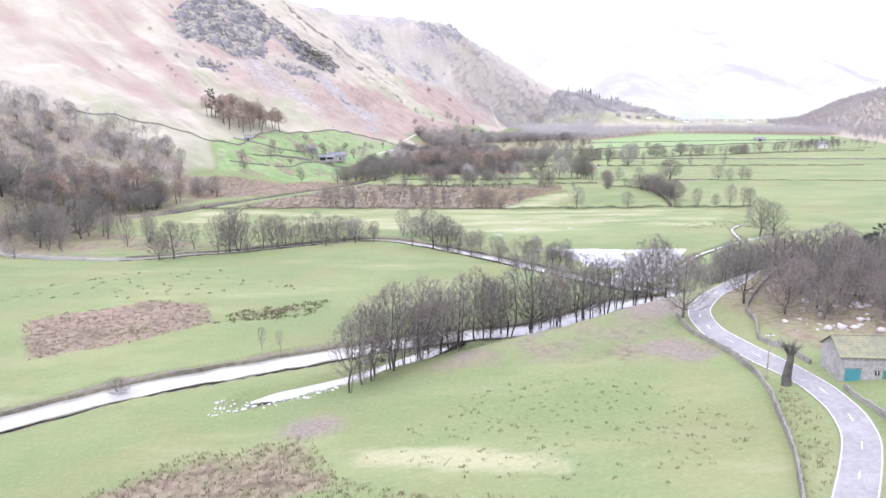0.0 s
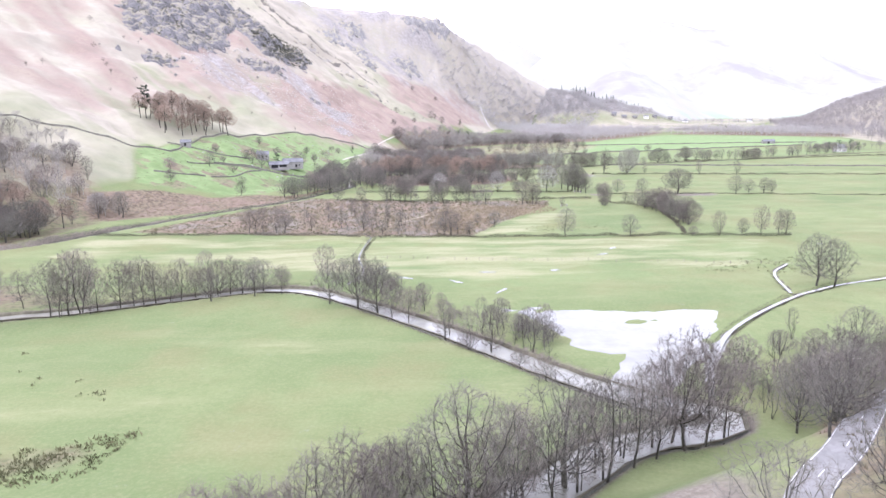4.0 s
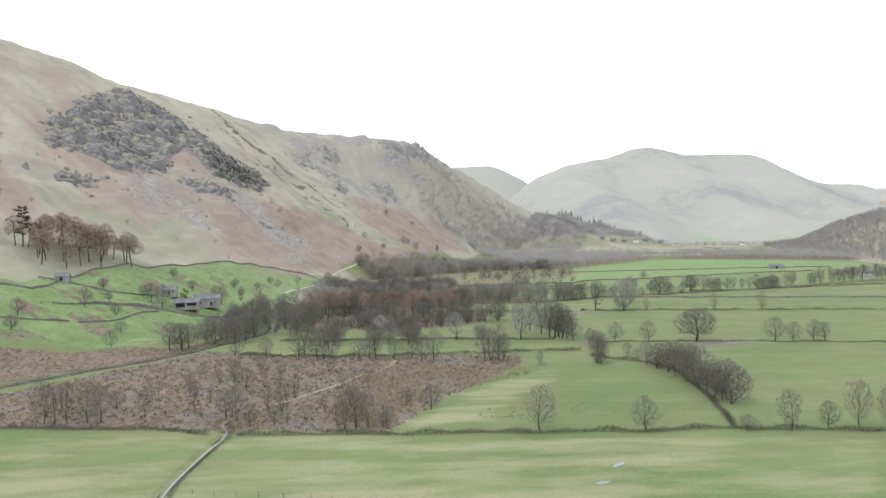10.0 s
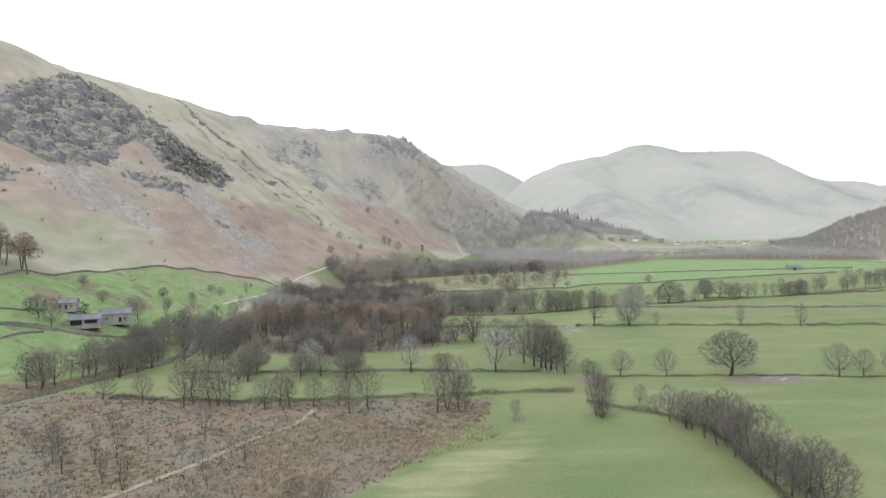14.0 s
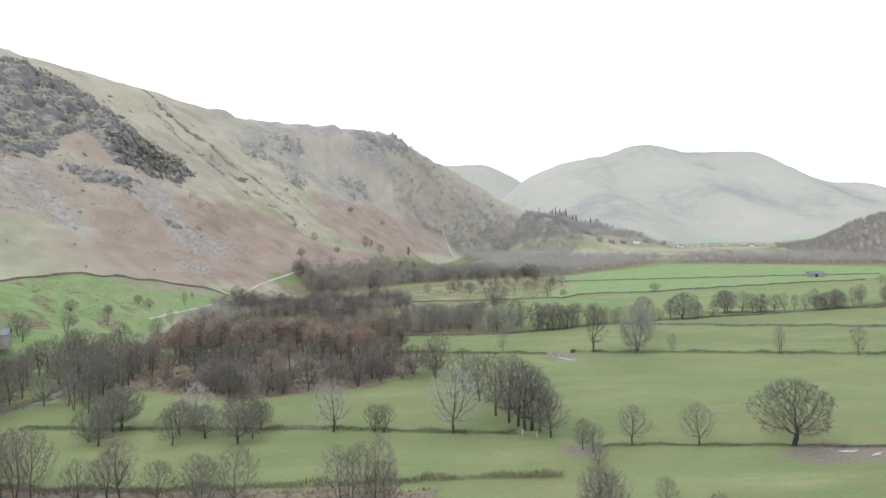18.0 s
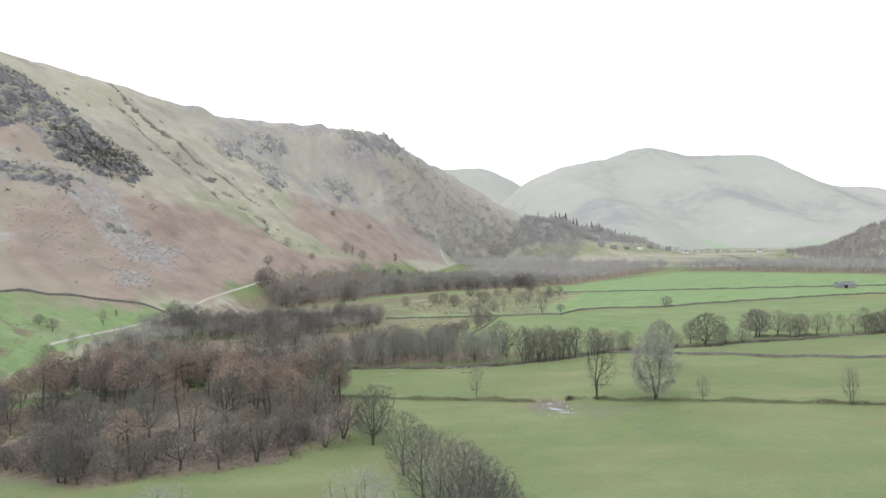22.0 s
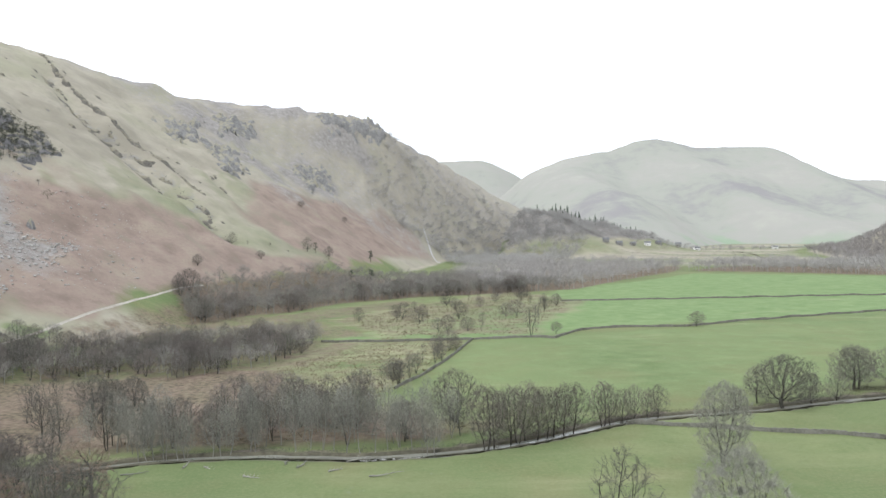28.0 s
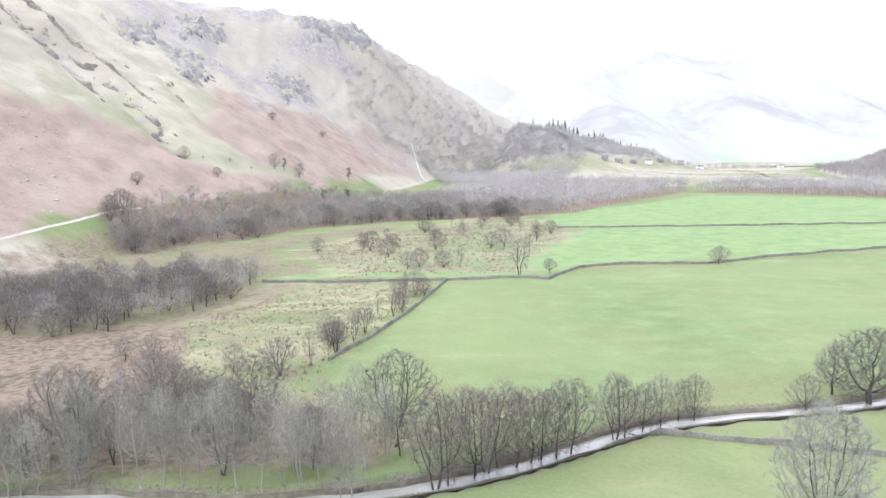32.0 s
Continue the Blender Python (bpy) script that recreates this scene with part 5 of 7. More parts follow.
plant("ash", 101.7, 528.2, 14.7)
plant("ash", 103.5, 527.1, 11.1)
plant("ash", 90.4, 561.2, 13.8)
plant("ash", 86.1, 574.3, 13.2)
plant("ash", 77.4, 598.2, 14.7)
plant("poplar", 159.1, 637.2, 19.2)
plant("tall", 141.9, 637.8, 19.5)
plant("tall", 172.2, 632.5, 7.4)
plant("tall", 210.9, 623.0, 10.8)
plant("tall", 236.0, 614.0, 11.4)
plant("tall", 105.4, 646.3, 9.6)
plant("bushy", 112.2, 501.6, 4.2)
plant("shrub", 60.6, 645.5, 13.2)
plant("bushy", 76.7, 603.8, 10.2)
plant("ash", 198.5, 733.3, 8.1)
plant("ash", 253.2, 753.6, 12.0)
plant("ash", 259.5, 755.2, 10.5)
plant("ash", 265.2, 757.3, 10.2)
plant("ash", 223.0, 740.5, 9.3)
plant("thorn", 246.1, 894.2, 7.6)
plant("thorn", 173.7, 884.4, 5.8)
plant("tall", 160.6, 876.4, 14.9)
plant("ash", 231.5, 742.8, 9.8)
plant("ash", 243.8, 752.5, 12.9)
plant("ash", 206.7, 738.9, 10.4)
plant("oak", 212.7, 736.0, 15.5)
plant("oak", 242.1, 752.5, 12.9)
plant("alder", 127.8, 705.0, 16.2)
plant("alder", 129.9, 705.9, 14.5)
plant("alder", 133.9, 708.8, 15.0)
plant("alder", 135.8, 710.2, 14.5)
plant("alder", 138.1, 711.6, 15.3)
plant("alder", 140.4, 712.2, 13.8)
plant("alder", 142.9, 713.5, 13.5)
plant("alder", 144.8, 714.2, 13.2)
plant("alder", 147.8, 715.2, 14.1)
plant("alder", 150.3, 716.4, 13.8)
plant("alder", 159.1, 721.8, 12.8)
plant("alder", 161.1, 722.2, 11.9)
plant("alder", 164.9, 725.2, 9.9)
plant("alder", 168.4, 726.8, 10.6)
plant("alder", 173.1, 729.5, 8.7)
plant("alder", 175.5, 729.5, 9.9)
plant("alder", 132.6, 724.0, 8.6)
plant("birch", 46.8, 702.9, 14.2)
plant("birch", 49.2, 702.6, 13.2)
plant("birch", 49.9, 704.0, 12.8)
plant("birch", 52.8, 703.7, 11.7)
plant("birch", 55.9, 703.7, 11.7)
plant("birch", 57.6, 703.7, 11.6)
plant("birch", 63.2, 705.6, 11.9)
plant("birch", 65.2, 705.6, 12.9)
plant("birch", 67.1, 706.3, 12.8)
plant("birch", 71.8, 706.8, 12.5)
plant("birch", 73.1, 706.3, 11.4)
plant("birch", 74.6, 709.5, 11.7)
plant("birch", 78.2, 710.8, 13.5)
plant("birch", 82.5, 707.2, 14.2)
plant("birch", 85.8, 707.4, 14.2)
plant("birch", 89.1, 706.8, 13.0)
plant("birch", 91.7, 705.8, 14.5)
plant("birch", 94.9, 705.0, 15.6)
plant("birch", 98.2, 704.8, 14.5)
plant("birch", 101.6, 704.7, 12.3)
plant("birch", 104.6, 705.9, 11.9)
plant("birch", 107.2, 706.3, 12.0)
plant("birch", 110.6, 705.2, 12.0)
plant("birch", 113.6, 701.4, 12.0)
plant("birch", 115.6, 701.5, 12.0)
plant("oak", 23.1, 756.0, 8.9)
plant("oak", 15.8, 756.2, 8.2)
plant("oak", 13.6, 749.4, 10.6)
plant("shrub", 92.7, 758.4, 9.0)
plant("shrub", 102.9, 775.5, 8.2)
plant("shrub", 108.1, 796.1, 7.2)
plant("ash", 59.8, 769.9, 7.2)
plant("ash", 51.3, 773.6, 5.7)
plant("ash", 81.4, 761.7, 6.9)

# alders and ashes lining the upper beck
def line_beck(low, high, gap, away, lo, hi, seed, kinds=("alder", "alder", "ash")):
    rng = random.Random(seed)
    for i in range(2, len(RIVER) - 2, gap):
        x, y = RIVER[i]
        if not low < y < high or x > 0:
            continue
        t = RIVER[i + 1] - RIVER[i - 1]
        n = np.array((t[1], -t[0])) / np.linalg.norm(t)
        for side in (-1, 1):
            if rng.random() < 0.75:
                p = RIVER[i] + n * side * rng.uniform(away, away + 3)
                plant(rng.choice(kinds), float(p[0]), float(p[1]), rng.uniform(lo, hi))


rng_row = random.Random(8)
for x, y in smooth_line([(262,750),(300,764),(345,782),(390,802),(440,824)], 5.5):
    if rng_row.random() < 0.8:
        plant(rng_row.choice(("tall", "ash", "alder")), x + rng_row.uniform(-2, 2), y + rng_row.uniform(-2, 3), rng_row.uniform(8, 12.5))
for x, y, h in ((306, 760, 11), (311, 763, 12), (316, 766, 10), (302, 763, 8)):
    plant("bushy", x, y, h)
rng_row = random.Random(5)
for x, y in smooth_line([(128.5,398),(128,412),(127.5,430),(126,446),(121,458)], 3.8):
    plant(rng_row.choice(("alder", "alder", "bushy")), x + rng_row.uniform(-1.5, 1.5), y + rng_row.uniform(-1, 1), rng_row.uniform(7, 12.5))
rng_row = random.Random(5)
for x, y in smooth_line([(-12,133.5),(-3,148.5),(12,162),(21,166.95),(39,177.45),(52.5,184.5),(66,192)], 4.3):
    plant(rng_row.choice(("alder", "alder", "tall")), x + rng_row.uniform(-1, 1), y + rng_row.uniform(-1.2, 0.6), rng_row.uniform(13, 17.5))
line_beck(528, 669, 2, 4.6, 9, 14, 61, ("alder", "ash", "ash", "oak"))
thicket(("alder", "alder", "thin"), [(-104,264),(-80,268),(-55,286),(-36,292),(-36,299),(-58,296),(-84,281),(-106,275)], 24, 5, 10, 58, 2.2)
thicket(("alder", "ash", "thin"), [(-14,297),(4,277),(20,258),(34,242),(42,236),(45,243),(28,260),(8,284),(-8,302)], 18, 4, 8.5, 59, 2.4)
thicket(("thin", "thorn"), [(-14,297),(20,258),(44,232),(48,240),(24,268),(-6,304)], 20, 2, 4.5, 60, 1.8)
line_beck(264, 360, 3, 6.0, 8, 12, 62)

# woods of single trees
thicket(("ash", "alder", "oak"), [(-85.5,285),(-99,270),(-132,276),(-160.5,270),(-210,255),(-255,345),(-180,393),(-156,387),(-168,352.5),(-162,322.5),(-138,307.5),(-108,289.5)], 75, 10, 15, 1, 3.0)
thicket(("ash", "bushy", "alder"), [(-162,393),(-225,322.5),(-330,390),(-270,495),(-195,495),(-142.5,435)], 70, 9, 13, 2, 3.5)
thicket(("larch",), [(-213,348),(-174,354),(-156,393),(-159,426),(-198,414)], 34, 10, 14, 16, 3.0)
thicket(("larch", "larch", "larch", "ash"), [(-40,632),(-9,640),(18,632),(48,628),(66,640),(57,662),(12,676),(-38,668)], 46, 12, 17, 3, 3.4)
thicket(("oak", "ash", "ash", "alder", "larch"), [(-39,612),(-9,591),(18,580.5),(54,591),(69,621),(60,634),(30,630),(8,612),(-6,622),(-30,630)], 26, 9, 14, 53, 4.5)
thicket(("bushy", "thorn"), [(-42,606),(-9,586),(18,576),(54,587),(66,610),(20,592),(-20,604)], 16, 3, 6, 54, 2.4)
thicket(("oak", "bushy", "thorn"), [(-30,594),(18,570),(60,582),(75,603),(66,612),(18,591)], 14, 7, 11, 4, 3.5)
thicket(("ash", "alder"), [(-48,675),(-75,660),(-78,600),(-69,570),(-87,525),(-75,517.5),(-60,543),(-69,630),(-54,654)], 34, 9, 14, 5, 2.6)
thicket(("ash", "alder"), [(-45,645),(-45,592.5),(-39,562.5),(-24,558),(-30,630)], 24, 9, 13, 6, 2.6)
thicket(("birch", "birch", "bushy"), [(36,711),(123,714),(126,735),(78,738),(30,723)], 30, 9, 14, 7, 3.0)
thicket(("birch", "birch", "tall"), [(30,706.5),(126,708.75),(129,717),(30,715.5)], 34, 10, 15, 20, 2.0)
thicket(("birch", "ash", "thin"), [(-63,693),(30,711),(24,744),(-30,757.5),(-66,735)], 42, 8, 12, 8, 2.5)
thicket(("bushy", "ash", "thorn"), [(70.5,180),(84,165),(93,135),(120,126),(165,180),(150,225),(99,219),(81,204)], 80, 7, 12, 9, 3.0)
thicket(("bushy", "thin"), [(73.5,192),(90,210),(108,225),(99,240),(84,225),(69,213)], 16, 5, 9, 10, 2.0)
thicket(("thin", "thorn"), [(33,243),(48,225),(57,213),(51,210),(36,228),(27,243)], 14, 4, 8, 11, 1.5)
thicket(("thin", "alder", "thin"), [(-60,393),(30,387),(21,465),(-45,465)], 26, 5, 10, 12, 4.0)
thicket(("bushy", "thin", "ash"), [(90,892.5),(162,888),(168,915),(210,1035),(177,1110),(108,1035),(60,960)], 34, 6, 10, 17, 5.0)
thicket(("bushy", "thin"), [(99,757.5),(120,817.5),(129,862.5),(117,858),(102,795),(90,765)], 16, 5, 9, 18, 3.0)
thicket(("larch",), [(-214,610),(-190,604),(-158,640),(-150,662),(-180,668),(-205,640)], 26, 15, 21, 13, 4.0)
thicket(("ash", "bushy", "oak"), [(-45,678),(-15,693),(36,705),(45,682.5),(0,669),(-36,660)], 36, 8, 13, 14, 2.6)
thicket(("bushy", "thorn"), [(-30,594),(21,573),(60,588),(72,618),(45,600),(12,591)], 18, 4, 7, 15, 2.6)
plant("poplar", 176.5, 688, 17.0)
thicket(("ash", "thorn", "bushy"), [(70.5,141),(75,130.5),(99,126),(108,150),(81,162)], 26, 6, 10, 51, 3.0)
thicket(("ash", "oak", "bushy"), [(-18,540),(33,534),(30,522),(-12,525)], 7, 7, 10, 52, 5.0)
plant("conifer", -208, 622, 24.0)
plant("conifer", -203, 628, 15.0)
plant("conifer", -111, 621, 11.0)
plant("conifer", -76.5, 798, 4.0)
plant("conifer", 34.5, 1194, 11.0)
plant("conifer", 49.5, 1227, 13.0)

# far woods, each one object; valley, fell and knoll woods use haze-paled twigs
def clumped(x, y):
    return ripple(x, y, 70, 91) + 0.6 * ripple(x, y, 24, 92) < 0.12


def dry(x, y):
    return line_distance(x, y, RIVER) > 7


wood("birch_wood", scatter([(-62,800),(-41,785),(-17,800),(12,797),(37,800),(55,830),(60,893),(30,900),(-20,880),(-60,850)], 200, 6, 11, 1, dry, 4.2), M_TWIG["wood"], "dense leafless purple-brown birch wood", ROUND)
thicket(("alder", "ash", "alder", "bushy"), [(-62,800),(-41,785),(-17,800),(12,797),(37,800),(55,830),(60,870),(30,880),(-20,862),(-60,840)], 130, 7, 12.5, 57, 4.0)
wood("birch_wood", scatter([(-66,745),(-45,745),(-30,790),(-41,801),(-64,806)], 60, 6, 10, 33, dry), M_TWIG["wood"], "dense leafless purple-brown birch wood", ROUND)
wood("hanging_wood", scatter([(-52,985),(-22,930),(-2,978),(43,1062),(98,1098),(160,1110),(230,1140),(210,1200),(135,1330),(60,1290),(10,1180),(-20,1080)], 620, 6, 15, 2, None, 5.0), M_TWIG["wood"], "grey leafless wood along the foot of the fell", ROUND)
thicket(("birch", "ash", "bushy", "birch", "birch"), [(-52,985),(-22,930),(-2,978),(43,1062),(98,1098),(190,1120),(190,1150),(90,1130),(30,1100),(-15,1020),(-30,1000)], 150, 7, 14, 56, 5.0)
wood("valley_wood", scatter([(160,1110),(235,1138),(300,1235),(385,1340),(430,1440),(330,1520),(225,1500),(130,1340)], 460, 8, 19, 3, None, 8.0), M_TWIG["far"], "leafless woods filling the valley head, twigs paled for haze", ROUND)
wood("valley_wood", scatter([(400,1345),(480,1300),(560,1225),(640,1180),(690,1300),(640,1420),(480,1440)], 380, 8, 19, 34, None, 8.0), M_TWIG["far"], "leafless woods at the foot of a fell, twigs paled for haze", ROUND)
def thinning(x, y):
    """Dense at the foot of the slope, scattered trees higher up."""
    up = foot_gap(x, y) + 35 * ripple(x, y, 110, 45)
    return np.random.RandomState(46).rand(len(x)) > sstep(20, 190, up) * 0.93


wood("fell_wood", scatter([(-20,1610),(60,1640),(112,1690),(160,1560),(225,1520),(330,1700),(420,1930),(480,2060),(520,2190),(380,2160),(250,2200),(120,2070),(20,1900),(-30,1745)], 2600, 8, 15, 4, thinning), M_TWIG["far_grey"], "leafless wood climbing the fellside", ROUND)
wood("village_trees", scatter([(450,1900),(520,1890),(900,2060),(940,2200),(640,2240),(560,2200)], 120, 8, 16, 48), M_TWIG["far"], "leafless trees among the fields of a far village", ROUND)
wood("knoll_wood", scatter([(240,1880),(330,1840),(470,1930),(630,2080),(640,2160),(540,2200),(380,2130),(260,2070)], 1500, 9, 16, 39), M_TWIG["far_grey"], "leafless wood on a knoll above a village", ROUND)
wood("village_conifers", [(x, y, z - 1, h, a) for x, y, z, h, a in scatter([(330,1930),(480,2020),(600,2110),(560,2130),(400,2060),(310,1980)], 90, 14, 26, 35)], M_TWIG["needle"], "dark conifers on a wooded knoll above a village", SPIRE)
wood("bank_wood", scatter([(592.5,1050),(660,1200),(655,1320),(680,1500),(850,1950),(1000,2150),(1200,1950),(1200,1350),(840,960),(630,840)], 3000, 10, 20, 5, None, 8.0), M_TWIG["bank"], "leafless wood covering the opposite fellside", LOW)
wood("slope_wood", scatter([(-165,435),(-144,427.5),(-177,457.5),(-210,517.5),(-300,495),(-390,405),(-270,300),(-210,322.5)], 420, 8, 13, 8), M_TWIG["wood"], "open leafless wood on the lower fellside", FINE)
TAIL = [(-240,1036),(-211,1085),(-164,1072),(-172,1024),(-201,986)]
wood("gorse_scrub", [(x, y, z - 0.4, h, a) for x, y, z, h, a in scatter(CRAG, 1500, 1.6, 4.5, 6, clumped)], M_TWIG["gorse"], "dark juniper and gorse scrub on a crag", LOW)
wood("gorse_scrub", [(x, y, z - 0.5, h, a) for x, y, z, h, a in scatter(TAIL, 700, 2.0, 5.5, 36)], M_TWIG["gorse"], "dense dark gorse below a crag", LOW)
wood("gorse_scrub", [(x, y, z - 0.4, h, a) for x, y, z, h, a in scatter(CRAG_SMALL, 70, 2.0, 5.0, 37) + scatter(CRAG_SIDE, 45, 2.0, 5.0, 38)], M_TWIG["gorse"], "dark bushes round small rocks on the fell", LOW)
for bx, by, bh in ((-139, 1003, 9), (-205, 1045, 8), (-185, 1028, 7), (-330, 800, 6), (-300, 740, 6)):
    wood("holly_bush", [(bx, by, float(land(np.array([bx]), np.array([by]))[0]) - 0.12 * bh, bh, 0.0)], M_TWIG["gorse"], "round dark evergreen bush on open fell", ROUND)
for kind, tx, ty, th in (("ash", -57, 1131, 11), ("thorn", -53, 1035, 8), ("thorn", -30, 1119, 7), ("ash", 9, 1224, 12), ("conifer", 39, 1330, 13), ("thorn", -5, 1446, 8), ("thorn", -44, 1363, 8), ("conifer", -2, 1215, 10), ("ash", -8, 1205, 13)):
    plant(kind, tx, ty, th)
wood("thorn_scrub", [(x, y, z - 0.3, h, a) for x, y, z, h, a in scatter([(-90,840),(-30,1080),(90,1350),(30,1350),(-90,1140),(-195,930),(-345,840),(-360,630),(-180,600)], 30, 3.0, 6, 9)], M_TWIG["grey"], "scattered leafless thorn bushes on the fell")


# ---------------------------------------------------------------- road
ROAD = smooth_line([(33,48),(41,62),(49,74),(54.6,82.6),(58.6,90),(60.6,98.3),(60.6,107.6),(58.9,116.7),(56.9,127),(55.4,138),(57.2,150),(63,160),(71,167.5),(82,181),(92,195),(103,207),(122,219)], 2.0)


def offset(line, off):
    tang = np.gradient(line, axis=0)
    tang /= np.linalg.norm(tang, axis=1)[:, None]
    return line + np.stack([tang[:, 1], -tang[:, 0]], -1) * off


ribbon("road", ROAD, 2.45, 0.09, M_ASPHALT, "worn pale asphalt country road bending through a valley", "road")
for side in (-2.25, 2.25):
    ribbon("road_edge_line", offset(ROAD, side), 0.04, 0.10, M_WHITE, "white painted road edge line", "road marking")
for i in range(2, len(ROAD) - 3, 4):
    ribbon("road_dash", ROAD[i : i + 2], 0.055, 0.10, M_WHITE, "white painted centre line dash", "road marking")

ribbon("stream", STREAM, 0.26, -0.35, M_FLOOD, "narrow stream in a straight field drain", "stream", follow=False)
for line, wide in ((STREAM, 1.15), (DITCH, 1.3), (DITCH_B, 1.2)):
    ribbon("drain_bank", line, wide, 0.05, M_BANK, "dark muddy sides of a field drain", "bank")
for off in (-1.6, 1.6):
    hedge([tuple(p) for p in offset(STREAM, off)[::3]], 0.8 if off < 0 else 0.4, 1.0, "ragged scrub beside a field drain", M_TWIG["hedge"], 45 if off < 0 else 14, 31)
    hedge([tuple(p) for p in offset(DITCH, off)[::3]], 0.45, 0.6, "rough dead grass beside a field ditch", M_TWIG["hedge"], 26, 33)
ribbon("fell_path", smooth_line([(-78,735),(-73.5,760.5),(-66,802.5),(-62.25,828),(-60.75,858),(-60,888),(-57,918),(-54,948),(-49.5,978),(-40.5,1008)], 3.0), 0.75, 0.10, M_PATH, "pale stony track climbing the fell foot", "path")
ribbon("footpath", smooth_line([(-9,411),(-2.1,421.5),(5.25,433.5),(10.5,445.5),(16.5,457.5),(22.5,468),(25.5,483)], 2.0), 0.9, 0.12, M_TRACK, "pale trodden path through rushes", "path")


# ---------------------------------------------------------------- buildings
def gabled(bm, w, d, eave, ridge):
    """Walls of a gabled house: x 0..w, y 0..d, sunk a little into the ground."""
    pts = [(0, 0, -1.5), (w, 0, -1.5), (w, d, -1.5), (0, d, -1.5), (0, 0, eave), (w, 0, eave), (w, d, eave), (0, d, eave), (0, d / 2, ridge), (w, d / 2, ridge)]
    v = [bm.verts.new(p) for p in pts]
    for f in ((0, 1, 5, 4), (2, 3, 7, 6), (1, 2, 6, 9, 5), (3, 0, 4, 8, 7), (4, 5, 9, 8), (6, 7, 8, 9), (3, 2, 1, 0)):
        bm.faces.new([v[i] for i in f])
    return bm


def roof_slab(ob, material, w, d, eave, ridge, front, over=0.35, thick=0.16):
    """One slope of the roof in overlapping courses of slates."""
    n = 9
    for i in range(n):
        bm = bmesh.new()
        a, b = i / n, (i + 1) / n
        y0, y1 = -over + (d / 2 + over) * a, -over + (d / 2 + over) * b
        z0 = eave - over * (ridge - eave) / (d / 2) + (ridge - eave) * (1 + over / (d / 2)) * a
        z1 = z0 + (ridge - eave) * (1 + over / (d / 2)) / n
        if not front:
            y0, y1 = d - y0, d - y1
        pts = [(-over, y0, z0 + thick), (w + over, y0, z0 + thick), (w + over, y1, z1 + thick - 0.04), (-over, y1, z1 + thick - 0.04), (-over, y0, z0 + 0.01), (w + over, y0, z0 + 0.01), (w + over, y1, z1 + 0.01), (-over, y1, z1 + 0.01)]
        v = [bm.verts.new(p) for p in pts]
        for f in ((0, 1, 2, 3), (7, 6, 5, 4), (0, 4, 5, 1), (1, 5, 6, 2), (2, 6, 7, 3), (3, 7, 4, 0)):
            bm.faces.new([v[k] for k in f])
        bmesh.ops.recalc_face_normals(bm, faces=bm.faces)
        part("slate_course", bm, material, ob)


def house(name, x, y, turn, w, d, eave, ridge, wall, roof, label, openings=(), chimneys=()):
    """openings: kind, x, z, width, height, material on the front wall."""
    ob = new(name)
    ob.matrix_world = Matrix.Translation((x, y, ground_at(x, y))) @ Matrix.Rotation(radians(turn), 4, "Z")
    tagged(ob, label, "building")
    part("wall", gabled(bmesh.new(), w, d, eave, ridge), wall, ob)
    for front in (True, False):
        roof_slab(ob, roof, w, d, eave, ridge, front)
    part("ridge", box(bmesh.new(), -0.35, d / 2 - 0.16, ridge + 0.04, w + 0.35, d / 2 + 0.16, ridge + 0.26, 0.05), roof, ob)
    for kind, ox, oz, ow, oh, material in openings:
        leaf = part(kind, box(bmesh.new(), ox, -0.05, oz, ox + ow, 0.08, oz + oh, 0.01), material, ob)
        part("lintel", box(bmesh.new(), ox - 0.2, -0.09, oz + oh, ox + ow + 0.2, 0.06, oz + oh + 0.22, 0.02), M_STONE, leaf)
        if kind == "window":
            part("sill", box(bmesh.new(), ox - 0.1, -0.14, oz - 0.1, ox + ow + 0.1, 0.05, oz, 0.01), M_STONE, leaf)
            part("glazing_bar", box(bmesh.new(), ox + ow / 2 - 0.03, -0.07, oz, ox + ow / 2 + 0.03, -0.04, oz + oh), M_WHITE, leaf)
    for cx in chimneys:
        stack = part("chimney", box(bmesh.new(), cx, d / 2 - 0.4, ridge - 0.4, cx + 0.8, d / 2 + 0.4, ridge + 1.3, 0.03), wall, ob)
        part("chimney_pot", box(bmesh.new(), cx + 0.25, d / 2 - 0.15, ridge + 1.3, cx + 0.55, d / 2 + 0.15, ridge + 1.7, 0.04), M_SLATE, stack)
    return ob


house("stone_barn", 65.0, 107.6, -4, 15, 7, 4.3, 6.6, M_HOUSE, M_MOSS, "old stone roadside barn with mossy slate roof and teal doors",
      (("door", 0.8, 0, 2.4, 2.2, M_TEAL), ("window", 5.4, 1.2, 0.7, 0.7, M_GLASS), ("door", 6.6, 0, 1.1, 2.0, M_GREENPAINT), ("hatch", 6.9, 3.0, 1.0, 1.3, M_RENDER)))
house("open_barn", -114, 612, 22, 14, 8, 3.0, 5.0, M_HOUSE, M_SLATE, "low farm barn with an open dark front and slate roof",
      (("doorway", 1.0, 0.3, 5.0, 2.4, M_DARK), ("doorway", 7.0, 0.9, 5.5, 1.7, M_DARK)))
house("farm_building", -108, 630, 20, 15, 7, 4.2, 6.6, M_HOUSE, M_SLATE, "grey stone farm building with a pale slate roof",
      (("door", 9.0, 0, 1.3, 2.2, M_DARK), ("window", 11.5, 1.2, 0.9, 1.0, M_GLASS), ("window", 3.0, 1.2, 0.9, 1.0, M_GLASS)))
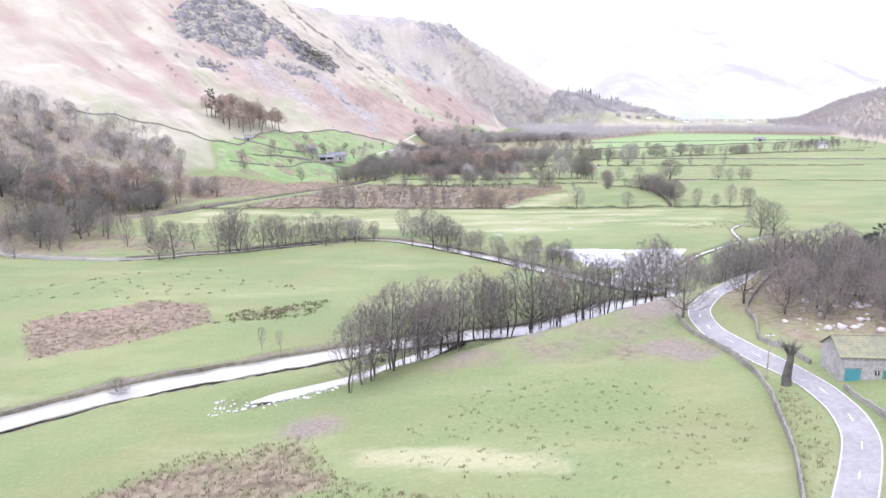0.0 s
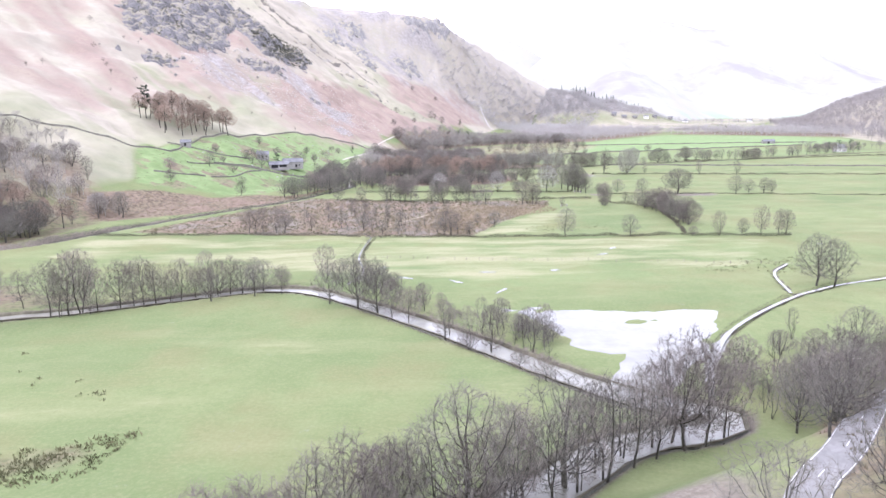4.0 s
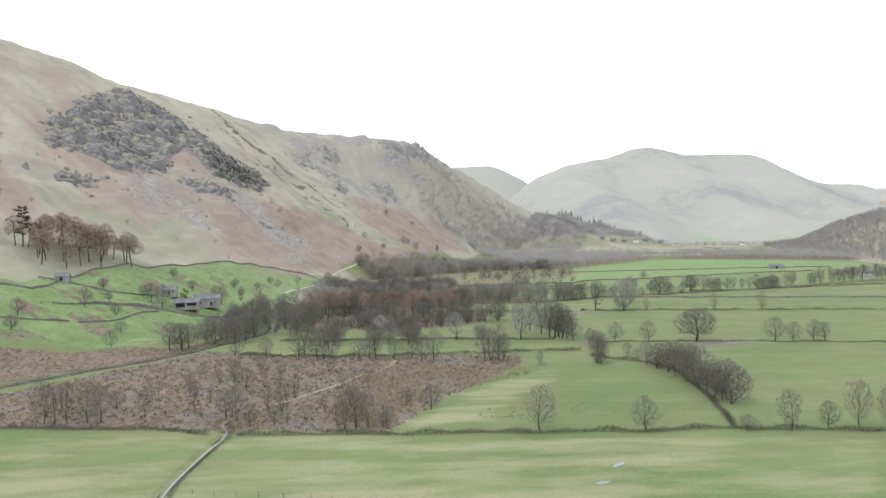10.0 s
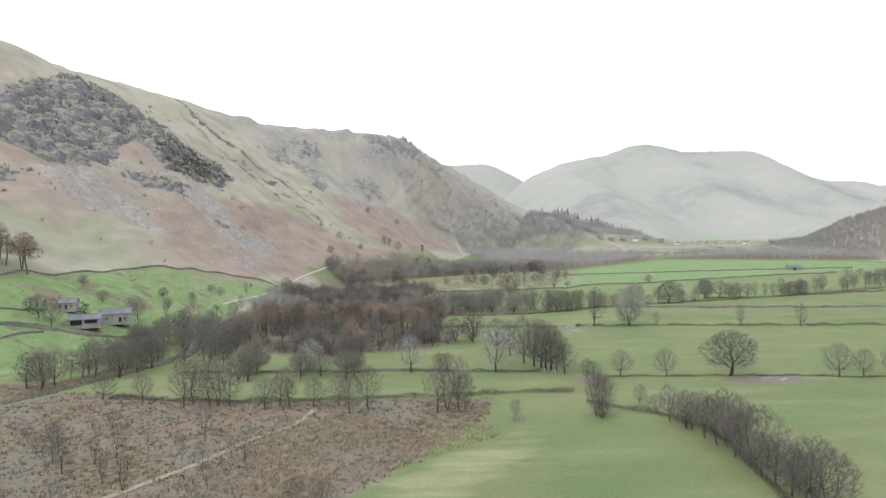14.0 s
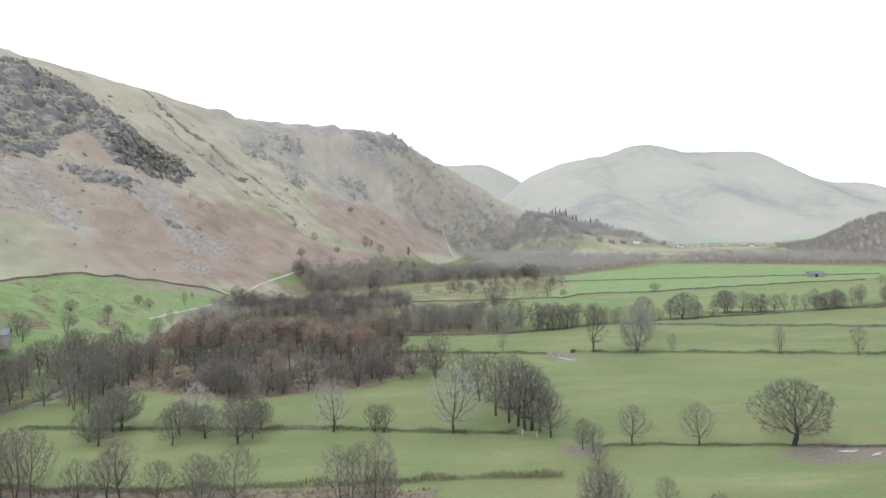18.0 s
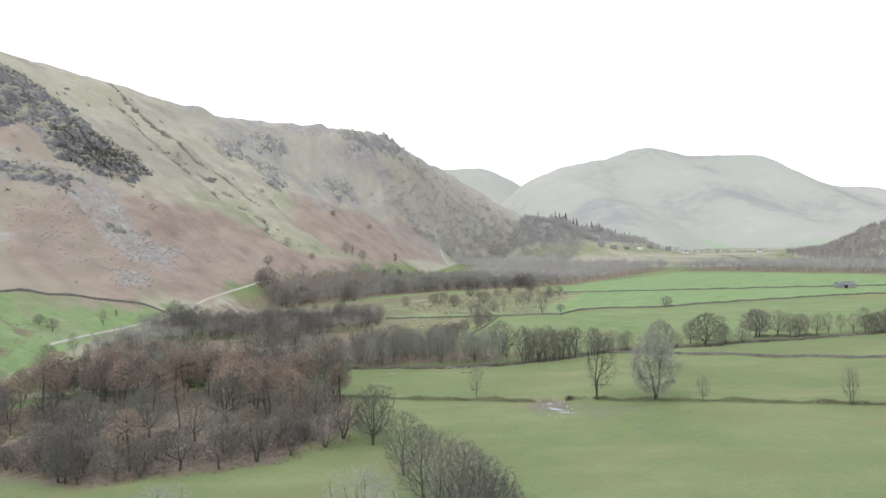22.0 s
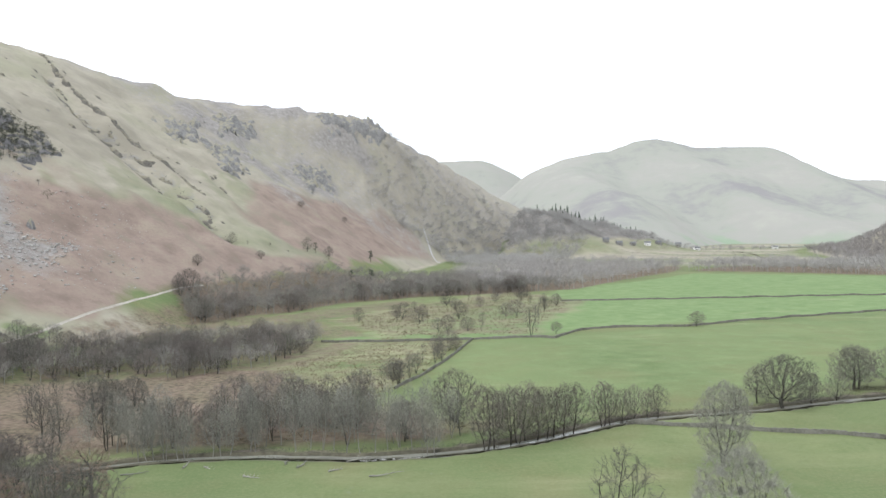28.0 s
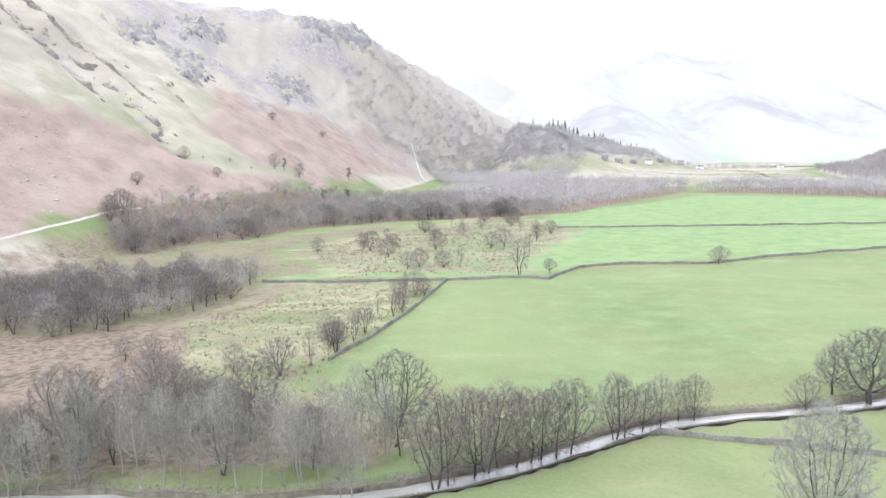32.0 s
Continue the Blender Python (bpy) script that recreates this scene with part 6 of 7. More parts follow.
house("farm_cottage", -127.5, 627, 14, 9, 7, 3.2, 5.2, M_HOUSE, M_SLATE, "small grey farm cottage half hidden by trees",
      (("window", 1.5, 1.0, 0.9, 1.0, M_GLASS), ("door", 4.0, 0, 1.0, 2.0, M_DARK), ("window", 6.5, 1.0, 0.9, 1.0, M_GLASS)), (0.4,))
house("field_barn", -171, 588, 15, 7, 5, 2.6, 4.2, M_HOUSE, M_SLATE, "small stone field barn below a larch clump", (("doorway", 2.6, 0, 1.4, 2.0, M_DARK),))
WINDOWS = (("window", 1.5, 1.0, 1.0, 1.1, M_GLASS), ("window", 1.5, 3.6, 1.0, 1.0, M_GLASS), ("door", 5.0, 0, 1.1, 2.1, M_DARK), ("window", 8.5, 1.0, 1.0, 1.1, M_GLASS), ("window", 8.5, 3.6, 1.0, 1.0, M_GLASS))
for hx, hy, turn in ((654, 2021, 9), (600, 1985, -21), (552, 1950, 19.5), (520, 1925, -9), (488, 1900, 30), (455, 1885, 5), (425, 1872, -15), (895, 2180, 8)):
    white = hx in (654, 520, 895)
    house("cottage", hx, hy, turn, 12, 7, 5.0, 7.6, M_RENDER if white else M_HOUSE, M_SLATE, "white rendered cottage with a slate roof in the far village" if white else "grey stone cottage with a slate roof in the far village", WINDOWS, (0.5, 10.5))
house("cottage", 430.5, 834, 20, 11, 7, 4.8, 7.4, M_RENDER, M_SLATE, "white rendered roadside cottage among dark trees", WINDOWS, (0.5,))
house("roadside_barn", 429, 1011, 0, 15, 7, 3.2, 5.2, M_HOUSE, M_SLATE, "long low stone barn with a blue-grey roof", (("doorway", 5, 0, 3, 2.6, M_DARK),))
for cx, cy, ch in ((423, 840, 10.5), (438, 849, 12), (447, 828, 10.5), (414, 849, 7.5), (456, 858, 12)):
    plant("conifer", cx, cy, ch)
wood("cottage_trees", scatter([(393,817.5),(495,810),(510,900),(420,900)], 40, 8, 12, 31), M_TWIG["grey"], "leafless trees round a roadside cottage", FINE)
thicket(("conifer", "bushy", "thorn"), [(87,168),(108,156),(126,180),(105,195)], 9, 7, 10, 41, 4.0)


# ---------------------------------------------------------------- roadside things
def pollard(x, y):
    """An old pollarded trunk with stubs."""
    t = Tree(77)
    p, r = np.array((0.0, 0, -0.5)), 0.85
    for i in range(6):
        q = p + np.array((t.rng.normal(0, 0.08), t.rng.normal(0, 0.08), 0.95))
        tube(t.wood, t.wood_tris, p, q, r, r * 0.92, 9)
        p, r = q, r * 0.92
    for i in range(7):
        a = i * 0.9
        d = np.array((math.cos(a) * 0.7, math.sin(a) * 0.7, 0.75))
        e = p + d * t.rng.uniform(0.7, 1.3)
        tube(t.wood, t.wood_tris, p - np.array((0, 0, 0.3)), e, 0.34, 0.22, 6)
        for _ in range(16):
            t.sprig(e, t.bend(d, 0.35, 0.3), t.rng.uniform(0.9, 2.2), 0.014)
    ob = new("pollard_tree")
    ob.matrix_world = Matrix.Translation((x, y, ground_at(x, y)))
    tagged(ob, "thick pollarded trunk with cut stubs beside the road", "tree")
    part_mesh("trunk", mesh_tris("trunk", t.wood, t.wood_tris, M_BARK), ob)
    part_mesh("crown", mesh_tris("crown", t.twig, t.twig_tris, M_TWIG["grey"]), ob)


pollard(56.7, 107.6)


def telegraph_pole(x, y, high):
    ob = new("telegraph_pole")
    ob.matrix_world = Matrix.Translation((x, y, ground_at(x, y)))
    tagged(ob, "slim weathered wooden telegraph pole at the roadside", "pole")
    verts, tris = [], []
    tube(verts, tris, np.array((0, 0, -0.8)), np.array((0.05, 0, high)), 0.15, 0.10, 8)
    part_mesh("pole", mesh_tris("pole", verts, tris, M_WOOD), ob)
    part("crossarm", box(bmesh.new(), -0.7, -0.06, high - 0.7, 0.8, 0.06, high - 0.58, 0.01), M_WOOD, ob)
    for ix in (-0.6, -0.2, 0.3, 0.7):
        part("insulator", box(bmesh.new(), ix - 0.04, -0.04, high - 0.58, ix + 0.04, 0.04, high - 0.42, 0.015), M_RENDER, ob)


telegraph_pole(54.9, 110.8, 8.0)
telegraph_pole(93, 204, 9.0)


def field_gate(x, y, turn, width=3.4):
    ob = new("field_gate")
    ob.matrix_world = Matrix.Translation((x, y, ground_at(x, y))) @ Matrix.Rotation(radians(turn), 4, "Z")
    tagged(ob, "closed five-barred wooden field gate between stone posts", "gate")
    for px in (-0.2, width + 0.2):
        part("gatepost", box(bmesh.new(), px - 0.14, -0.14, -0.5, px + 0.14, 0.14, 1.45, 0.03), M_BOULDER, ob)
    for i in range(5):
        part("bar", box(bmesh.new(), 0, -0.03, 0.2 + 0.23 * i, width, 0.03, 0.29 + 0.23 * i, 0.01), M_WOOD, ob)
    for px in (0.02, width - 0.1):
        part("stile", box(bmesh.new(), px, -0.05, 0.1, px + 0.08, 0.05, 1.32, 0.01), M_WOOD, ob)


field_gate(81, 463.5, 20)
field_gate(124.8, 638.1, -9)
field_gate(99, 524.25, -30)
field_gate(171, 870, 62)


# ---------------------------------------------------------------- stones, tufts, puddles and driftwood
def rock_mesh(seed):
    """A lumpy stone about 1 m across."""
    r = random.Random(seed)
    bm = bmesh.new()
    bmesh.ops.create_icosphere(bm, subdivisions=1, radius=0.5)
    for v in bm.verts:
        v.co *= r.uniform(0.7, 1.2)
        v.co.z *= 0.7
    verts = np.array([v.co[:] for v in bm.verts])
    bm.verts.index_update()
    tris = np.array([[v.index for v in f.verts] for f in bm.faces])
    bm.free()
    return verts, tris


ROCKS = [rock_mesh(s) for s in range(6)]


def stones(name, poly, count, lo, hi, material, label, seed, lift=0.1):
    """Loose stones as one object."""
    V, T, n = [], [], 0
    r = np.random.RandomState(seed)
    for i, (x, y, z, h, a) in enumerate(scatter(poly, count, 0, 1, seed)):
        v, t = ROCKS[i % 6]
        size = lo + (hi - lo) * h**3
        c, s = math.cos(a), math.sin(a)
        V.append(np.stack([(v[:, 0] * c - v[:, 1] * s) * size * r.uniform(0.7, 1.4) + x, (v[:, 0] * s + v[:, 1] * c) * size + y, v[:, 2] * size * r.uniform(0.6, 1.2) + z + lift * size], -1))
        T.append(t + n)
        n += len(v)
    tagged(new(name, mesh_tris(name, np.concatenate(V), np.concatenate(T), material)), label, "stones", kind="stuff")


def crag_material(name, dark, light, turf):
    """Broken rock, with turf where a ledge lies flat enough to hold it."""
    m, nt, b = mat(name, 0.95, 0.2)
    pos = position(nt)
    geo = nt.nodes.new("ShaderNodeNewGeometry")
    sep = nt.nodes.new("ShaderNodeSeparateXYZ")
    nt.links.new(geo.outputs["Normal"], sep.inputs[0])
    fine, broad = noise_node(nt, 0.45, 7, 0.75, pos), noise_node(nt, 0.06, 4, 0.6, pos)
    col = ramp_node(nt, math_node(nt, "ADD", math_node(nt, "MULTIPLY", fine, 0.65), math_node(nt, "MULTIPLY", broad, 0.35)), (0.38, dark), (0.62, light))
    ledge = math_node(nt, "MULTIPLY", math_node(nt, "SUBTRACT", math_node(nt, "ADD", sep.outputs[2], math_node(nt, "MULTIPLY", broad, 0.25)), 0.84), 6.0, True)
    nt.links.new(mix_node(nt, ledge, col, turf), b.inputs["Base Color"])
    bump_node(nt, b, fine, 0.8, 1.2)
    return m


M_CRAG = crag_material("crag_rock", (0.075, 0.074, 0.076), (0.235, 0.226, 0.220), (0.255, 0.236, 0.180))
M_FELLROCK = crag_material("fell_rock", (0.130, 0.128, 0.122), (0.310, 0.300, 0.284), (0.300, 0.282, 0.215))


def rock_face(poly, step, rough, material, label, seed, soft=16):
    """A broken face of rock standing out of the slope, its edges sunk in the turf."""
    r = np.random.RandomState(seed)
    xs, ys = [p[0] for p in poly], [p[1] for p in poly]
    gx, gy = np.arange(min(xs) - 12, max(xs) + 12, step), np.arange(min(ys) - 12, max(ys) + 12, step)
    X, Y = np.meshgrid(gx, gy)
    x, y = X.ravel(), Y.ravel()
    x, y = x + r.uniform(-0.35, 0.35, len(x)) * step, y + r.uniform(-0.35, 0.35, len(y)) * step
    keep = inside(x, y, poly, soft) + 0.42 * ripple(x, y, 36, seed) + 0.3 * ripple(x, y, 13, seed + 5)
    hold = sstep(0.35, 0.75, keep)
    relief = crag_relief(x, y) if poly is CRAG else rough * (1.3 * np.abs(ripple(x, y, 38, seed + 1)) + 0.9 * np.abs(ripple(x, y, 17, seed + 2)))
    z = land(x, y) + hold * (relief + 0.25 * rough * ripple(x, y, 8, seed + 3) + r.normal(0, 0.09 * rough, len(x))) - 3.0 * (1 - hold)
    nx = len(gx)
    i = (np.arange(len(gy) - 1)[:, None] * nx + np.arange(nx - 1)[None]).ravel()
    i = i[(hold[i] > 0.05) | (hold[i + nx + 1] > 0.05)]
    tris = np.concatenate([np.stack([i, i + 1, i + 1 + nx], -1), np.stack([i, i + 1 + nx, i + nx], -1)])
    tagged(new("crag", mesh_tris("crag", np.stack([x, y, z], -1), tris, material)), label, "crag", kind="structure")


rock_face(CRAG, 2.2, 4.0, M_CRAG, "dark broken crag of grey rock on the fellside", 3)
rock_face(CRAG_SMALL, 1.8, 2.5, M_CRAG, "small dark rock face below the crag", 5)
rock_face(CRAG_SIDE, 1.8, 2.5, M_CRAG, "small dark rock face beside the crag", 6)
rock_face([(-149,938),(-140,952),(-130,946),(-137,932)], 1.5, 3.0, M_CRAG, "dark slab of rock in the bracken", 7)
for i, edge in enumerate(OUTCROPS):
    rock_face(edge, 2.6, 4.5, M_FELLROCK, "grey rock outcrop high on the fell", 11 + 4 * i)
def gully_scrub(line, count, seed):
    """Low dark bushes and heather along the bed of a gully."""
    r = np.random.RandomState(seed)
    p = line[r.randint(0, len(line), count)] + r.normal(0, 1.6, (count, 2)) + r.uniform(-3, 3, (count, 2)) * (1, 0.4)
    z = land(p[:, 0], p[:, 1]) - 0.5
    wood("gully_scrub", [(x, y, h, r.uniform(1.2, 3.2), r.uniform(0, 6)) for (x, y), h in zip(p, z)], M_TWIG["gorse"], "dark scrub and heather lining a gully on the fell", LOW)


M_GULLY = crag_material("gully_rock", (0.090, 0.084, 0.072), (0.205, 0.190, 0.160), (0.240, 0.220, 0.160))
for line, wide, seed in ((GILL, 5.0, 71), (GILL_B, 3.4, 73), (GILL + np.array((-34, 52)), 2.6, 75)):
    strip = [tuple(p) for p in offset(line, -wide)[::4]] + [tuple(p) for p in offset(line, wide)[::-4]]
    rock_face(strip, 1.7, 1.4, M_GULLY, "dark eroded bed of a gully on the fell", seed, 3)
    gully_scrub(line, 60, seed)
stones("gully_rocks", [tuple(p) for p in offset(GILL, -3.5)] + [tuple(p) for p in offset(GILL, 3.5)[::-1]], 70, 0.6, 2.6, M_CRAG, "dark rocks in a gully on the fell", 72)
stones("scree", [(-262,838),(-238,935),(-196,1000),(-165,1020),(-130,958),(-84,926),(-104,850),(-144,840),(-180,806),(-215,785)], 2200, 0.3, 2.0, M_BOULDER, "pale boulders and scree below the crag", 5)
stones("scree", [(-129,934),(-100,972),(-93,918),(-114,896)], 420, 0.4, 2.4, M_BOULDER, "heap of pale boulders in the bracken", 6)
stones("scree", [(-112,859),(-93,884),(-83,861),(-94,838)], 260, 0.4, 2.2, M_BOULDER, "pale boulders at the fell foot", 17)
stones("scree", [(-195,885),(-150,960),(-135,1050),(-90,1050),(-60,960),(-90,860),(-150,820)], 900, 0.4, 1.8, M_BOULDER, "scattered stones on bracken slopes", 16)
stones("gateway_stones", [(121,630),(126,638),(133,636),(134,622),(126,618)], 90, 0.12, 0.5, M_GRAVEL, "pale stones trodden into a muddy gateway", 18)
stones("gravel_bank", [(99,696.75),(111,698.25),(120,700.5),(111,699),(99,699)], 130, 0.15, 0.6, M_GRAVEL, "bank of white gravel at the edge of the beck", 7)
stones("gravel_bank", [(-42,118.5),(-24,124.5),(-9,136.5),(-13.5,141),(-30,132.75),(-42,126)], 520, 0.15, 1.0, M_GRAVEL, "white stones along the side channel", 8)
stones("field_stones", [(-177,549),(-90,600),(-78,750),(-105,750),(-150,630)], 180, 0.3, 1.6, M_BOULDER, "grey stones dotted over a green slope", 9)
stones("roadside_rocks", [(67.5,132),(75,150),(93,168),(120,150),(90,120)], 200, 0.4, 2.2, M_BOULDER, "mossy boulders among scrub by the road", 10)


def tufts(name, poly, count, high, wide, blades, material, label, seed, keep=None):
    """Clumps of rush or dead grass as one object."""
    r = np.random.RandomState(seed)
    spots = scatter(poly, count, 0.5, 1.2, seed, keep)
    m = len(spots)
    c = np.repeat(np.array([(x, y, z) for x, y, z, _, _ in spots]), blades, 0)
    h = np.repeat(np.array([s for _, _, _, s, _ in spots]), blades)
    n = m * blades
    c = c + np.column_stack([r.normal(0, wide / 3, n) * h, r.normal(0, wide / 3, n) * h, np.full(n, -0.05)])
    w = np.column_stack([r.normal(0, 0.3, n), r.normal(0, 0.3, n), np.ones(n)]) * (high * h * r.uniform(0.6, 1.1, n))[:, None]
    s = np.column_stack([r.normal(0, 1, n), r.normal(0, 1, n), np.zeros(n)])
    s *= (0.10 * wide * h / np.linalg.norm(s, axis=1))[:, None]
    verts = np.stack([c - s, c + s, c + w], 1).reshape(-1, 3)
    tagged(new(name, mesh_tris(name, verts, np.arange(3 * n).reshape(-1, 3), material)), label, "tufts", kind="stuff")


M_RUSHGREEN = mottled("rush_green", (0.075, 0.080, 0.040), (0.170, 0.165, 0.085), 0.6)
BOG = [(-126,402),(-93,468),(-66,517.5),(-45,513),(3,496.5),(78,490.5),(75,468),(45,414),(30,379.5),(-15,384)]
tufts("dead_rushes", [(5,406),(8,445),(19,475),(73,466),(77,451),(36,412),(29,388),(25,382)], 3800, 0.85, 0.9, 5, M_TWIG["straw"], "tall straw-coloured dead rushes", 46, dry)
tufts("dead_rushes", BOG, 4200, 0.8, 0.9, 5, M_TWIG["rush"], "dead straw-coloured rushes and bog grass", 1, dry)
tufts("dark_rushes", BOG, 2600, 0.8, 1.2, 6, M_RUSHGREEN, "dark green-brown rush clumps", 2, dry)
tufts("dead_rushes", [(-180,447),(-151.5,490.5),(-112.5,517.5),(-75,543),(-63,588),(-57,588),(-69,540),(-81,507),(-105,477),(-145.5,420)], 1600, 0.7, 0.9, 5, M_TWIG["rush"], "dead bracken beside the beck", 3, dry)
tufts("dark_rushes", [(-33,196.5),(-57,187.5),(-60,175.5),(-36,181.5)], 150, 0.65, 1.8, 11, M_RUSHGREEN, "dark rush clumps dotted over pasture", 4)
tufts("dark_rushes", [(-45,210),(-135,195),(-129,225),(-90,247.5),(-60,225)], 60, 0.6, 1.6, 10, M_RUSHGREEN, "dark rush clumps dotted over pasture", 5)
tufts("dead_rushes", [(-113,179),(-103,188),(-86,201),(-68,195),(-60,177),(-72,164),(-85,155),(-93,149)], 900, 0.5, 0.9, 5, M_TWIG["rush"], "flattened dead bracken in pasture", 6)
tufts("dark_rushes", [(-12,99),(12,123),(36,117),(48,93),(33,82.5),(6,87)], 260, 0.4, 0.7, 8, M_RUSHGREEN, "small dark thistle clumps on grass", 7)
tufts("dead_rushes", [(-39,105),(-21,108),(-13.5,93),(0,85.5),(21,81),(21,75),(-30,75),(-54,87)], 1300, 0.6, 0.9, 5, M_TWIG["rush"], "rough dead grass and bracken", 8)
tufts("dark_rushes", [(-39,105),(-21,108),(-13.5,93),(0,85.5),(21,81),(21,75),(-30,75),(-54,87)], 260, 0.6, 0.9, 6, M_RUSHGREEN, "dark scrub in rough grass", 9)
tufts("dark_rushes", [(51,387),(93,387),(93,405),(60,405)], 110, 0.45, 0.8, 6, M_RUSHGREEN, "dark rush clumps in a wet field", 10)
tufts("dead_rushes", [(36,714),(127.5,717),(112.5,750),(99,750),(129,868.5),(90,885),(54,810),(45,750)], 3200, 0.7, 1.0, 4, M_TWIG["rush"], "dead grass in a boggy glade", 11, dry)
tufts("dead_rushes", [(90,885),(165,885),(168,915),(210,1035),(177,1110),(108,1035),(60,960)], 2200, 0.8, 1.3, 4, M_TWIG["rush"], "dead grass in far rough pasture", 12)
tufts("dark_rushes", [(99,309),(138,303),(144,330),(120,327)], 160, 0.5, 1.0, 6, M_RUSHGREEN, "dark rushes in a wet hollow", 13)
tufts("dead_rushes", [(66,168),(75,150),(87,126),(135,120),(180,165),(144,225),(90,195)], 1500, 0.7, 1.0, 5, M_TWIG["rush"], "dead bracken under scrub", 14)
tufts("dark_rushes", [(45.4,76.5),(49,87),(52,97),(54.5,106),(57.2,106),(55.4,92),(50.4,80)], 120, 0.5, 0.7, 6, M_TWIG["rush"], "dead bracken on the road verge", 15)
UPPER = np.nonzero((RIVER[:, 1] > 366) & (RIVER[:, 1] < 660) & (RIVER[:, 0] < 0))[0]
HEAD = np.nonzero((RIVER[:, 1] > 684) & (RIVER[:, 0] < 345))[0]
LOWER = np.nonzero(RIVER[:, 1] < 304.5)[0]
for bank in (4.6, -4.6):
    line = [tuple(p) for p in offset(RIVER, bank * 0.66)[HEAD[0] : HEAD[-1] : 4]]
    hedge(line, 0.9, 1.1, "ragged dead growth on the beck's bank", M_TWIG["gorse"], 34, 21)
    line = [tuple(p) for p in offset(RIVER, bank * 0.5)[UPPER[0] : UPPER[-1] : 4]]
    hedge(line, 1.3, 1.4, "dark heathery growth on the beck's bank", M_TWIG["gorse"], 60, 22)
for bank in (6.0, -6.0):
    line = [tuple(p) for p in offset(RIVER, bank)[LOWER[0] : LOWER[-1] : 4]]
    hedge(line, 0.5, 1.4, "low tangled dead grass on the river bank", M_TWIG["hedge"], 20, 23)


def puddle(x, y, rx, ry, turn, seed):
    r = random.Random(seed)
    n = 22
    pts = []
    for i in range(n):
        a = 2 * math.pi * i / n
        k = r.uniform(0.6, 1.15)
        px, py = rx * k * math.cos(a), ry * k * math.sin(a)
        c, s = math.cos(radians(turn)), math.sin(radians(turn))
        pts.append((x + px * c - py * s, y + px * s + py * c))
    xs, ys = np.array([p[0] for p in pts]), np.array([p[1] for p in pts])
    z = terrain(xs, ys) + 0.05
    verts = [(x, y, ground_at(x, y) + 0.07), *zip(xs, ys, z)]
    faces = [(0, i + 1, (i + 1) % n + 1) for i in range(n)]
    tagged(new("puddle", mesh_of("puddle", verts, faces, M_FLOOD, True)), "shallow puddle reflecting the pale sky", "puddle", kind="structure")


for i, (px, py, rx, ry, turn) in enumerate(((82.5, 348, 2.4, 0.75, 45), (76.5, 337.5, 2.4, 0.75, 15), (55.5, 313.5, 1.95, 1.05, 0), (127.5, 628.5, 1.05, 3.3, 37.5), (129.75, 624, 0.75, 3, 75), (126.6, 634.5, 1.5, 1.05, 0), (168, 505.5, 2.4, 0.9, 0), (172.5, 502.5, 2.4, 0.6, 30), (145.5, 606, 1.5, 0.75, 15), (6, 306, 3.3, 0.9, -22.5), (22.5, 300, 0.75, 3.6, 45), (36, 288, 0.75, 3.75, -30), (33, 312, 3.3, 0.75, 0), (-3, 321, 2.1, 0.75, 30), (162, 349.5, 1.5, 0.9, 0))):
    puddle(px, py, rx, ry, turn, i)


def fallen_branch(x, y, turn, length, seed):
    t = Tree(seed)
    p, d, r = np.array((0.0, 0, 0.18)), np.array((1.0, 0, 0.02)), 0.2
    for i in range(5):
        q = p + d * length / 5
        tube(t.wood, t.wood_tris, p, q, r, r * 0.78, 6)
        for _ in range(2):
            tube(t.wood, t.wood_tris, p, p + t.bend(t.side_way(d, 0.7), 0.1, 0.2) * t.rng.uniform(0.5, 1.6), r * 0.4, 0.02, 3)
        p, d, r = q, t.bend(d, 0.08, 0.0), r * 0.78
    ob = new("fallen_branch", mesh_tris("fallen_branch", t.wood, t.wood_tris, M_PALEBARK))
    ob.matrix_world = Matrix.Translation((x, y, ground_at(x, y))) @ Matrix.Rotation(radians(turn), 4, "Z")
    tagged(ob, "bleached fallen branch stranded by floods on grass", "branch")


for i, (px, py, turn) in enumerate(((60, 695.25, 40.5), (64.5, 696, -19.5), (82.5, 696, 49.5), (85.5, 693.75, 30), (96, 696.75, 19.5), (75, 689.25, -10.5), (48, 691.5, 4.5), (102, 687, 0), (93, 690, 15))):
    fallen_branch(px, py, turn * 2, 3.5 + (i * 1.7) % 4, 300 + i)

# a white cascade on the far fell and a strip of lake
ribbon("lake", smooth_line([(900,2262),(980,2285),(1090,2300)], 10.0), 26, 0.0, M_FLOOD, "pale strip of lake far up the valley", "lake", follow=False, level=6.4)
ribbon("waterfall", smooth_line([(90,1725),(99,1680),(105,1642.5),(117,1612.5)], 6.0), 1.6, 0.9, M_GRAVEL, "thin white cascade down the far fellside", "waterfall")

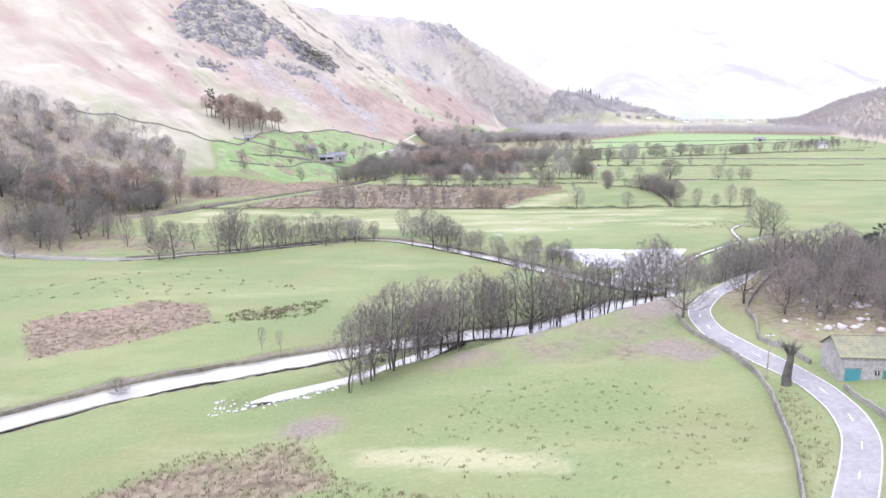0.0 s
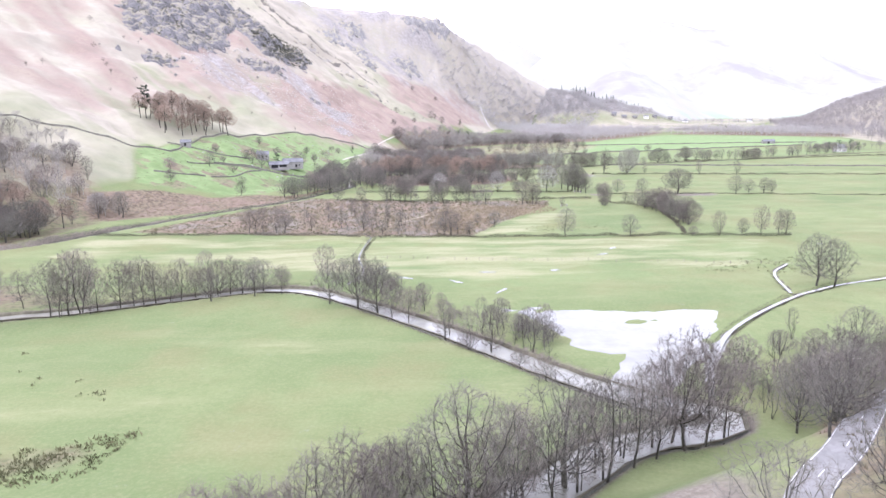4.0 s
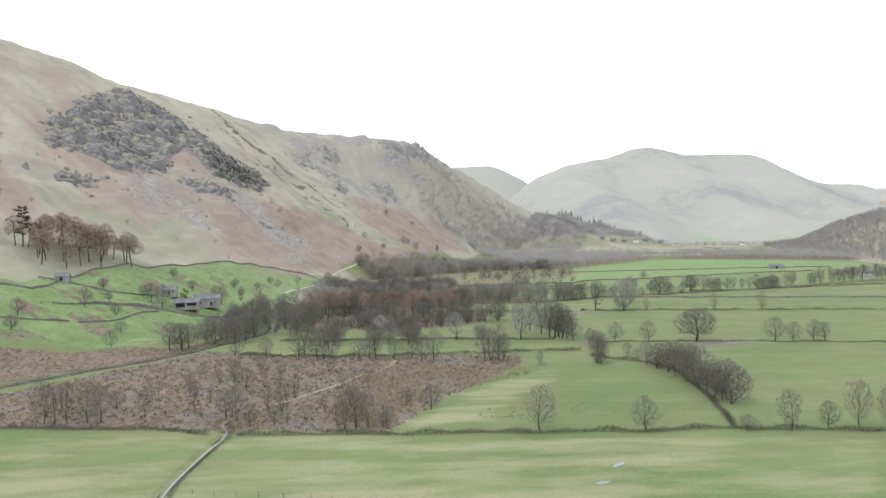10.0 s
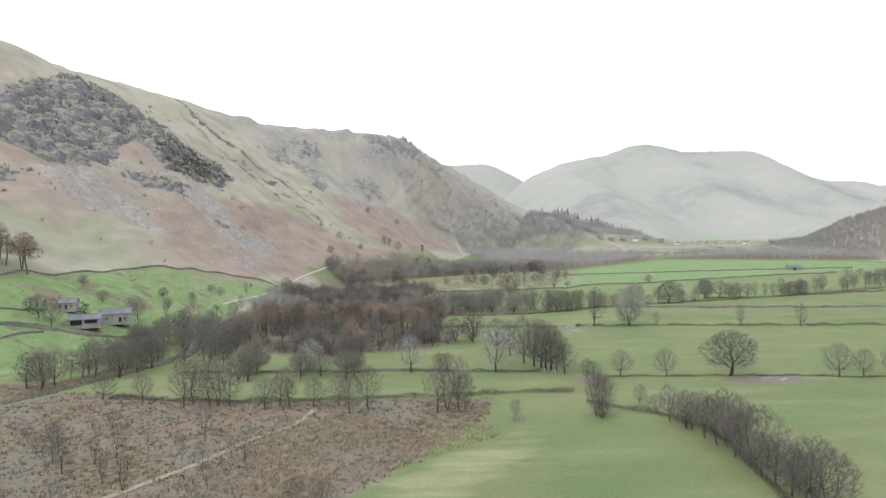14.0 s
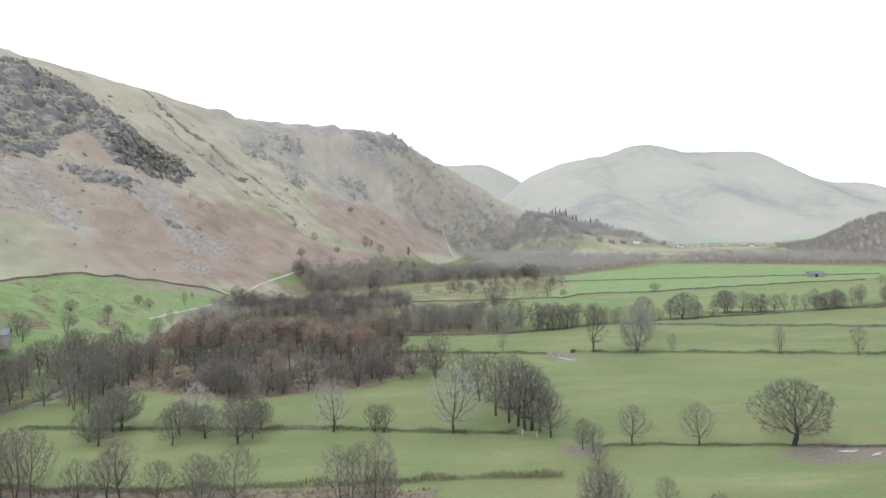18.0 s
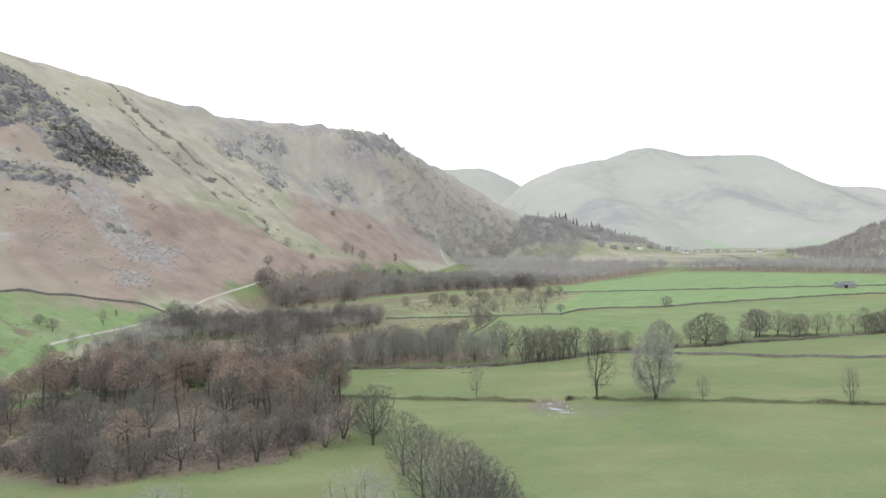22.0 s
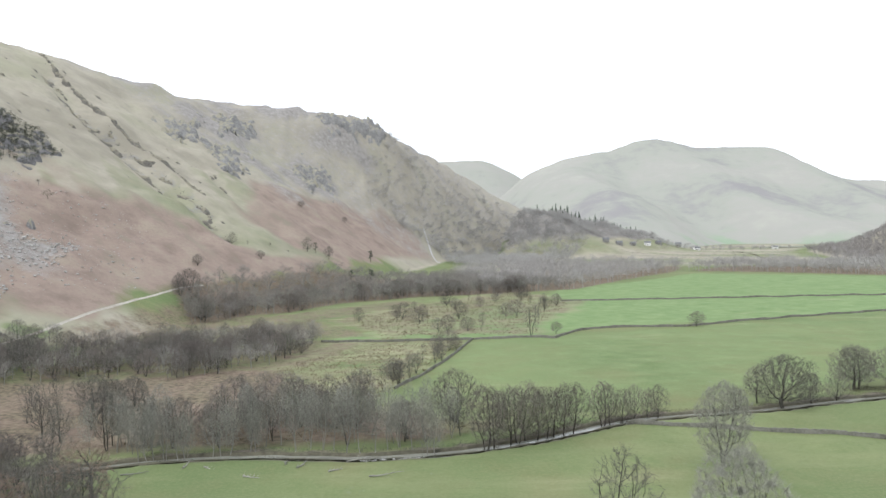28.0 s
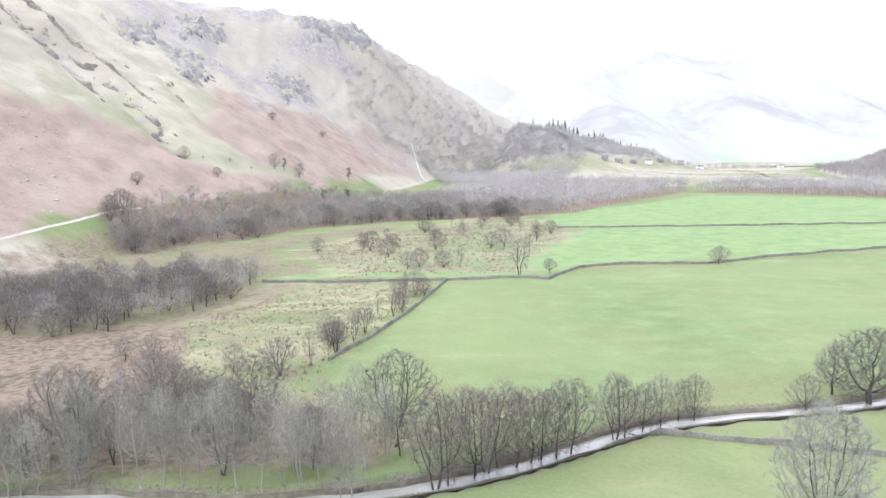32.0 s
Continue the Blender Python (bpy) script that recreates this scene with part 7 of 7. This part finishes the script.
# trees and walls about the farm
for k, fx, fy, fh in (("ash", -118.5, 606, 13), ("ash", -126, 609, 11), ("bushy", -132, 612, 7), ("ash", -99, 654, 12), ("tall", -93, 678, 10), ("tall", -87, 705, 10), ("ash", -105, 660, 9), ("thorn", -93, 720, 5), ("thorn", -84, 750, 6), ("ash", -144, 567, 10), ("thorn", -156, 528, 8), ("thorn", -150, 513, 7), ("tall", -75, 780, 8), ("ash", -111, 525, 8)):
    plant(k, fx, fy, fh)
stone_wall([(-144,576),(-129,594),(-118.5,603),(-105,609),(-90,627)], 1.2, "broken mossy wall below a farm", 21)
stone_wall([(-162,517.5),(-150,528),(-138,540)], 1.0, "ruined length of field wall", 23)
FARM = [(-186,549),(-162,490.5),(-99,534),(-73.5,588),(-72,660),(-81,780),(-136.5,724.5),(-168,630)]
tufts("dark_rushes", FARM, 420, 0.5, 1.4, 9, M_RUSHGREEN, "dark rush and thistle clumps on a green slope", 41)
tufts("dead_rushes", FARM, 500, 0.45, 1.3, 6, M_TWIG["rush"], "dead bracken clumps on a green slope", 42)
stone_wall([(-135,543),(-126,561),(-123,582),(-117,597)], 1.0, "tumbled wall running down to a farm", 24)
stone_wall([(-180,588),(-156,594),(-138,606),(-129,621)], 1.0, "ruined wall across a green slope", 25)
for fx, fy, fh in ((-150,600,6), (-141,588,5.25), (-105,705,6), (-96,690,5.25), (-120,660,6.75), (-90,750,5.25), (-129,570,6), (-117,549,6), (-138,675,6)):
    plant("thorn", fx, fy, fh)
GLADE = [(-39,612),(-9,591),(18,580.5),(54,591),(69,621),(57,654),(12,669),(-36,657)]
stones("mossy_rocks", GLADE, 160, 0.4, 2.4, M_MOSS, "mossy boulders under larch and oak", 43)
tufts("dead_bracken", GLADE, 1500, 0.5, 1.0, 6, M_TWIG["rush"], "dead bracken on a wooded knoll", 44)
tufts("dead_bracken", [(-30,594),(21,573),(60,585),(75,606),(66,615),(18,594)], 700, 0.6, 1.2, 7, M_TWIG["larch"], "red-brown dead bracken edging a wooded knoll", 45)
